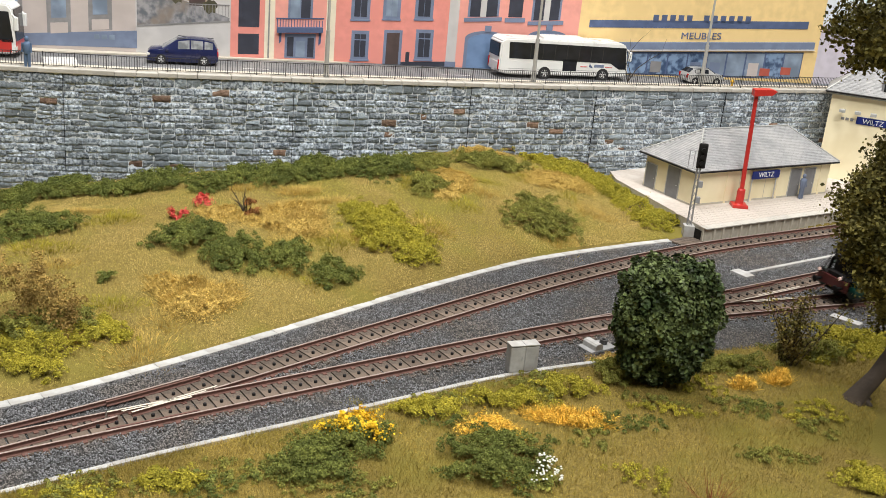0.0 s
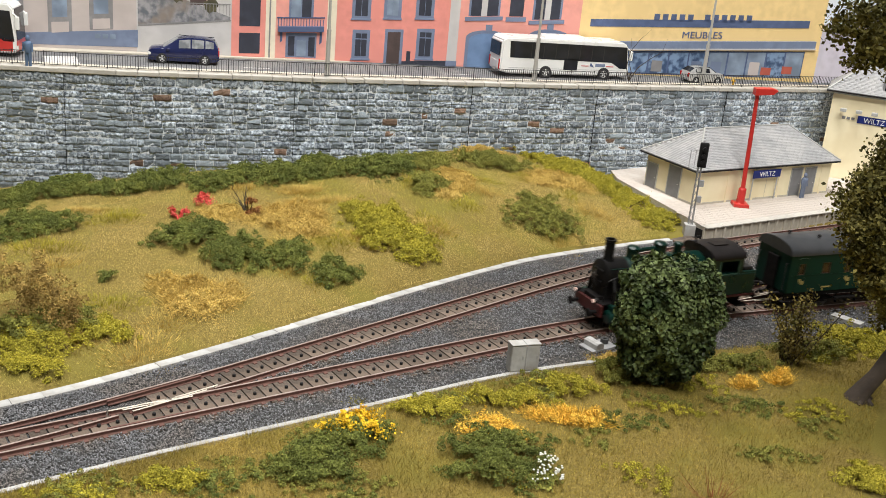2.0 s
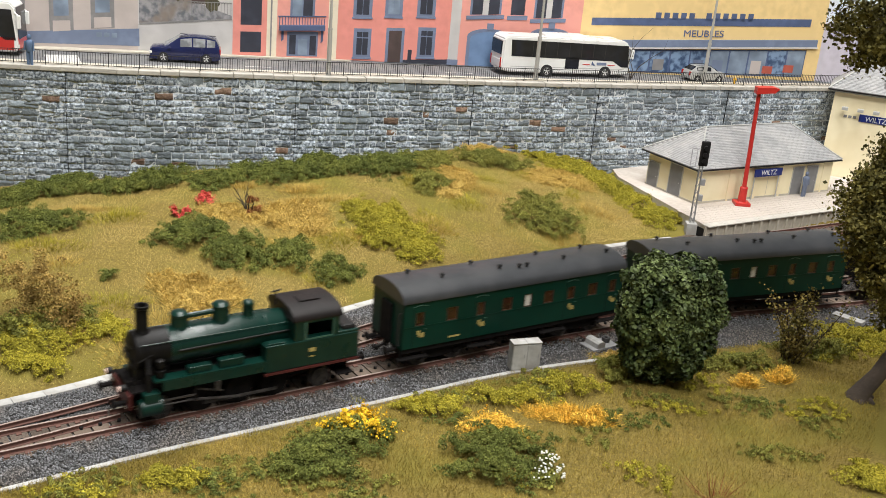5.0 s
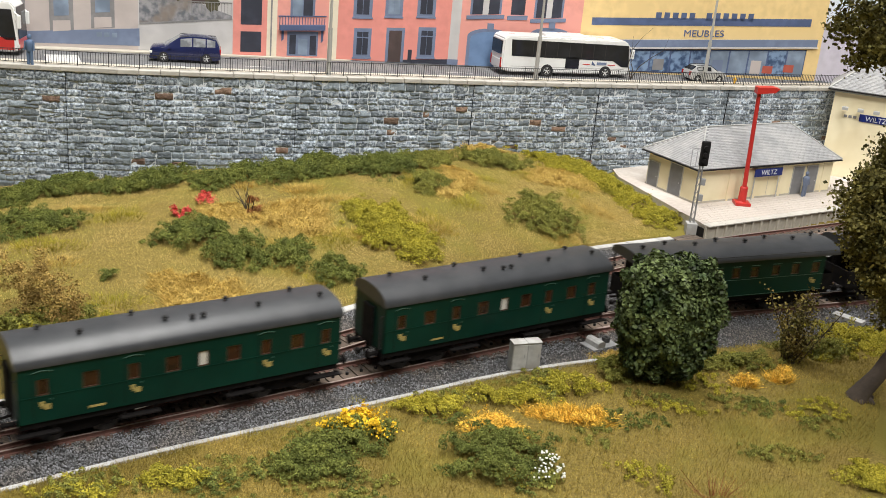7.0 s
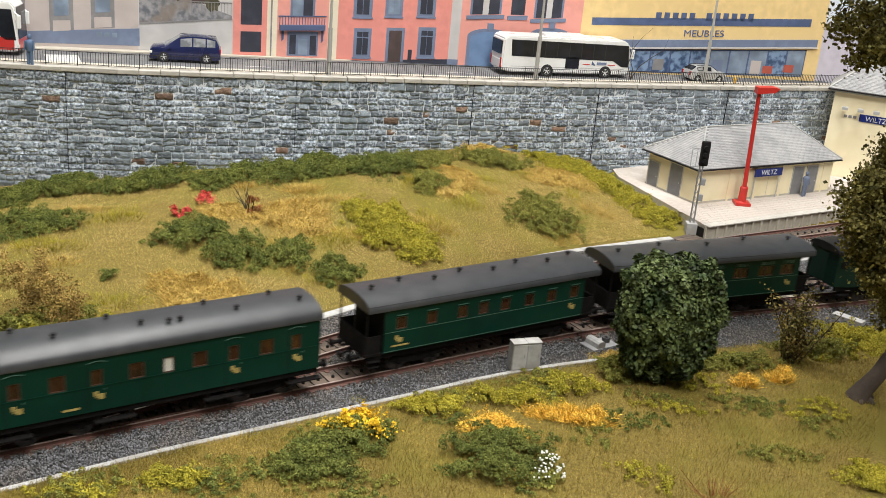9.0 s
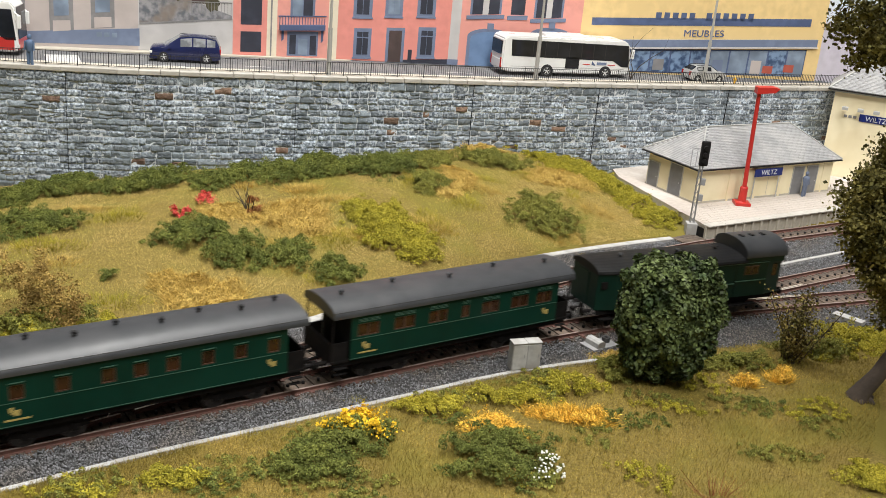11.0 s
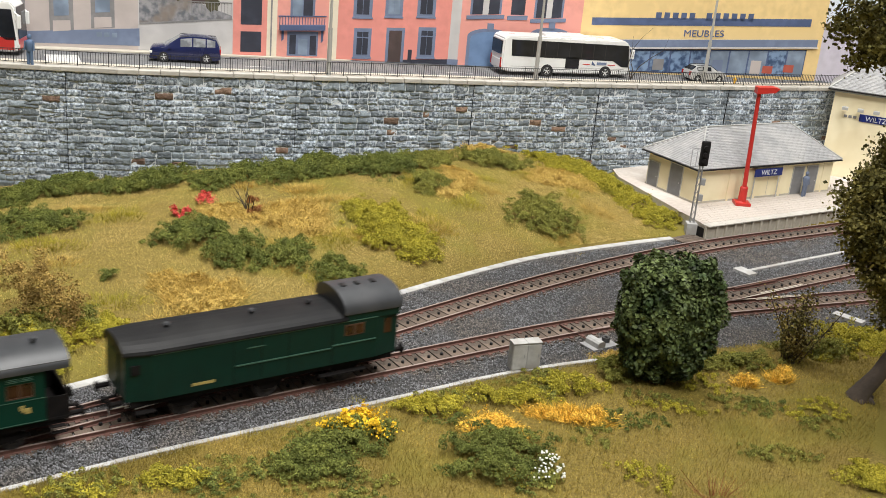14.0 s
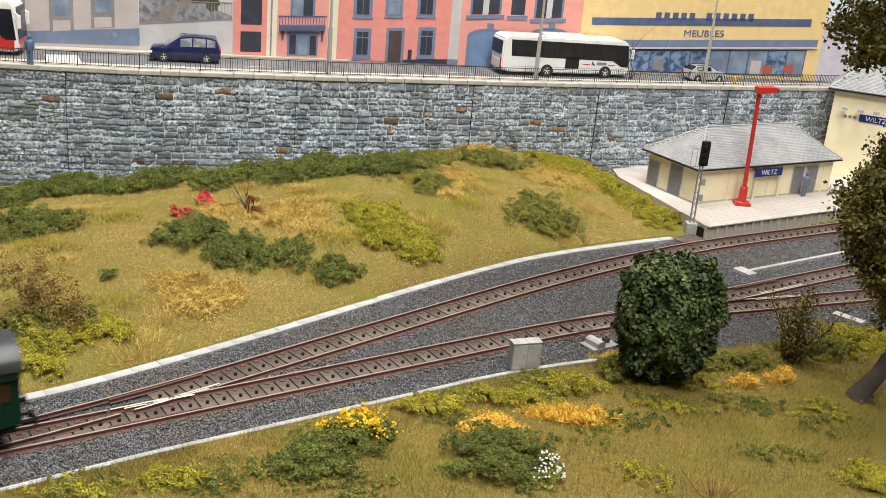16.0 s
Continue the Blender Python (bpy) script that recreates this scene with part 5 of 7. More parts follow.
def cushion(x, y, rx, ry, h, count, seed, lump=0.24):
    """Places of leaves on a foam shrub: many small round sprigs side by side, with dark gaps between them."""
    rng = np.random.default_rng(seed + 500)
    per = 52
    m = max(count // per, 6)
    c, n = mound(x, y, rx, ry, h, m, seed, 0.25)
    up = rng.uniform(0.75, 1.3, (m, 1)) * lump
    d = rng.normal(0, 1, (m, per, 3))
    d /= np.linalg.norm(d, axis=2)[:, :, None]
    d[..., 2] = np.abs(d[..., 2])
    p = c[:, None, :] + d * up[:, None] * np.array([1, 1, 0.95]) * rng.uniform(0.7, 1.1, (m, per, 1))
    return p.reshape(-1, 3), (d * 1.3 + np.array([0, 0, 0.2])).reshape(-1, 3)


WORDS = {"dk": ("shrub", "low dark green foam shrub on the grassy bank", "shrub"), "md": ("shrub", "low olive green foam shrub on the grass", "shrub"),
         "yg": ("ground_cover", "bright yellow-green leafy ground cover on the grass", "ground cover"), "st": ("dry_grass_tuft", "golden straw-coloured dry grass tuft", "grass tuft"),
         "or": ("orange_grass_tuft", "orange-yellow fluffy grass tuft on the verge", "grass tuft"), "br": ("brown_bush", "brown autumnal bush on the bank", "bush")}
BEDS = [("dk", -27.1, 63.7, 2.54, 4.49),
        ("dk", -32.4, 72.2, 1.47, 4.07),
        ("dk", -29.8, 75.4, 2.85, 3.78),
        ("dk", -25.5, 74.4, 2.74, 1.65),
        ("dk", -22.6, 77.1, 2.13, 3.82),
        ("dk", -18.2, 75.6, 1.71, 2.56),
        ("dk", -16.2, 79.5, 2.10, 3.16),
        ("dk", -12.9, 78.8, 2.26, 3.48),
        ("dk", -10.7, 81.1, 2.38, 3.63),
        ("dk", -6.8, 81.9, 2.54, 3.59),
        ("dk", -4.5, 82.2, 1.87, 3.43),
        ("md", -2.3, 83.7, 2.15, 4.11),
        ("md", 3.7, 85.5, 3.15, 1.89),
        ("md", -1.5, 77.2, 1.33, 2.25),
        ("dk", -16.0, 62.7, 2.31, 2.94),
        ("dk", -12.9, 60.6, 1.76, 2.57),
        ("dk", -9.7, 61.6, 1.27, 2.41),
        ("dk", -6.6, 60.1, 1.44, 1.70),
        ("yg", -5.2, 69.6, 2.18, 2.47),
        ("yg", -3.6, 67.1, 2.47, 3.10),
        ("yg", -1.6, 65.0, 1.30, 1.89),
        ("md", 7.5, 75.1, 2.75, 3.4),
        ("st", -11.0, 67.9, 2.74, 2.94),
        ("st", -15.7, 67.8, 1.16, 1.79),
        ("st", -14.0, 54.5, 2.25, 2.36),
        ("st", 0.3, 78.8, 1.42, 5.00),
        ("st", 9.1, 84.0, 2.39, 2.43),
        ("st", 3.0, 88.9, 1.91, 0.85),
        ("yg", 10.9, 90.8, 3.91, 1.90),
        ("yg", 13.4, 89.1, 4.69, 4.78),
        ("yg", 15.6, 86.3, 3.41, 4.24),
        ("yg", 17.4, 80.8, 1.84, 2.61),
        ("yg", -20.5, 47.4, 2.06, 1.96),
        ("yg", -17.3, 49.1, 1.37, 1.28),
        ("yg", -19.6, 45.1, 1.45, 0.99),
        ("md", -19.4, 49.8, 1.43, 1.21),
        ("dk", -19.4, 55.3, 0.47, 0.61),
        ("fl", -3.1, 41.7, 1.43, 0.97),
        ("dk", -3.8, 40.4, 1.77, 0.86),
        ("dk", -4.8, 38.8, 1.60, 1.74),
        ("dk", 3.4, 41.2, 2.26, 1.46),
        ("dk", 3.3, 39.2, 2.04, 1.06),
        ("yg", 0.1, 44.8, 1.61, 1.06),
        ("yg", 4.0, 46.4, 2.11, 0.99),
        ("yg", 7.4, 48.5, 1.70, 0.84),
        ("md", 10.7, 50.9, 1.73, 1.53),
        ("or", 3.1, 43.2, 1.26, 0.84),
        ("or", 7.1, 45.2, 1.82, 0.79),
        ("or", 17.2, 51.0, 0.65, 0.41),
        ("or", 19.3, 51.7, 0.65, 0.51),
        ("yg", 26.3, 59.0, 2.34, 2.81),
        ("md", 17.0, 53.0, 2.32, 0.72),
        ("yg", -10.4, 36.5, 1.38, 0.88),
        ("yg", 20.7, 41.7, 1.26, 1.87),
        ("md", 22.7, 56.4, 2.15, 1.29),
        ("st", 10.7, 53.1, 1.34, 1.15),
        ("sp", -3.5, 45.5, 0.25, 0.30),
        ("wh", 5.5, 39.4, 0.61, 0.96),
        ("br", -20.8, 49.2, 1.92, 1.54),
        ("rf", -18.2, 66.9, 0.77, 0.81),
        ("rf", -17.3, 69.8, 0.65, 0.79),
        ("tw", -13.8, 68.0, 0.97, 1.19),
        ("bs", 20.6, 54.5, 2.39, 1.47),
        ("rg", 12.9, 39.3, 0.80, 0.36)]


def grass_tuft(name, x, y, rx, ry, h, count, seed, material):
    rng = np.random.default_rng(seed)
    c, _ = mound(x, y, rx, ry, 0.02, count, seed)
    k = len(c)
    a, lean = rng.uniform(0, 6.28, k), rng.uniform(0.1, 1.1, k)
    ln = h * rng.uniform(0.5, 1.3, k)
    tip = c + np.stack([np.cos(a) * np.sin(lean) * ln, np.sin(a) * np.sin(lean) * ln, np.cos(lean) * ln], 1)
    w = rng.normal(0, 0.009, (k, 3))
    verts = np.stack([c - w, c + w, tip], 1).reshape(-1, 3)
    return raw(name, verts, np.arange(3 * k).reshape(k, 3), material)


def plant_beds():
    for i, (kind, x, y, rx, ry) in enumerate(BEDS):
        ry = min(ry, 3.6) * 0.82
        area = rx * ry * 3.14
        near = y < 60
        size = 0.064 if near else 0.076
        if kind in ("dk", "md", "yg"):
            h = {"dk": 1.0, "md": 0.95, "yg": 0.75}[kind] * min(1, 0.4 + rx * 0.35)
            c, n = cushion(x, y, rx, ry, h * 0.85, int(min(max(area * (2000 if near else 1250), 800), 26000)), i + 1, 0.19 if near else 0.24)
            nm, lb, ct = WORDS[kind]
            tagged(leaves(nm, c, n, size, LEAF[kind], i + 3), lb, ct, "plants on the banks")
        elif kind in ("st", "or"):
            nm, lb, ct = WORDS[kind]
            h = 0.75 if kind == "or" else 0.6
            t = thing(nm, at(0, 0, 0), lb, ct, "plants on the banks")
            grass_tuft("fibre_tuft", x, y, rx, ry, h * 0.8, int(area * 500), i + 1, LEAF[kind]).parent = t
            c, n = mound(x, y, rx * 1.1, ry * 1.1, h, int(area * 1000), i + 51)
            leaves("fluff", c, n, 0.045, LEAF[kind], i + 9, t, 3.2)
        elif kind == "fl":
            t = thing("flowering_bush", at(0, 0, 0), "bush covered in bright yellow blossom on the verge", "flowering bush")
            c, n = cushion(x, y, rx, ry, 0.9, 4500, 77)
            leaves("foliage", c, n, 0.085, LEAF["dk"], 78, t)
            c, n = mound(x, y + 0.2, rx, ry * 0.85, 1.35, 2300, 79, 0.35)
            leaves("blossom", c + np.array([0, 0, 0.1]), n, 0.10, LEAF["fl"], 80, t)
        elif kind == "rf":
            t = thing("coral_flower_bush", at(0, 0, 0), "small bush with coral red blossom on the bank", "flowering bush")
            c, n = mound(x, y, rx * 0.7, ry * 0.6, 0.5, 220, 90 + i)
            leaves("foliage", c, n, 0.15, LEAF["br"], 91 + i, t)
            c, n = mound(x, y, rx * 0.85, ry * 0.7, 0.8, 900, 92 + i, 0.55)
            leaves("blossom", c + np.array([0, 0, 0.1]), n, 0.11, LEAF["rf"], 93 + i, t)
        elif kind == "wh":
            t = thing("daisy_clump", at(0, 0, 0), "loose clump of small white daisies on the verge", "flowers")
            c, n = mound(x, y, rx, ry, 0.5, 400, 95)
            leaves("foliage", c, n, 0.12, LEAF["md"], 96, t)
            rng = random.Random(4)
            bm = bmesh.new()
            for q, _ in zip(*mound(x, y, rx * 1.1, ry, 1.2, 75, 97, 0.4)):
                lathe(bm, [(0.02, q[2]), (0.055, q[2] + 0.03), (0.05, q[2] + 0.06), (0.01, q[2] + 0.07)], 6, "Z", Matrix.Translation((q[0], q[1], 0)))
            part("blossom", bm, LEAF["wh"], t)
        elif kind == "sp":
            tagged(grass_tuft("grass_sprig", x, y, 0.3, 0.3, 0.5, 90, 5, LEAF["yg"]), "small yellow-green sprig by the kerb", "grass tuft")
        elif kind == "br":
            t = thing("brown_bush", at(0, 0, 0), WORDS["br"][1], "bush")
            c, n = cushion(x, y, rx * 1.15, ry * 1.2, 3.3, 13000, 98, 0.32)
            leaves("foliage", c, n, 0.075, LEAF["br"], 99, t)
            c, n = cushion(x - 0.3, y - 1.2, rx * 0.9, ry * 0.8, 1.2, 5000, 100)
            leaves("foliage", c, n, 0.09, LEAF["md"], 101, t)
        elif kind == "tw":
            twigs(at(x, y, ground_z(x, y) - 0.05), "bare dark twiggy shrub on the bank", 0.5, 2.6, 6, 12, M_TWIG)
            c, n = cushion(x + 0.5, y - 0.3, 0.6, 0.5, 1.5, 500, 44)
            tagged(leaves("rusty_plant", c, n, 0.14, LEAF["rusty"], 45), "small rusty brown plant on the bank", "plant")
        elif kind == "bs":
            t = thing("rusty_bush", at(0, 0, 0), "loose olive and rust coloured leafy bush by the track", "bush")
            rng = random.Random(9)
            g = ground_z(x, y)
            bm = bmesh.new()
            tips = []
            for k in range(26):
                a, l = rng.uniform(0, 6.28), rng.uniform(1.6, 4.5)
                p = Vector((x + rng.uniform(-0.5, 0.5), y + rng.uniform(-0.4, 0.4), g - 0.05))
                q = p + Vector((math.cos(a) * rng.uniform(0.2, 2.7), math.sin(a) * rng.uniform(0.2, 1.5), l))
                tube(bm, p, q, 0.045, 0.02, 5)
                tips += [p.lerp(q, f) + Vector((rng.gauss(0, 0.22), rng.gauss(0, 0.22), rng.gauss(0, 0.2))) for f in np.linspace(0.2, 1.08, 115)]
            part("brushwood", bm, M_TWIG, t)
            tips = np.array(tips)
            leaves("foliage", tips, np.tile([0, 0, 0.6], (len(tips), 1)), 0.125, LEAF["rust"], 19, t)
        elif kind == "rg":
            ob = grass_tuft("red_grass_tuft", x, y, rx, ry, 1.3, 60, 31, plain("red_brown_blade", (0.30, 0.08, 0.03), 0.7))
            tagged(ob, "a few red-brown grass blades on the verge", "grass tuft")



def verge_patches():
    """Thin low patches of moss and clover in the grass of the verge."""
    rng = random.Random(17)
    for i in range(46):
        x = rng.uniform(-15, 24)
        y = rng.uniform(35.0, kerb_y(x) - 1.0) if kerb_y(x) > 36.5 else 34.5
        if abs(x) > 0.44 * y:
            continue
        kind = rng.choice(("yg", "md", "md", "dk", "md"))
        rx, ry = rng.uniform(0.8, 2.2), rng.uniform(0.5, 1.2)
        c, n = cushion(x, y, rx, ry, 0.26, int(rx * ry * 1300), 200 + i, 0.15)
        nm, lb, ct = {"yg": ("moss_patch", "thin yellow-green moss patch in the verge grass", "moss"), "md": ("moss_patch", "thin olive moss patch in the verge grass", "moss"), "dk": ("moss_patch", "thin dark green moss patch in the verge grass", "moss")}[kind]
        tagged(leaves(nm, c, n, 0.065, LEAF[kind], 230 + i), lb, ct, "verge patches")


def hill_patches():
    """Faint patches of differently coloured fibres in the short grass of the bank."""
    rng = random.Random(29)
    kinds = (("st", "golden"), ("yg", "yellow-green"), ("st", "golden"), ("st", "golden"), ("yg", "yellow-green"))
    for i in range(44):
        x = rng.uniform(-27, 12)
        y = rng.uniform(strip_y(x) + 1.5, wall_y(x) - 4)
        if abs(x) > 0.44 * y:
            continue
        kind, word = kinds[i % 5]
        rx, ry = rng.uniform(0.8, 2.4), rng.uniform(0.8, 2.2)
        ob = grass_tuft("grass_patch", x, y, rx, ry, 0.30, int(rx * ry * 420), 300 + i, LEAF[kind])
        tagged(ob, "thin " + word + " patch in the short bank grass", "grass patch", "bank patches")


plant_beds()
verge_patches()
hill_patches()


def round_tree():
    x, y = 12.0, 50.0
    t = thing("round_ivy_bush", at(0, 0, 0), "dense rounded dark green leafy bush beside the track", "bush")
    g = ground_z(x, y)
    part("trunk", tube(rod((x, y, g - 0.1), (x + 0.1, y, g + 2.2), 0.28, 0.2, 8), (x + 0.1, y, g + 2.0), (x, y, g + 5.6), 0.18, 0.06, 8), M_TWIG, t)
    rng = np.random.default_rng(14)
    k = 22000
    d = rng.normal(0, 1, (k, 3))
    d /= np.linalg.norm(d, axis=1)[:, None]
    lump = np.array([noise.noise((p[0] * 2.0, p[1] * 2.0, p[2] * 2.0 + 31)) * 0.6 + noise.noise((p[0] * 4.5, p[1] * 4.5, p[2] * 4.5 + 3)) for p in d])
    r = (0.97 + 0.21 * lump) * (1 - 0.42 * rng.uniform(0, 1, k) ** 2.5)
    zs = d[:, 2]
    taper = 1 - 0.34 * np.clip(-zs - 0.2, 0, 1)
    sq = (np.abs(d) ** 3.2).sum(1) ** (-1 / 3.2) * 0.93
    c = np.stack([x + 0.15 + d[:, 0] * r * 2.85 * taper * sq, y + 0.2 + d[:, 1] * r * 2.1 * taper * sq, g + 3.75 + zs * r * 3.65 * sq], 1)
    c[:, 2] = np.maximum(c[:, 2], g + 0.02)
    leaves("crown", c, d * 0.9 + np.array([0, 0, 0.35]), 0.205, LEAF["ivy"], 15, t, 1.3)


round_tree()


def big_tree():
    x, y = 23.3, 50.4
    t = thing("tree", at(0, 0, 0), "tall broadleaf tree with dark brown leaning trunk and added shading crown out of view", "tree")
    M_BARK = mat("tree_bark", (0.08, 0.06, 0.045), (0.045, 0.034, 0.027), 120, 0.85, 0, 0.8, 500)
    g = ground_z(x, y)
    bm = bmesh.new()
    line = [(x - 0.25, y, g - 0.3, 0.75), (x - 0.05, y, g + 0.3, 0.58), (x + 0.75, y, g + 1.6, 0.48), (x + 1.5, y, g + 3.4, 0.46), (x + 1.5, y, g + 6, 0.42), (x + 1.5, y - 0.2, g + 10, 0.34), (x + 1.0, y - 0.3, g + 15, 0.2), (x + 0.8, y - 0.4, g + 20, 0.08)]
    rings = []
    for px, py, pz, r in line:
        rings.append([bm.verts.new((px + r * math.cos(a) * (1 + 0.12 * math.sin(3 * a)), py + r * math.sin(a), pz)) for a in [2 * math.pi * i / 12 for i in range(12)]])
    for a, b in zip(rings, rings[1:]):
        for i in range(12):
            bm.faces.new((a[i], a[(i + 1) % 12], b[(i + 1) % 12], b[i]))
    for a in (0.3, 2.4, 3.3, 4.4, 5.4):
        tube(bm, (x, y, g + 0.25), (x + 0.8 * math.cos(a), y + 0.8 * math.sin(a), g - 0.08), 0.34, 0.12, 8)
    part("trunk", bm, M_BARK, t, smooth=True)
    rng = np.random.default_rng(23)
    clumps = []
    # masses of the crown: place and radii; the last five are an added unseen canopy
    masses = [(21.9, 49.9, 10.4, 2.4, 2.5, 3.5, 15000), (23.6, 49.6, 7.4, 1.8, 2.0, 1.9, 6000), (23.0, 49.9, 13.3, 2.0, 2.0, 1.7, 6000), (21.2, 49.9, 12.3, 1.2, 1.3, 0.9, 1500), (26.0, 49.5, 11.5, 3.4, 3.2, 4.2, 6000), (20.3, 49.3, 19.6, 3.1, 2.8, 2.2, 10000), (24.5, 49.6, 20.5, 4.2, 3.6, 3.4, 4200), (28.5, 50, 17.0, 3.6, 3.4, 4.0, 2600), (25.5, 51.5, 15.0, 2.6, 2.4, 2.6, 1200), (24.9, 51.6, 5.2, 1.7, 1.6, 1.6, 3200),
              # above and beside the view, only there to shade the right foreground
              (21.5, 44.5, 27.0, 5.0, 4.2, 2.6, 11000), (27.0, 43.0, 22.0, 4.4, 5.0, 5.0, 4500), (16.5, 46.5, 28.5, 4.8, 4.6, 2.2, 12000), (26.5, 40.0, 15.0, 4.0, 4.0, 4.0, 2500), (11.0, 42.5, 28.5, 4.8, 4.4, 2.0, 12000)]
    bm = bmesh.new()
    for cx, cy, cz, rx, ry, rz, n in masses:
        trunk_z = min(max(cz - 2.5, 4), 18)
        tube(bm, (x + 1.3, y - 0.2, trunk_z), (cx, cy, cz), 0.16, 0.05, 6)
        m = n // 90
        d = rng.normal(0, 1, (m, 3))
        d /= np.linalg.norm(d, axis=1)[:, None]
        cc = np.array([cx, cy, cz]) + d * np.array([rx, ry, rz]) * rng.uniform(0.35, 1.0, (m, 1))
        for q in cc[: m // 3]:
            tube(bm, (cx, cy, cz), tuple(q), 0.05, 0.015, 4)
        for q in cc:
            clumps.append(q + rng.normal(0, 1, (90, 3)) * np.array([0.33, 0.33, 0.27]))
    part("branchwork", bm, M_BARK, t)
    c = np.concatenate(clumps)
    leaves("crown", c, np.tile([0, 0, 0.5], (len(c), 1)), 0.17, LEAF["oak"], 24, t, 1.3)


big_tree()


# ---- the hall round the layout ----
def hall():
    M_HALL = plain("hall_paint", (0.17, 0.165, 0.16), 0.9)
    M_FLOOR = plain("hall_floor", (0.30, 0.28, 0.26), 0.8)
    x0, x1, y0, y1, z0, z1 = -135, 155, -95, 185, -78, 165
    tagged(part("floor", blk(x0, x1, y0, y1, z0 - 5, z0), M_FLOOR), "plain grey hall floor", "floor", kind="structure")
    tagged(part("ceiling", blk(x0, x1, y0, y1, z1, z1 + 5), M_HALL), "plain pale hall ceiling", "ceiling", kind="structure")
    tagged(part("wall_south", blk(x0, x1, y0 - 5, y0, z0, z1), M_HALL), "plain pale hall wall", "wall", kind="structure")
    tagged(part("wall_north", blk(x0, x1, y1, y1 + 5, z0, z1), M_HALL), "plain pale hall wall", "wall", kind="structure")
    tagged(part("wall_west", blk(x0 - 5, x0, y0, y1, z0, z1), M_HALL), "plain pale hall wall", "wall", kind="structure")
    tagged(part("wall_east", blk(x1, x1 + 5, y0, y1, z0, z1), M_HALL), "plain pale hall wall", "wall", kind="structure")
    table = thing("layout_table", at(0, 0, 0), "plain wooden table that carries the layout", "table", kind="structure")
    M_WOOD = plain("plain_plywood", (0.36, 0.25, 0.15), 0.7)
    part("baseboard", blk(-112, 131, -36, 158, -8, -3.2, 0.3), M_WOOD, table)
    for x in (-105, 8, 124):
        for y in (-30, 152):
            part("leg", blk(x - 3, x + 3, y - 3, y + 3, z0, -8), M_WOOD, table)


hall()
# ---- the train ----
M_GREEN = mat("coach_green", (0.003, 0.029, 0.019), (0.003, 0.024, 0.016), 120, 0.36, 0, 0.05, 900, (0.0035, 0.032, 0.021), 30, gloss=0.14)
M_VANGREEN = mat("van_green", (0.004, 0.026, 0.018), (0.004, 0.021, 0.015), 120, 0.42, 0, 0.08, 900, gloss=0.2)
M_LOCO = mat("locomotive_green", (0.0028, 0.025, 0.018), (0.0022, 0.019, 0.014), 150, 0.3, 0, 0.06, 900, None, 40, 0, 0, 0.0, gloss=0.4)
M_ROOF = mat("grey_roof", (0.040, 0.042, 0.046), (0.032, 0.034, 0.037), 160, 0.4, 0, 0.08, 900, (0.048, 0.049, 0.052), 35, gloss=0.4)
M_VANROOF = mat("black_roof", (0.008, 0.008, 0.009), (0.012, 0.012, 0.012), 160, 0.5, 0, 0.08, 900, (0.015, 0.015, 0.015), 35, gloss=0.15)
M_SMOKE = mat("sooty_black", (0.004, 0.004, 0.004), (0.009, 0.008, 0.0075), 200, 0.45, 0, 0.2, 900, gloss=0.16)
M_CABROOF = mat("brown_black_roof", (0.013, 0.010, 0.010), (0.008, 0.0065, 0.0065), 160, 0.5, 0, 0.1, 900, gloss=0.25)
M_UNDER = mat("underframe_black", (0.006, 0.0055, 0.0055), (0.012, 0.010, 0.0095), 250, 0.8, 0, 0.2, 900, gloss=0.12)
M_BROWNWIN = mat("brown_interior", (0.055, 0.020, 0.010), (0.016, 0.008, 0.005), 130, 0.25, 0, 0, 900)
M_FRAME = mat("window_frame_brown", (0.075, 0.035, 0.02), (0.055, 0.027, 0.016), 300, 0.5)
M_WHITEPANE = mat("frosted_pane", (0.62, 0.60, 0.55), (0.55, 0.52, 0.46), 200, 0.4, 0, 0)
M_YELLOW = mat("yellow_mark", (0.42, 0.33, 0.10), (0.32, 0.25, 0.08), 300, 0.6)
M_TRIM = mat("light_green_trim", (0.045, 0.11, 0.08), (0.035, 0.085, 0.062), 300, 0.4)
M_STEEL = mat("wheel_steel", (0.10, 0.09, 0.085), (0.04, 0.036, 0.034), 300, 0.45, 0.6)
M_RED = mat("buffer_red", (0.075, 0.010, 0.009), (0.055, 0.008, 0.007), 300, 0.5)
M_LAMP = mat("lamp_glass", (1.0, 0.72, 0.62), (1.0, 0.7, 0.6), 300, 0.3, 0, 0, glow=0.2)

PATH_X = np.arange(-140, 160, 0.05)
PATH_Y = np.array([near_y(float(x)) for x in PATH_X])
PATH_S = np.concatenate([[0], np.cumsum(np.hypot(np.diff(PATH_X), np.diff(PATH_Y)))])
PATH_S -= np.interp(0, PATH_X, PATH_S)


def on_path(s):
    return Vector((float(np.interp(s, PATH_S, PATH_X)), float(np.interp(s, PATH_S, PATH_Y)), 0))


# place of the chimney along the track, by time
RUN_T = [0, 1.6, 2.0, 2.5, 3.0, 3.5, 4.0, 6.6, 7.0, 9.0, 12.5, 14.5, 16.0]
RUN_S = [31.6, 15.95, 12.05, 7.28, 2.5, -2.17, -6.8, -31.2, -35.0, -53.8, -86.5, -105.05, -118.75]
TRAIN = []


def vehicle(name, label, category, middle, half):
    """A rail vehicle: its middle lies so far behind the chimney; half is half its wheelbase."""
    v = thing(name, at(0, 0, 0), label, category, "train")
    TRAIN.append((v, middle, half, []))
    return v


WHEELS = {}


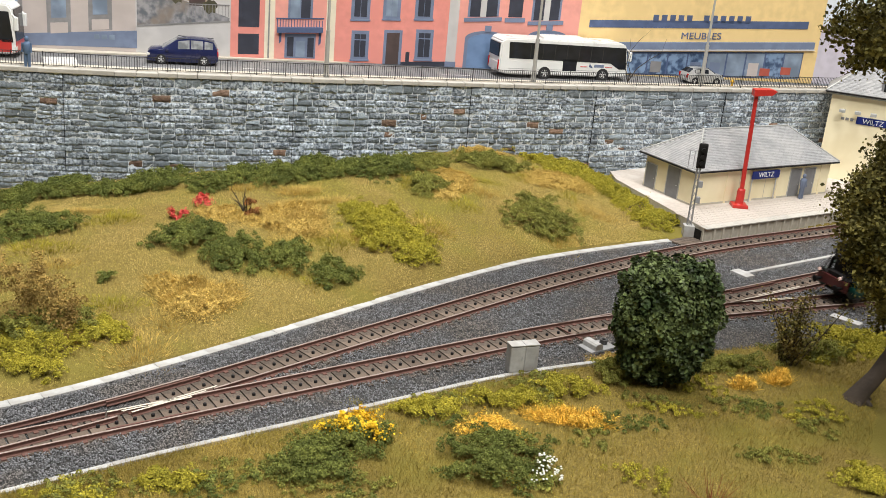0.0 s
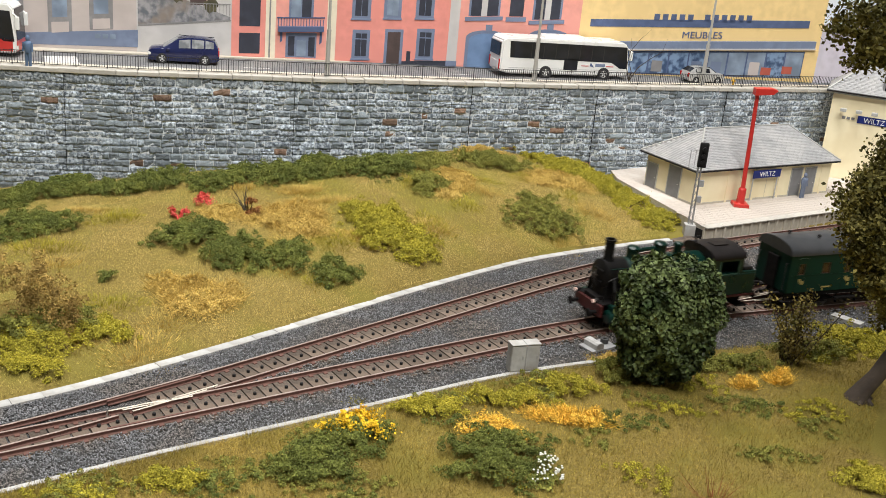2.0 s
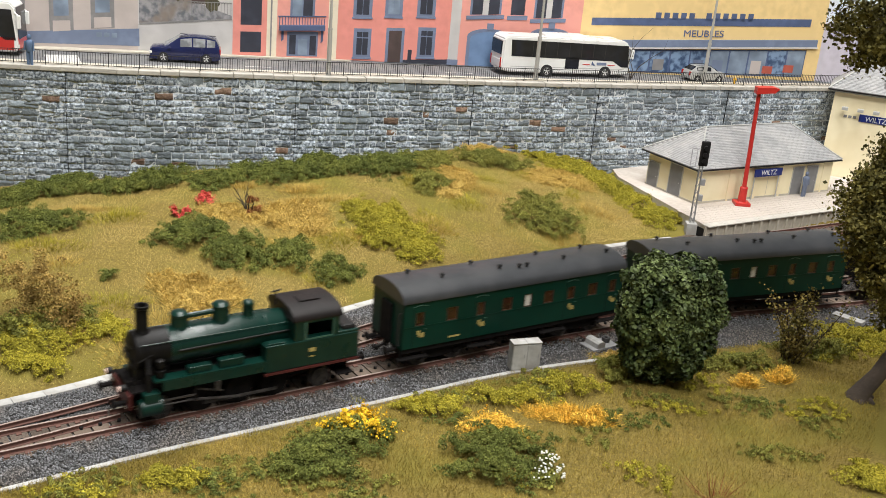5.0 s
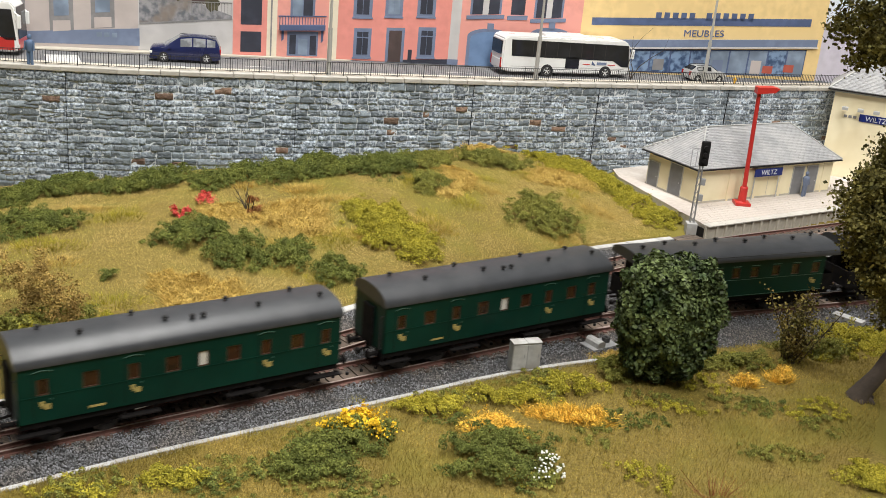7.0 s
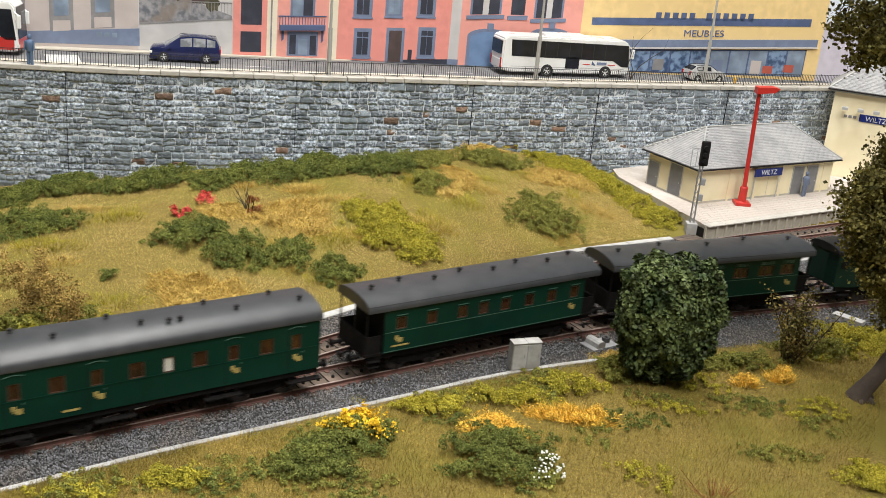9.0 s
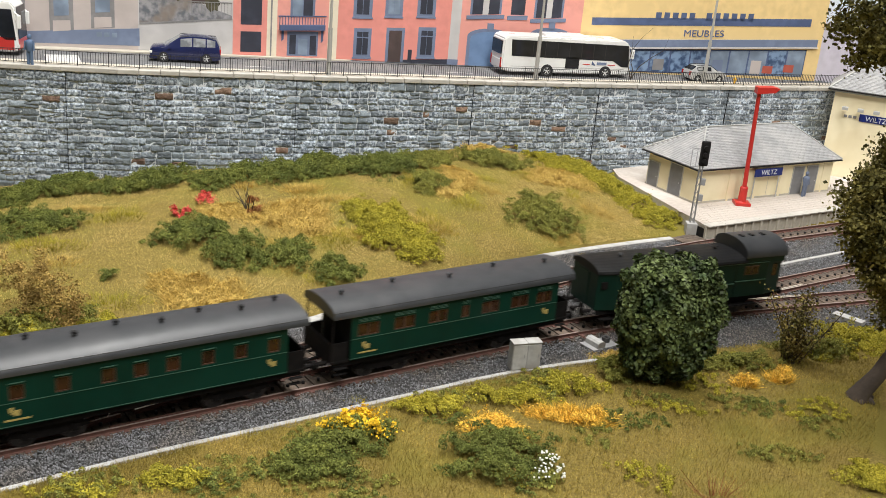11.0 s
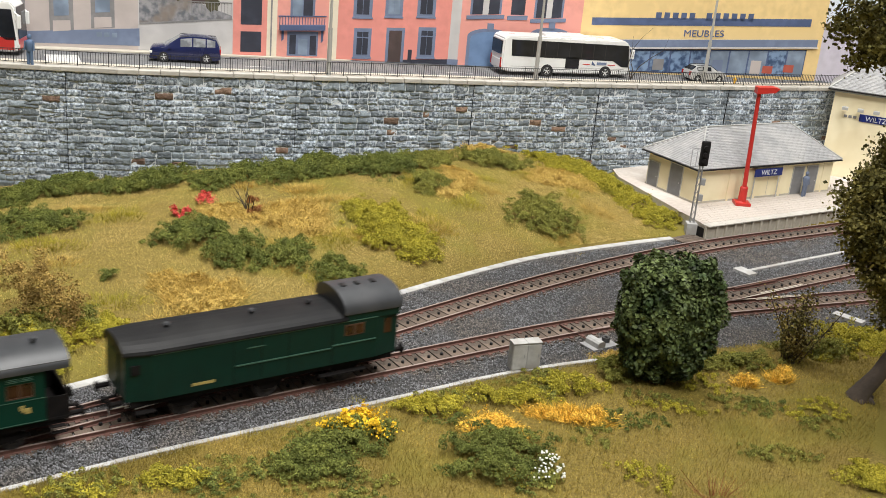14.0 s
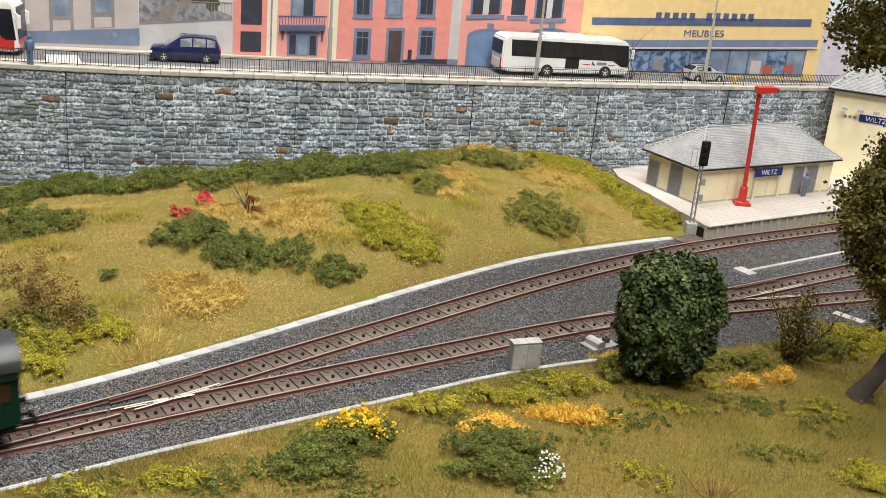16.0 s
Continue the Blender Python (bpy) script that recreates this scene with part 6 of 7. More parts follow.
def wheelset(v, x, r, spokes, material=None):
    key = (r, spokes)
    if key not in WHEELS:
        bm = bmesh.new()
        for y in (-0.80, 0.80):
            o = -1 if y < 0 else 1
            lathe(bm, [(r * 0.80, y - 0.1 * o), (r + 0.09, y - 0.1 * o), (r + 0.09, y - 0.05 * o), (r, y - 0.03 * o), (r * 0.985, y + 0.14 * o), (r * 0.80, y + 0.14 * o)], 20, "Y")
            lathe(bm, [(r * 0.24, y - 0.08 * o), (r * 0.24, y + 0.17 * o)], 12, "Y")
            for i in range(spokes):
                a = 2 * math.pi * i / spokes
                box(bm, -0.045, 0.045, y - 0.04, y + 0.06, 0.1, r * 0.9, 0, Matrix.Rotation(a, 4, "Y"))
        tube(bm, (0, -0.9, 0), (0, 0.9, 0), 0.09, None, 8)
        WHEELS[key] = mesh_of("wheelset", bm, material or M_STEEL, False)
    ob = new("wheelset", WHEELS[key])
    ob.parent = v
    ob.matrix_basis = at(x, 0, r)
    TRAIN[-1][3].append((ob, x, r))


def buffers(v, x, z=1.25):
    o = -1 if x < 0 else 1
    for y in (-1.0, 1.0):
        bm = rod((x, y, z), (x + 0.55 * o, y, z), 0.11)
        lathe(bm, [(0.24, x + 0.55 * o), (0.26, x + 0.60 * o), (0.20, x + 0.66 * o)], 14, "X", Matrix.Translation((0, y, z)))
        part("buffer", bm, M_UNDER, v)
    bm = blk(x - 0.05, x + 0.05, -0.15, 0.15, z - 0.2, z + 0.1)
    tube(bm, (x, 0, z - 0.1), (x + 0.75 * o, 0, z - 0.22), 0.06)
    box(bm, x + 0.6 * o - 0.12, x + 0.6 * o + 0.12, -0.16, 0.16, z - 0.32, z - 0.1, 0.02)
    part("coupling", bm, M_UNDER, v)


def bogie(v, x, wb, r):
    bm = bmesh.new()
    for y in (-1.05, 1.05):
        prism(bm, [(-wb * 0.85, 0.62), (-wb * 0.6, 0.98), (wb * 0.6, 0.98), (wb * 0.85, 0.62), (wb * 0.5, 0.52), (wb * 0.2, 0.40), (-wb * 0.2, 0.40), (-wb * 0.5, 0.52)], y - 0.06, y + 0.06, "XZ")
        for q in (-wb / 2, wb / 2):
            box(bm, q - 0.16, q + 0.16, y - 0.12, y + 0.12, 0.42, 0.78, 0.03)
    box(bm, -0.3, 0.3, -1.0, 1.0, 0.62, 1.02)
    bmesh.ops.translate(bm, verts=bm.verts, vec=(x, 0, 0))
    part("bogie_frame", bm, M_UNDER, v)
    for q in (-wb / 2, wb / 2):
        wheelset(v, x + q, r, 8)


def roof_outline(w, eave, apex, lip=0.0, n=14):
    """Half-ellipse roof section; a lip turns it down at the eaves."""
    pts = [(-w, eave - lip)] if lip else []
    for i in range(n + 1):
        a = math.pi * i / n
        pts.append((-w * math.cos(a), eave + (apex - eave) * math.sin(a) ** 0.8))
    if lip:
        pts.append((w, eave - lip))
    return pts


def crest(v, x, y, z, out, s=1.0):
    """Coat-of-arms and class mark, as plain yellow shapes."""
    bm = bmesh.new()
    box(bm, x - 0.20 * s, x - 0.02, y, y + out, z + 0.02, z + 0.24 * s)
    box(bm, x + 0.0, x + 0.24 * s, y, y + out, z - 0.16 * s, z + 0.10)
    box(bm, x - 0.12 * s, x + 0.08, y, y + out, z - 0.08 * s, z - 0.0)
    part("crest", bm, M_YELLOW, v, "small yellow painted crest")


def coach_sides(v, x0, x1, w, z0, z1, wins, zw0, zw1, mat_body, white=None, pair=False):
    """Side walls with real window openings, panes and inside."""
    for o in (-1, 1):
        y0, y1 = (o * w, o * (w - 0.07)) if o > 0 else (o * w, o * (w - 0.07))
        ya, yb = min(y0, y1), max(y0, y1)
        bm = bmesh.new()
        cuts = [x0] + [q for c, ww in wins for q in (c - ww / 2, c + ww / 2)] + [x1]
        grid = [[bm.verts.new((q, o * w, z)) for z in (z0, zw0, zw1, z1)] for q in cuts]
        for i in range(len(cuts) - 1):
            for j in range(3):
                if j == 1 and i % 2:
                    continue
                bm.faces.new((grid[i][j], grid[i + 1][j], grid[i + 1][j + 1], grid[i][j + 1]))
        bmesh.ops.recalc_face_normals(bm, faces=bm.faces)
        up = bm.faces[:][0].normal.y * o
        bmesh.ops.solidify(bm, geom=bm.faces[:], thickness=0.07 if up > 0 else -0.07)
        part("side_wall", bm, mat_body, v)
        for c, ww in wins:
            g = 0.05
            fr = bmesh.new()
            yi = o * (w - 0.03)
            yl, yh = min(yi, yi - o * 0.05), max(yi, yi - o * 0.05)
            box(fr, c - ww / 2, c - ww / 2 + g, yl, yh, zw0, zw1)
            box(fr, c + ww / 2 - g, c + ww / 2, yl, yh, zw0, zw1)
            box(fr, c - ww / 2 + g, c + ww / 2 - g, yl, yh, zw0, zw0 + g)
            box(fr, c - ww / 2 + g, c + ww / 2 - g, yl, yh, zw1 - g, zw1)
            if pair:
                box(fr, c - 0.05, c + 0.05, yl, yh, zw0 + g, zw1 - g)
            win = part("window", fr, M_FRAME, v)
            yi = o * (w - 0.075)
            yl, yh = min(yi, yi - o * 0.03), max(yi, yi - o * 0.03)
            part("pane", blk(c - ww / 2, c + ww / 2, yl, yh, zw0, zw1), M_WHITEPANE if white == c else M_BROWNWIN, win)


def seats(v, x0, x1, w, z):
    bm = bmesh.new()
    x = x0 + 0.6
    while x < x1 - 0.5:
        box(bm, x - 0.08, x + 0.08, -w + 0.3, -0.3, z, z + 1.1)
        box(bm, x - 0.08, x + 0.08, 0.3, w - 0.3, z, z + 1.1)
        x += 0.9
    part("seats", bm, M_FRAME, v)


def compartment_coach(middle, fr):
    v = vehicle("passenger_coach", "dark green third-class coach with grey vented roof", "railway coach", middle, 4.9)
    L, w = 7.55, 1.60
    wd = [0.5, 0.68, 0.5, 0.68, 0.5, 0.68, 0.5, 0.68, 0.5]
    wins = [(-L + 2 * L * f, k) for f, k in zip(fr, wd)]
    coach_sides(v, -L, L, w, 1.42, 4.05, wins, 2.64, 3.42, M_GREEN, white=wins[4][0])
    for x in (-L, L):
        o = -1 if x < 0 else 1
        bm = prism(bmesh.new(), [(-w, 1.42), (w, 1.42), (w, 4.05)] + roof_outline(w, 4.05, 4.70)[::-1] + [(-w, 4.05)], x - 0.05 * o, x, "YZ")
        part("end_wall", cut_out(bm), M_GREEN, v)
        bm = blk(min(x, x + 0.16 * o), max(x, x + 0.16 * o), -0.5, 0.5, 1.45, 3.6, 0.03)
        part("gangway", bm, M_UNDER, v, "black folding gangway at the coach end")
        for y in (-1.35, 1.35):
            bm = bmesh.new()
            tube(bm, (x + 0.12 * o, y, 1.6), (x + 0.12 * o, y, 3.4), 0.03)
            tube(bm, (x, y, 1.6), (x + 0.12 * o, y, 1.6), 0.03)
            tube(bm, (x, y, 3.4), (x + 0.12 * o, y, 3.4), 0.03)
            part("hand_rail", bm, M_IRON, v)
        buffers(v, x)
    part("floor", blk(-L, L, -w + 0.08, w - 0.08, 1.36, 1.46), M_UNDER, v)
    seats(v, -L, L, w, 1.46)
    bm = prism(bmesh.new(), roof_outline(w + 0.08, 4.05, 4.78, 0.06), -L - 0.10, L + 0.10, "YZ")
    part("roof", bm, M_ROOF, v, "weathered mid-grey arched roof", True)
    i = 0
    for f in (0.09, 0.19, 0.36, 0.44, 0.52, 0.555, 0.66, 0.74, 0.88, 0.955):
        x, y = -L + 2 * L * f, (-0.55 if i % 2 else 0.55) if f not in (0.52, 0.555) else -0.75
        z = 4.05 + 0.73 * (1 - (y / 1.68) ** 2) ** 0.4
        bm = lathe(bmesh.new(), [(0.06, z - 0.1), (0.06, z + 0.12), (0.14, z + 0.13), (0.12, z + 0.22), (0.04, z + 0.25)], 10, "Z", Matrix.Translation((x, y, 0)))
        part("roof_vent", bm, M_BLACK, v)
        i += 1
    for o in (-1, 1):
        bm = bmesh.new()
        box(bm, -L, L, min(o * w, o * (w + 0.02)), max(o * w, o * (w + 0.02)), 2.60, 2.64)
        part("waist_rail", bm, M_GREEN, v)
        for k in (0, 2, 6, 8):
            x = wins[k][0]
            bm = bmesh.new()
            for j in range(6):
                a, b = -0.42 + j * 0.14, -0.42 + (j + 1) * 0.14
                za, zb = 3.72 + 0.10 * math.cos(a * 3.2), 3.72 + 0.10 * math.cos(b * 3.2)
                tube(bm, (x + a, o * (w + 0.02), za), (x + b, o * (w + 0.02), zb), 0.022, None, 6)
            part("drip_rail", bm, M_TRIM, v)
            part("door_gap", blk(x - 0.42, x - 0.395, min(o * w, o * (w + 0.008)), max(o * w, o * (w + 0.008)), 1.5, 3.6), M_UNDER, v)
            part("door_handle", rod((x + 0.34, o * w, 2.45), (x + 0.34, o * (w + 0.07), 2.45), 0.035, None, 6), M_TRIM, v)
            crest(v, x + 0.05, o * w if o > 0 else -w - 0.02, 2.14, 0.02)
        part("number_bar", blk(-L + 2.9, -L + 3.6, min(o * w, o * (w + 0.015)), max(o * w, o * (w + 0.015)), 1.66, 1.76), M_YELLOW, v)
        bm = bmesh.new()
        box(bm, -L, L, min(o * 1.35, o * 1.5), max(o * 1.35, o * 1.5), 1.12, 1.42)
        for x in (-6.8, -2.4, 2.6, 6.8):
            box(bm, x - 0.9, x + 0.9, min(o * 1.35, o * 1.72), max(o * 1.35, o * 1.72), 0.82, 0.88)
            for q in (-0.7, 0.7):
                box(bm, x + q - 0.04, x + q + 0.04, min(o * 1.4, o * 1.5), max(o * 1.4, o * 1.5), 0.85, 1.2)
        part("footboard", bm, M_UNDER, v)
    bm = blk(-1.8, 0.2, -0.7, 0.7, 0.72, 1.36, 0.05)
    tube(bm, (1.0, -0.5, 0.95), (3.0, -0.5, 0.95), 0.26, None, 12)
    part("underfloor_boxes", bm, M_UNDER, v)
    bogie(v, -4.9, 2.3, 0.56)
    bogie(v, 4.9, 2.3, 0.56)
    return v


def platform_coach(middle, groups):
    v = vehicle("platform_coach", "dark green coach with open end platforms and overhanging roof" if groups else "dark green coach with single windows and end platforms", "railway coach", middle, 4.3)
    L, w = 6.65, 1.58
    if groups:
        fr = [0.075, 0.235, 0.39, 0.52, 0.645, 0.795, 0.925]
        wd = [1.25, 1.25, 1.15, 0.5, 1.15, 1.2, 1.1]
    else:
        fr = [0.075, 0.215, 0.36, 0.465, 0.575, 0.70, 0.82, 0.945]
        wd = [0.62] * 8
    wins = [(-L + 2 * L * f, k) for f, k in zip(fr, wd)]
    coach_sides(v, -L, L, w, 1.42, 3.90, wins, 2.66, 3.36, M_GREEN, pair=groups)
    for x in (-L, L):
        o = -1 if x < 0 else 1
        bm = bmesh.new()
        box(bm, min(x, x - 0.07 * o), max(x, x - 0.07 * o), -w + 0.07, w - 0.07, 1.42, 4.0)
        part("end_wall", bm, M_UNDER, v)
        e = L + 1.05
        part("end_platform", blk(min(x, e * o), max(x, e * o), -1.45, 1.45, 1.28, 1.44, 0.02), M_UNDER, v)
        for y in (-1.4, 1.4):
            part("platform_side", blk(min((L + 0.1) * o, (e - 0.05) * o), max((L + 0.1) * o, (e - 0.05) * o), y - 0.03, y + 0.03, 1.44, 2.42), M_UNDER, v)
            part("roof_post", rod(((e - 0.1) * o, y, 1.44), ((e - 0.1) * o, y, 3.95), 0.05, None, 8), M_UNDER, v)
        part("platform_end_rail", blk(min((e - 0.07) * o, e * o), max((e - 0.07) * o, e * o), -1.35, 1.35, 1.44, 2.42), M_UNDER, v)
        for q in (0.75, 1.05):
            for y in (-1.5, 1.5):
                part("step", blk(L + 0.15 if o > 0 else -L - 0.85, L + 0.85 if o > 0 else -L - 0.15, y - 0.12, y + 0.12, q - 0.03, q), M_UNDER, v)
        buffers(v, e * o)
    part("floor", blk(-L, L, -w + 0.08, w - 0.08, 1.36, 1.46), M_UNDER, v)
    seats(v, -L, L, w, 1.46)
    bm = prism(bmesh.new(), roof_outline(w + 0.12, 3.92, 4.50, 0.10), -L - 1.05, L + 1.05, "YZ")
    part("roof", bm, M_ROOF, v, "weathered grey arched roof with gutter line", True)
    for o in (-1, 1):
        yy = o * 1.60
        part("gutter", rod((-L - 1.05, yy, 4.14), (L + 1.05, yy, 4.14), 0.035, None, 6), M_ROOF, v)
        part("waist_rail", blk(-L, L, min(o * w, o * (w + 0.02)), max(o * w, o * (w + 0.02)), 2.54, 2.57), M_TRIM, v)
        part("sole_line", blk(-L, L, min(o * w, o * (w + 0.02)), max(o * w, o * (w + 0.02)), 1.47, 1.50), M_TRIM, v)
        crest(v, -L + 0.85, o * w if o > 0 else -w - 0.02, 2.1, 0.02)
        crest(v, L - 0.85, o * w if o > 0 else -w - 0.02, 2.1, 0.02)
        part("number_bar", blk(-L + 0.45, -L + 1.5, min(o * w, o * (w + 0.015)), max(o * w, o * (w + 0.015)), 1.72, 1.80), M_YELLOW, v)
        if groups:
            for c, ww in wins:
                for k in range(3):
                    z = 3.46 + k * 0.07
                    n = 2 if ww > 0.7 else 1
                    for j in range(n):
                        xa = c - ww / 2 + j * ww / n + 0.04
                        part("louvre", blk(xa, xa + ww / n - 0.08, min(o * w, o * (w + 0.03)), max(o * w, o * (w + 0.03)), z, z + 0.03), M_TRIM, v)
        else:
            for c, ww in wins:
                part("drip_rail", blk(c - ww / 2, c + ww / 2, min(o * w, o * (w + 0.04)), max(o * w, o * (w + 0.04)), 3.44, 3.48), M_TRIM, v)
        part("solebar", blk(-L - 0.9, L + 0.9, min(o * 1.2, o * 1.38), max(o * 1.2, o * 1.38), 1.08, 1.40), M_UNDER, v)
    n = 5 if groups else 8
    for i in range(n):
        x = -L - 0.4 + (2 * L + 0.8) * (i + 0.15) / (n - 0.7)
        y = 0.35 if i % 2 else -0.15
        bm = lathe(bmesh.new(), [(0.07, 4.35), (0.07, 4.62), (0.15, 4.63), (0.13, 4.73), (0.04, 4.76)], 10, "Z", Matrix.Translation((x, y, 0)))
        part("roof_vent", bm, M_BLACK if not groups else M_ROOF, v)
    bm = blk(-1.5, 0.6, -0.6, 0.6, 0.75, 1.36, 0.05)
    part("underfloor_boxes", bm, M_UNDER, v)
    bogie(v, -4.3, 2.1, 0.54)
    bogie(v, 4.3, 2.1, 0.54)
    return v


def luggage_van(middle):
    v = vehicle("luggage_van", "dark green luggage van with raised guard's lookout", "railway van", middle, 4.2)
    L, w, n = 7.0, 1.60, 1.36
    plan = [(-L, -n), (-L + 1.2, -w), (L - 1.3, -w), (L, -n), (L, n), (L - 1.3, w), (-L + 1.2, w), (-L, n)]
    bm = prism(bmesh.new(), plan, 1.40, 3.72, "XY")
    body = part("body", bm, M_VANGREEN, v)
    # gently arched roof that follows the plan
    bm = bmesh.new()
    rings = []
    for x, ww in ((-L - 0.08, n + 0.06), (-L + 1.2, w + 0.06), (3.99, w + 0.06)):
        rings.append([bm.verts.new((x, y * ww, z)) for y, z in [(-1, 3.66)] + [(-math.cos(math.pi * i / 12), 3.72 + 0.42 * math.sin(math.pi * i / 12) ** 0.9) for i in range(13)] + [(1, 3.66)]])
    for a, b in zip(rings, rings[1:]):
        for i in range(len(a)):
            bm.faces.new((a[i], a[(i + 1) % len(a)], b[(i + 1) % len(a)], b[i]))
    bm.faces.new(rings[0]), bm.faces.new(rings[-1])
    part("roof", bm, M_VANROOF, v, "black low arched roof")
    # lookout
    bm = prism(bmesh.new(), [(-w, 3.6), (w, 3.6)] + roof_outline(w - 0.02, 4.05, 4.86)[::-1], 3.95, L - 0.02, "YZ")
    part("lookout", cut_out(bm), M_VANGREEN, v)
    bm = prism(bmesh.new(), roof_outline(w + 0.06, 4.02, 4.94, 0.05), 3.78, L + 0.1, "YZ")
    part("lookout_roof", bm, M_ROOF, v, "smooth grey barrel roof", True)
    for y in (-0.62, 0.62):
        f = part("lookout_window", blk(3.90, 3.96, y - 0.42, y + 0.42, 4.2, 4.62, 0.02), M_IRON, v)
        part("pane", blk(3.87, 3.91, y - 0.34, y + 0.34, 4.26, 4.56), M_BROWNWIN, f)
    for o in (-1, 1):
        def strip_at(x0, x1, z0, z1, out, material, nm, parent=v):
            return part(nm, blk(x0, x1, min(o * w, o * (w + out)), max(o * w, o * (w + out)), z0, z1), material, parent)
        strip_at(-1.9, 3.1, 2.30, 2.36, 0.05, M_TRIM, "door_runner")
        strip_at(3.2, L - 1.4, 2.42, 2.48, 0.05, M_TRIM, "grab_rail")
        for x in (-2.0, -0.6, 0.8, 3.15):
            strip_at(x, x + 0.03, 1.5, 3.6, 0.012, M_UNDER, "plank_gap")
        strip_at(-L + 1.2, L - 1.3, 3.60, 3.64, 0.03, M_TRIM, "cornice")
        for c, mt in ((4.1, M_BROWNWIN), (4.65, M_BROWNWIN)):
            f = strip_at(c - 0.28, c + 0.28, 2.85, 3.45, 0.03, M_FRAME, "window")
            part("pane", blk(c - 0.2, c + 0.2, min(o * (w + 0.03), o * (w + 0.045)), max(o * (w + 0.03), o * (w + 0.045)), 2.92, 3.38), mt, f)
        strip_at(-1.3, -0.4, 3.12, 3.17, 0.02, M_TRIM, "vent_slit")
        strip_at(-4.0, -2.9, 1.72, 1.86, 0.015, M_YELLOW, "number_bar")
        part("solebar", blk(-L + 0.2, L - 0.2, min(o * 1.2, o * 1.38), max(o * 1.2, o * 1.38), 1.08, 1.40), M_UNDER, v)
        for x in (-4.2, 0.0, 4.2):
            bm = bmesh.new()
            prism(bm, [(x - 1.0, 1.05), (x - 0.3, 0.55), (x + 0.3, 0.55), (x + 1.0, 1.05)], o * 1.1 - 0.05, o * 1.1 + 0.05, "XZ")
            part("axle_guard", bm, M_UNDER, v)
        for xa, xb in ((-L + 0.4, -L + 1.3), (2.6, 5.2)):
            part("footboard", blk(xa, xb, min(o * 1.3, o * 1.65), max(o * 1.3, o * 1.65), 0.8, 0.85), M_UNDER, v)
        # recessed end window of the tapered part
        part("corner_vent", blk(-L + 0.25, -L + 0.65, min(o * 1.43, o * 1.52), max(o * 1.43, o * 1.52), 2.75, 3.2), M_UNDER, v)
        part("tail_window", blk(L - 0.85, L - 0.45, min(o * 1.44, o * 1.52), max(o * 1.44, o * 1.52), 2.6, 3.4), M_BROWNWIN, v)
    for x in (-4.6, -0.4, 2.6):
        part("roof_vent", lathe(bmesh.new(), [(0.07, 4.0), (0.07, 4.24), (0.17, 4.26), (0.12, 4.34)], 10, "Z", Matrix.Translation((x, 0.1, 0))), M_ROOF if x != 2.6 else M_BLACK, v)
    for x in (4.4, 5.2, 6.1):
        part("roof_vent", blk(x - 0.12, x + 0.12, -0.3, 0.1, 4.85, 5.0, 0.03), M_BLACK, v)
    for x in (-L, L):
        o = -1 if x < 0 else 1
        part("end_door", blk(min(x, x + 0.05 * o), max(x, x + 0.05 * o), -0.45, 0.45, 1.5, 3.5), M_VANGREEN, v)
        buffers(v, x)
    for x in (-4.2, 0.0, 4.2):
        wheelset(v, x, 0.56, 8)
    return v


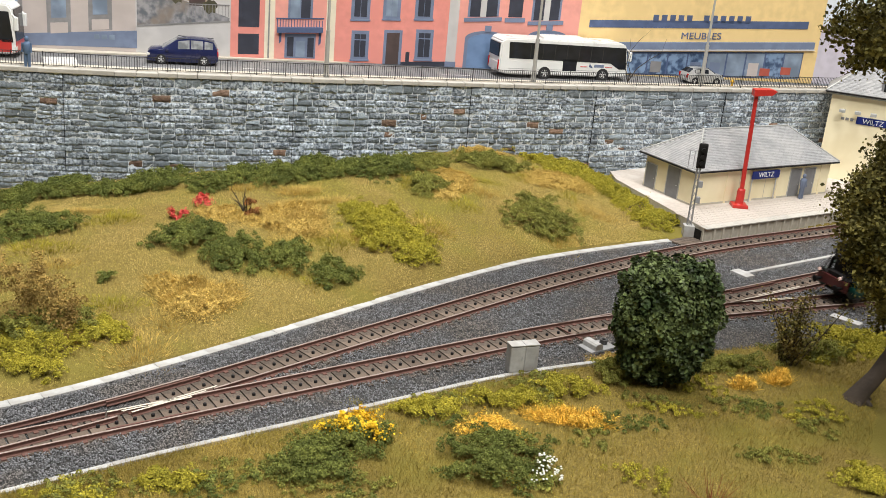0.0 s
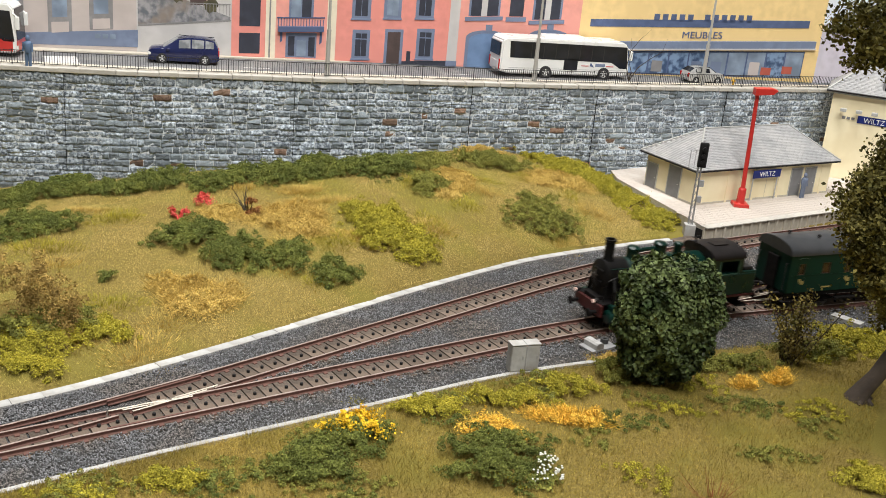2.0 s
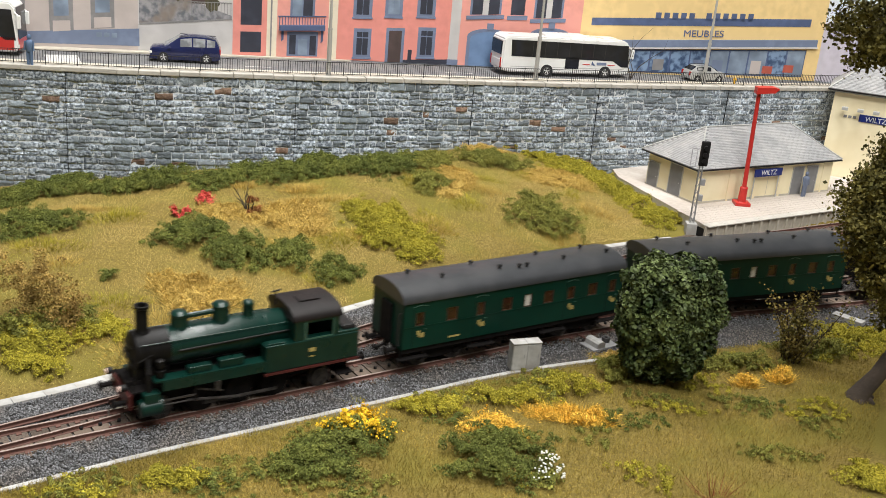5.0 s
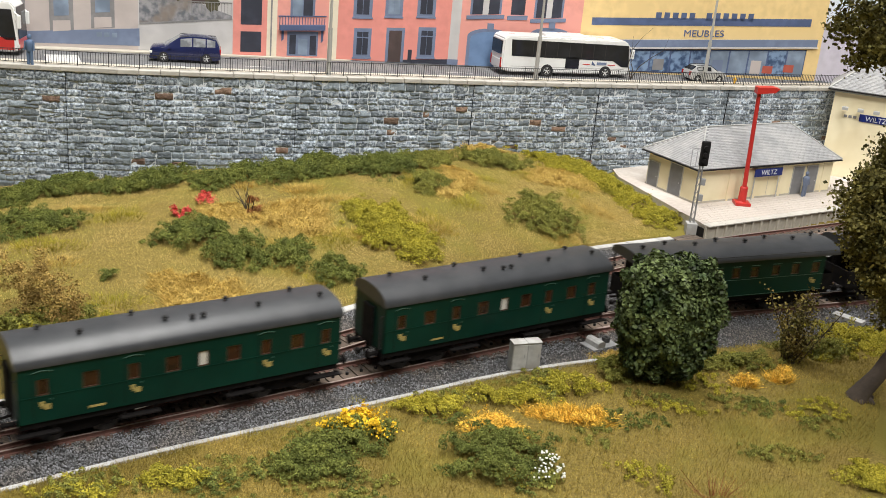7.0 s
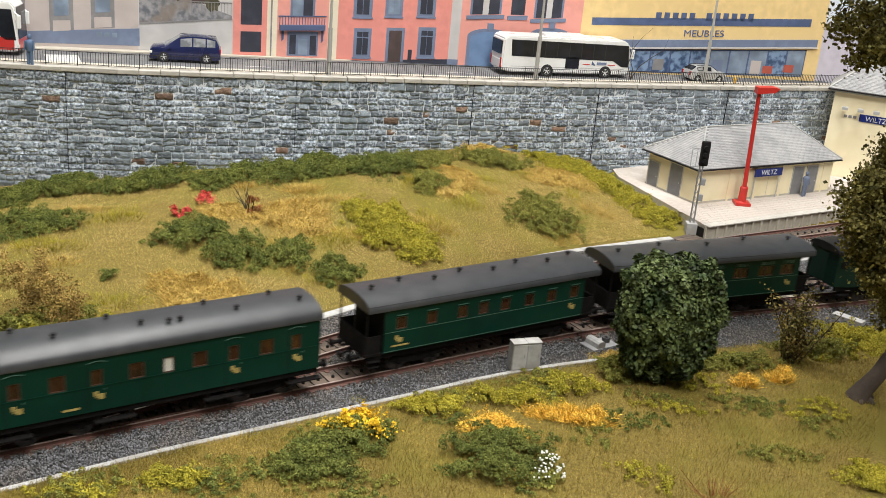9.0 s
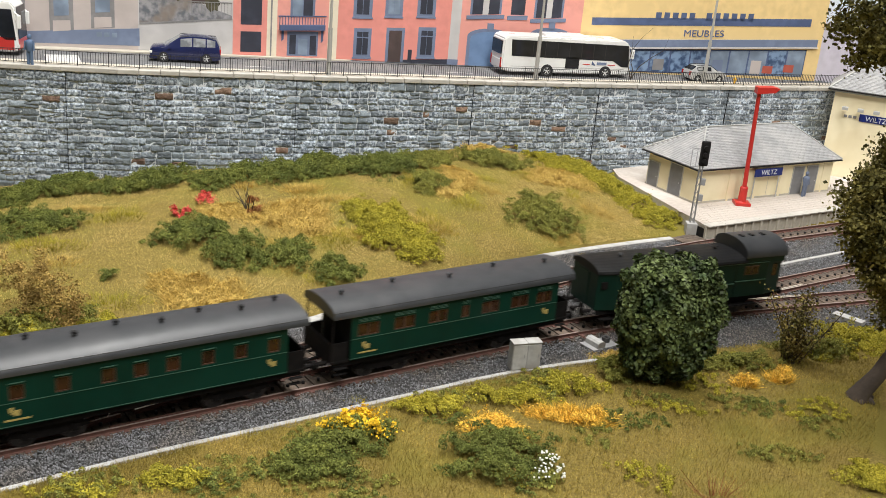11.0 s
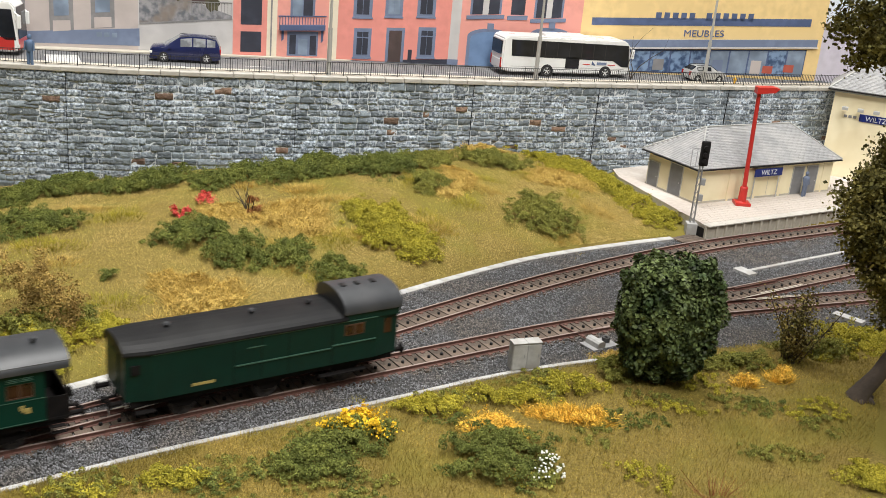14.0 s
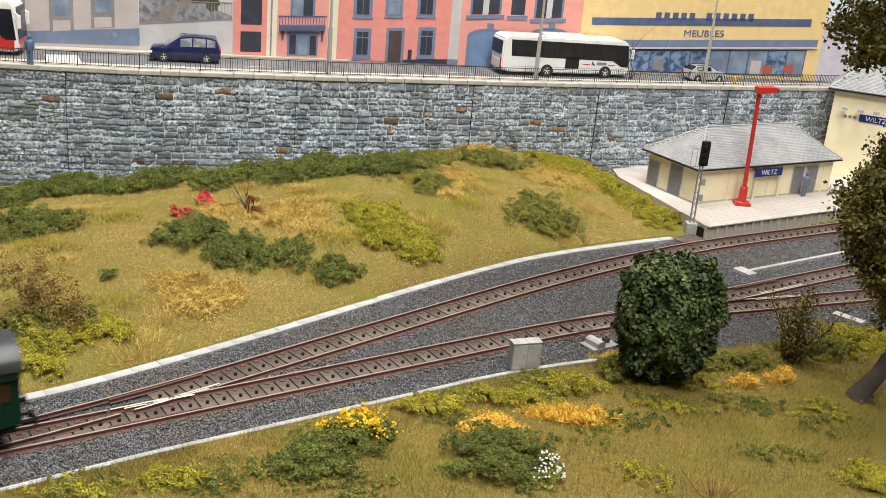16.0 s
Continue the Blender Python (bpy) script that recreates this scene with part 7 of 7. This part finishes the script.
def locomotive(middle):
    """Its places are counted from the chimney, then moved to its middle."""
    v = vehicle("steam_locomotive", "green tank locomotive with black smokebox and red buffer beam", "locomotive", middle, 3.4)
    D = -middle
    X = Matrix.Translation((D * S, 0, 0))

    def add(nm, bm, material, label="", smooth=False, parent=v):
        bmesh.ops.translate(bm, verts=bm.verts, vec=(D, 0, 0))
        return part(nm, bm, material, parent, label, smooth)

    zc = 3.25
    bo = add("boiler", lathe(bmesh.new(), [(0.88, 1.05), (0.90, 1.1), (0.90, 6.95), (0.88, 7.0)], 28, "X", Matrix.Translation((0, 0, zc))), M_LOCO, "satin green boiler", True)
    for x in (1.45, 2.9, 4.4, 5.8):
        add("boiler_band", lathe(bmesh.new(), [(0.905, x), (0.925, x), (0.925, x + 0.09), (0.905, x + 0.09)], 28, "X", Matrix.Translation((0, 0, zc))), M_LOCO, "", True, bo)
    sb = add("smokebox", lathe(bmesh.new(), [(0.55, -0.60), (0.80, -0.55), (0.91, -0.45), (0.93, 1.08), (0.9, 1.1)], 28, "X", Matrix.Translation((0, 0, zc))), M_SMOKE, "matt black smokebox", True)
    bm = lathe(bmesh.new(), [(0.05, -0.76), (0.12, -0.72), (0.52, -0.63), (0.66, -0.56)], 22, "X", Matrix.Translation((0, 0, zc)))
    add("smokebox_door", bm, M_SMOKE, "", True, sb)
    add("door_dart", tube(rod((-0.78, -0.3, zc), (-0.78, 0.3, zc), 0.03, None, 6), (-0.78, 0, zc - 0.3), (-0.78, 0, zc + 0.3), 0.03, None, 6), M_STEEL, "", False, sb)
    for z in (zc - 0.35, zc + 0.35):
        add("door_hinge", blk(-0.70, -0.62, -0.62, 0.35, z - 0.04, z + 0.04, 0.01), M_SMOKE, "", False, sb)
    for o in (-1, 1):
        add("steam_chest_pipe", tube(rod((0.0, o * 0.85, zc - 0.1), (-0.1, o * 1.25, zc - 0.75), 0.13, None, 10), (-0.1, o * 1.25, zc - 0.75), (-0.15, o * 1.38, 1.7), 0.13, None, 10), M_SMOKE)
        add("air_compressor", lathe(bmesh.new(), [(0.2, 2.28), (0.22, 2.34), (0.22, 2.62), (0.12, 2.66), (0.12, 2.76), (0.2, 2.8), (0.2, 3.1), (0.1, 3.16)], 12, "Z", Matrix.Translation((0.45, o * 1.17, 0))), M_SMOKE, "", True)
        add("front_hand_rail", tube(rod((-0.85, o * 1.2, 1.75), (-0.5, o * 0.98, zc - 0.2), 0.03, None, 6), (-0.5, o * 0.98, zc - 0.2), (0.2, o * 0.98, zc + 0.1), 0.03, None, 6), M_SMOKE)
    bm = lathe(bmesh.new(), [(0.42, 4.0), (0.34, 4.18), (0.29, 4.3), (0.30, 5.25), (0.36, 5.30), (0.36, 5.42), (0.24, 5.42), (0.22, 5.2)], 18)
    add("chimney", bm, M_SMOKE, "tall tapered black chimney", True)
    for x, r, h, nm in ((1.75, 0.40, 4.85, "sand_dome"), (3.75, 0.40, 4.98, "steam_dome"), (5.15, 0.27, 4.85, "safety_valve")):
        bm = lathe(bmesh.new(), [(r * 1.3, 3.9), (r * 1.05, 4.12), (r, 4.25), (r, h - 0.2), (r * 1.07, h - 0.18), (r * 1.07, h - 0.1), (r * 0.8, h), (r * 0.3, h + 0.04)], 18, "Z", Matrix.Translation((x, 0, 0)))
        add(nm, bm, M_LOCO, "", True)
    add("steam_pipe", rod((2.1, 0, 4.55), (3.4, 0, 4.6), 0.13, None, 10), M_LOCO)
    for y in (-0.55, 0.62):
        add("feed_pipe", rod((1.4, y * 1.72, zc + 0.05), (6.9, y * 1.72, zc + 0.15), 0.05, None, 8), M_BLACK)
        add("boiler_hand_rail", rod((-0.3, y * 1.58, zc + 0.55), (6.8, y * 1.58, zc + 0.55), 0.03, None, 6), M_LOCO)
    # cab with open side windows
    cab = bmesh.new()
    w = 1.50
    for o in (-1, 1):
        a, b = min(o * w, o * (w - 0.07)), max(o * w, o * (w - 0.07))
        box(cab, 6.95, 9.35, a, b, 1.6, 3.02)
        box(cab, 6.95, 7.55, a, b, 3.02, 3.86)
        box(cab, 8.98, 9.35, a, b, 3.02, 3.86)
        box(cab, 6.95, 9.35, a, b, 3.86, 4.08)
    box(cab, 6.95, 7.02, -w + 0.07, w - 0.07, 1.6, 4.2)
    box(cab, 9.28, 9.35, -w + 0.07, w - 0.07, 1.6, 4.2)
    c = add("cab", cut_out(cab), M_LOCO, "green cab with open side windows")
    for o in (-1, 1):
        fr = bmesh.new()
        a, b = min(o * (w + 0.03), o * (w - 0.02)), max(o * (w + 0.03), o * (w - 0.02))
        box(fr, 7.45, 7.55, a, b, 3.0, 3.9)
        box(fr, 8.98, 9.05, a, b, 3.0, 3.9)
        box(fr, 7.55, 8.98, a, b, 2.98, 3.05)
        add("window_frame", fr, M_TRIM, "", False, c)
    bm = prism(bmesh.new(), roof_outline(w + 0.04, 4.05, 4.62, 0.05), 6.85, 9.5, "YZ")
    rf = add("cab_roof", bm, M_CABROOF, "brownish black arched cab roof", True)
    add("roof_hatch", blk(7.6, 8.7, -0.55, 0.15, 4.56, 4.67, 0.03), M_CABROOF, "", False, rf)
    add("whistle", tube(rod((6.7, 0.25, 4.3), (6.7, 0.25, 5.05), 0.05), (6.45, 0.25, 5.0), (6.95, 0.25, 5.06), 0.04), M_BLACK)
    add("bunker", blk(9.37, 10.5, -w, w, 1.55, 3.10, 0.05), M_LOCO)
    add("coal", blk(9.62, 10.4, -w + 0.15, w - 0.15, 2.9, 3.32, 0.12), M_BLACK)
    for o in (-1, 1):
        a, b = min(o * 0.92, o * 1.56), max(o * 0.92, o * 1.56)
        tk = add("side_tank", blk(5.45, 10.45, a, b, 1.60, 2.98, 0.05), M_LOCO, "green side water tank")
        add("filler_lid", blk(5.6, 6.5, a + 0.1, b - 0.1, 2.97, 3.06, 0.03), M_LOCO, "", False, tk)
        yy = (min(o * 1.555, o * 1.575), max(o * 1.555, o * 1.575))
        add("number_plate", blk(7.7, 8.05, *yy, 2.34, 2.54), M_YELLOW, "brass plate", False, tk)
        add("plate_bar", blk(7.76, 7.98, *yy, 2.06, 2.13), M_YELLOW, "", False, tk)
        add("tank_sill", blk(5.4, 10.5, min(o * 1.5, o * 1.6), max(o * 1.5, o * 1.6), 1.46, 1.58), M_RED, "dark red lower edge")
        add("running_plate", blk(0.1, 5.45, min(o * 0.9, o * 1.56), max(o * 0.9, o * 1.56), 2.18, 2.26), M_LOCO)
        add("valance", blk(0.45, 5.45, min(o * 1.5, o * 1.57), max(o * 1.5, o * 1.57), 1.72, 2.2), M_LOCO)
        add("tool_box", blk(1.7, 2.8, min(o * 1.0, o * 1.42), max(o * 1.0, o * 1.42), 2.26, 2.58, 0.04), M_LOCO)
        add("air_pump", blk(3.2, 4.4, min(o * 1.0, o * 1.42), max(o * 1.0, o * 1.42), 2.26, 2.66, 0.04), M_LOCO)
        add("step_iron", blk(2.9, 3.15, min(o * 1.45, o * 1.62), max(o * 1.45, o * 1.62), 1.3, 1.75), M_STEEL)
        bm = lathe(bmesh.new(), [(0.36, -0.62), (0.42, -0.57), (0.42, 0.38), (0.36, 0.42)], 18, "X", Matrix.Translation((0, o * 1.42, 1.0)))
        box(bm, -0.45, 0.25, o * 1.42 - 0.3, o * 1.42 + 0.3, 1.2, 1.75, 0.04)
        add("cylinder", bm, M_LOCO, "green steam cylinder", True)
        add("piston_rod", rod((0.3, o * 1.42, 0.95), (1.6, o * 1.42, 0.95), 0.045, None, 8), M_STEEL)
        add("slide_bar", blk(0.5, 2.0, o * 1.42 - 0.05, o * 1.42 + 0.05, 1.15, 1.22), M_STEEL)
        add("connecting_rod", rod((1.6, o * 1.36, 0.95), (4.35, o * 1.30, 0.55), 0.075, None, 8), M_STEEL)
        add("coupling_rod", blk(2.5, 6.2, o * 1.18 - 0.04, o * 1.18 + 0.04, 0.45, 0.6, 0.02), M_STEEL)
        add("valve_gear", rod((2.0, o * 1.34, 1.45), (3.4, o * 1.3, 1.05), 0.05, None, 6), M_STEEL)
        add("hanger", blk(1.95, 2.1, o * 1.38 - 0.05, o * 1.38 + 0.05, 0.9, 1.72), M_UNDER)
        bm = lathe(bmesh.new(), [(0.14, -0.25), (0.17, -0.2), (0.17, 0.0), (0.10, 0.05)], 12, "X", Matrix.Translation((-1.1, o * 0.98, 1.95)))
        lp = add("head_lamp", bm, M_BLACK)
        add("lamp_lens", lathe(bmesh.new(), [(0.12, -0.30), (0.12, -0.25)], 12, "X", Matrix.Translation((-1.1, o * 0.98, 1.95))), M_LAMP, "glowing warm lamp lens", False, lp)
    add("frame", blk(-0.95, 10.4, -0.62, 0.62, 0.75, 2.0), M_UNDER)
    add("buffer_beam", blk(-1.06, -0.92, -1.42, 1.42, 1.0, 1.72, 0.02), M_RED, "dark red front buffer beam")
    add("footplate", blk(-0.95, 0.1, -1.3, 1.3, 1.70, 1.78), M_UNDER)
    add("saddle", blk(-0.5, 1.0, -0.6, 0.6, 1.9, 2.6), M_SMOKE)
    add("ash_pan", blk(5.2, 7.2, -0.6, 0.6, 0.5, 1.6), M_UNDER)
    for x in (-1.04, 10.45):
        o = -1 if x < 0 else 1
        for y in (-1.0, 1.0):
            bm = rod((x, y, 1.25), (x + 0.55 * o, y, 1.25), 0.11)
            lathe(bm, [(0.24, x + 0.55 * o), (0.26, x + 0.60 * o), (0.20, x + 0.66 * o)], 14, "X", Matrix.Translation((0, y, 1.25)))
            add("buffer", bm, M_UNDER)
    add("coupling", blk(10.4, 11.3, -0.12, 0.12, 0.9, 1.1), M_UNDER)
    add("rear_step", blk(9.4, 10.3, -1.5, 1.5, 0.7, 0.76), M_UNDER)
    for x in (2.5, 4.35, 6.2):
        wheelset(v, x + D, 0.70, 11, M_UNDER)
    wheelset(v, 0.55 + D, 0.5, 8)
    wheelset(v, 8.7 + D, 0.5, 8)
    return v


locomotive(4.4)
compartment_coach(20.6, [0.068, 0.20, 0.323, 0.44, 0.535, 0.632, 0.74, 0.847, 0.948])
compartment_coach(38.3, [0.066, 0.18, 0.29, 0.405, 0.50, 0.598, 0.705, 0.815, 0.916])
platform_coach(56.2, False)
platform_coach(72.95, True)
luggage_van(90.0)


# ---- what moves ----
def motions():
    times = [i * 0.5 for i in range(33)]
    fast = [i / 15 for i in range(241)]

    def run(t):
        return float(np.interp(t, RUN_T, RUN_S))

    def smooth_run(t):
        return sum(run(t + d) for d in (-0.4, -0.2, 0, 0.2, 0.4)) / 5 if 0.4 <= t <= 15.6 else run(t)

    for v, middle, half, wheels in TRAIN:
        rows = []
        for t in times:
            s = smooth_run(t) + middle
            a, b = on_path(s - half), on_path(s + half)
            d = b - a
            rows.append((t, Matrix.Translation((a + b) / 2 * S) @ Matrix.Rotation(math.atan2(d.y, d.x), 4, "Z")))
        walk(v, rows)
        for ob, x, r in wheels:
            walk(ob, [(t, pose(x * S, 0, r * S) @ Matrix.Rotation((smooth_run(t) - RUN_S[0]) / r, 4, "Y")) for t in fast])


motions()
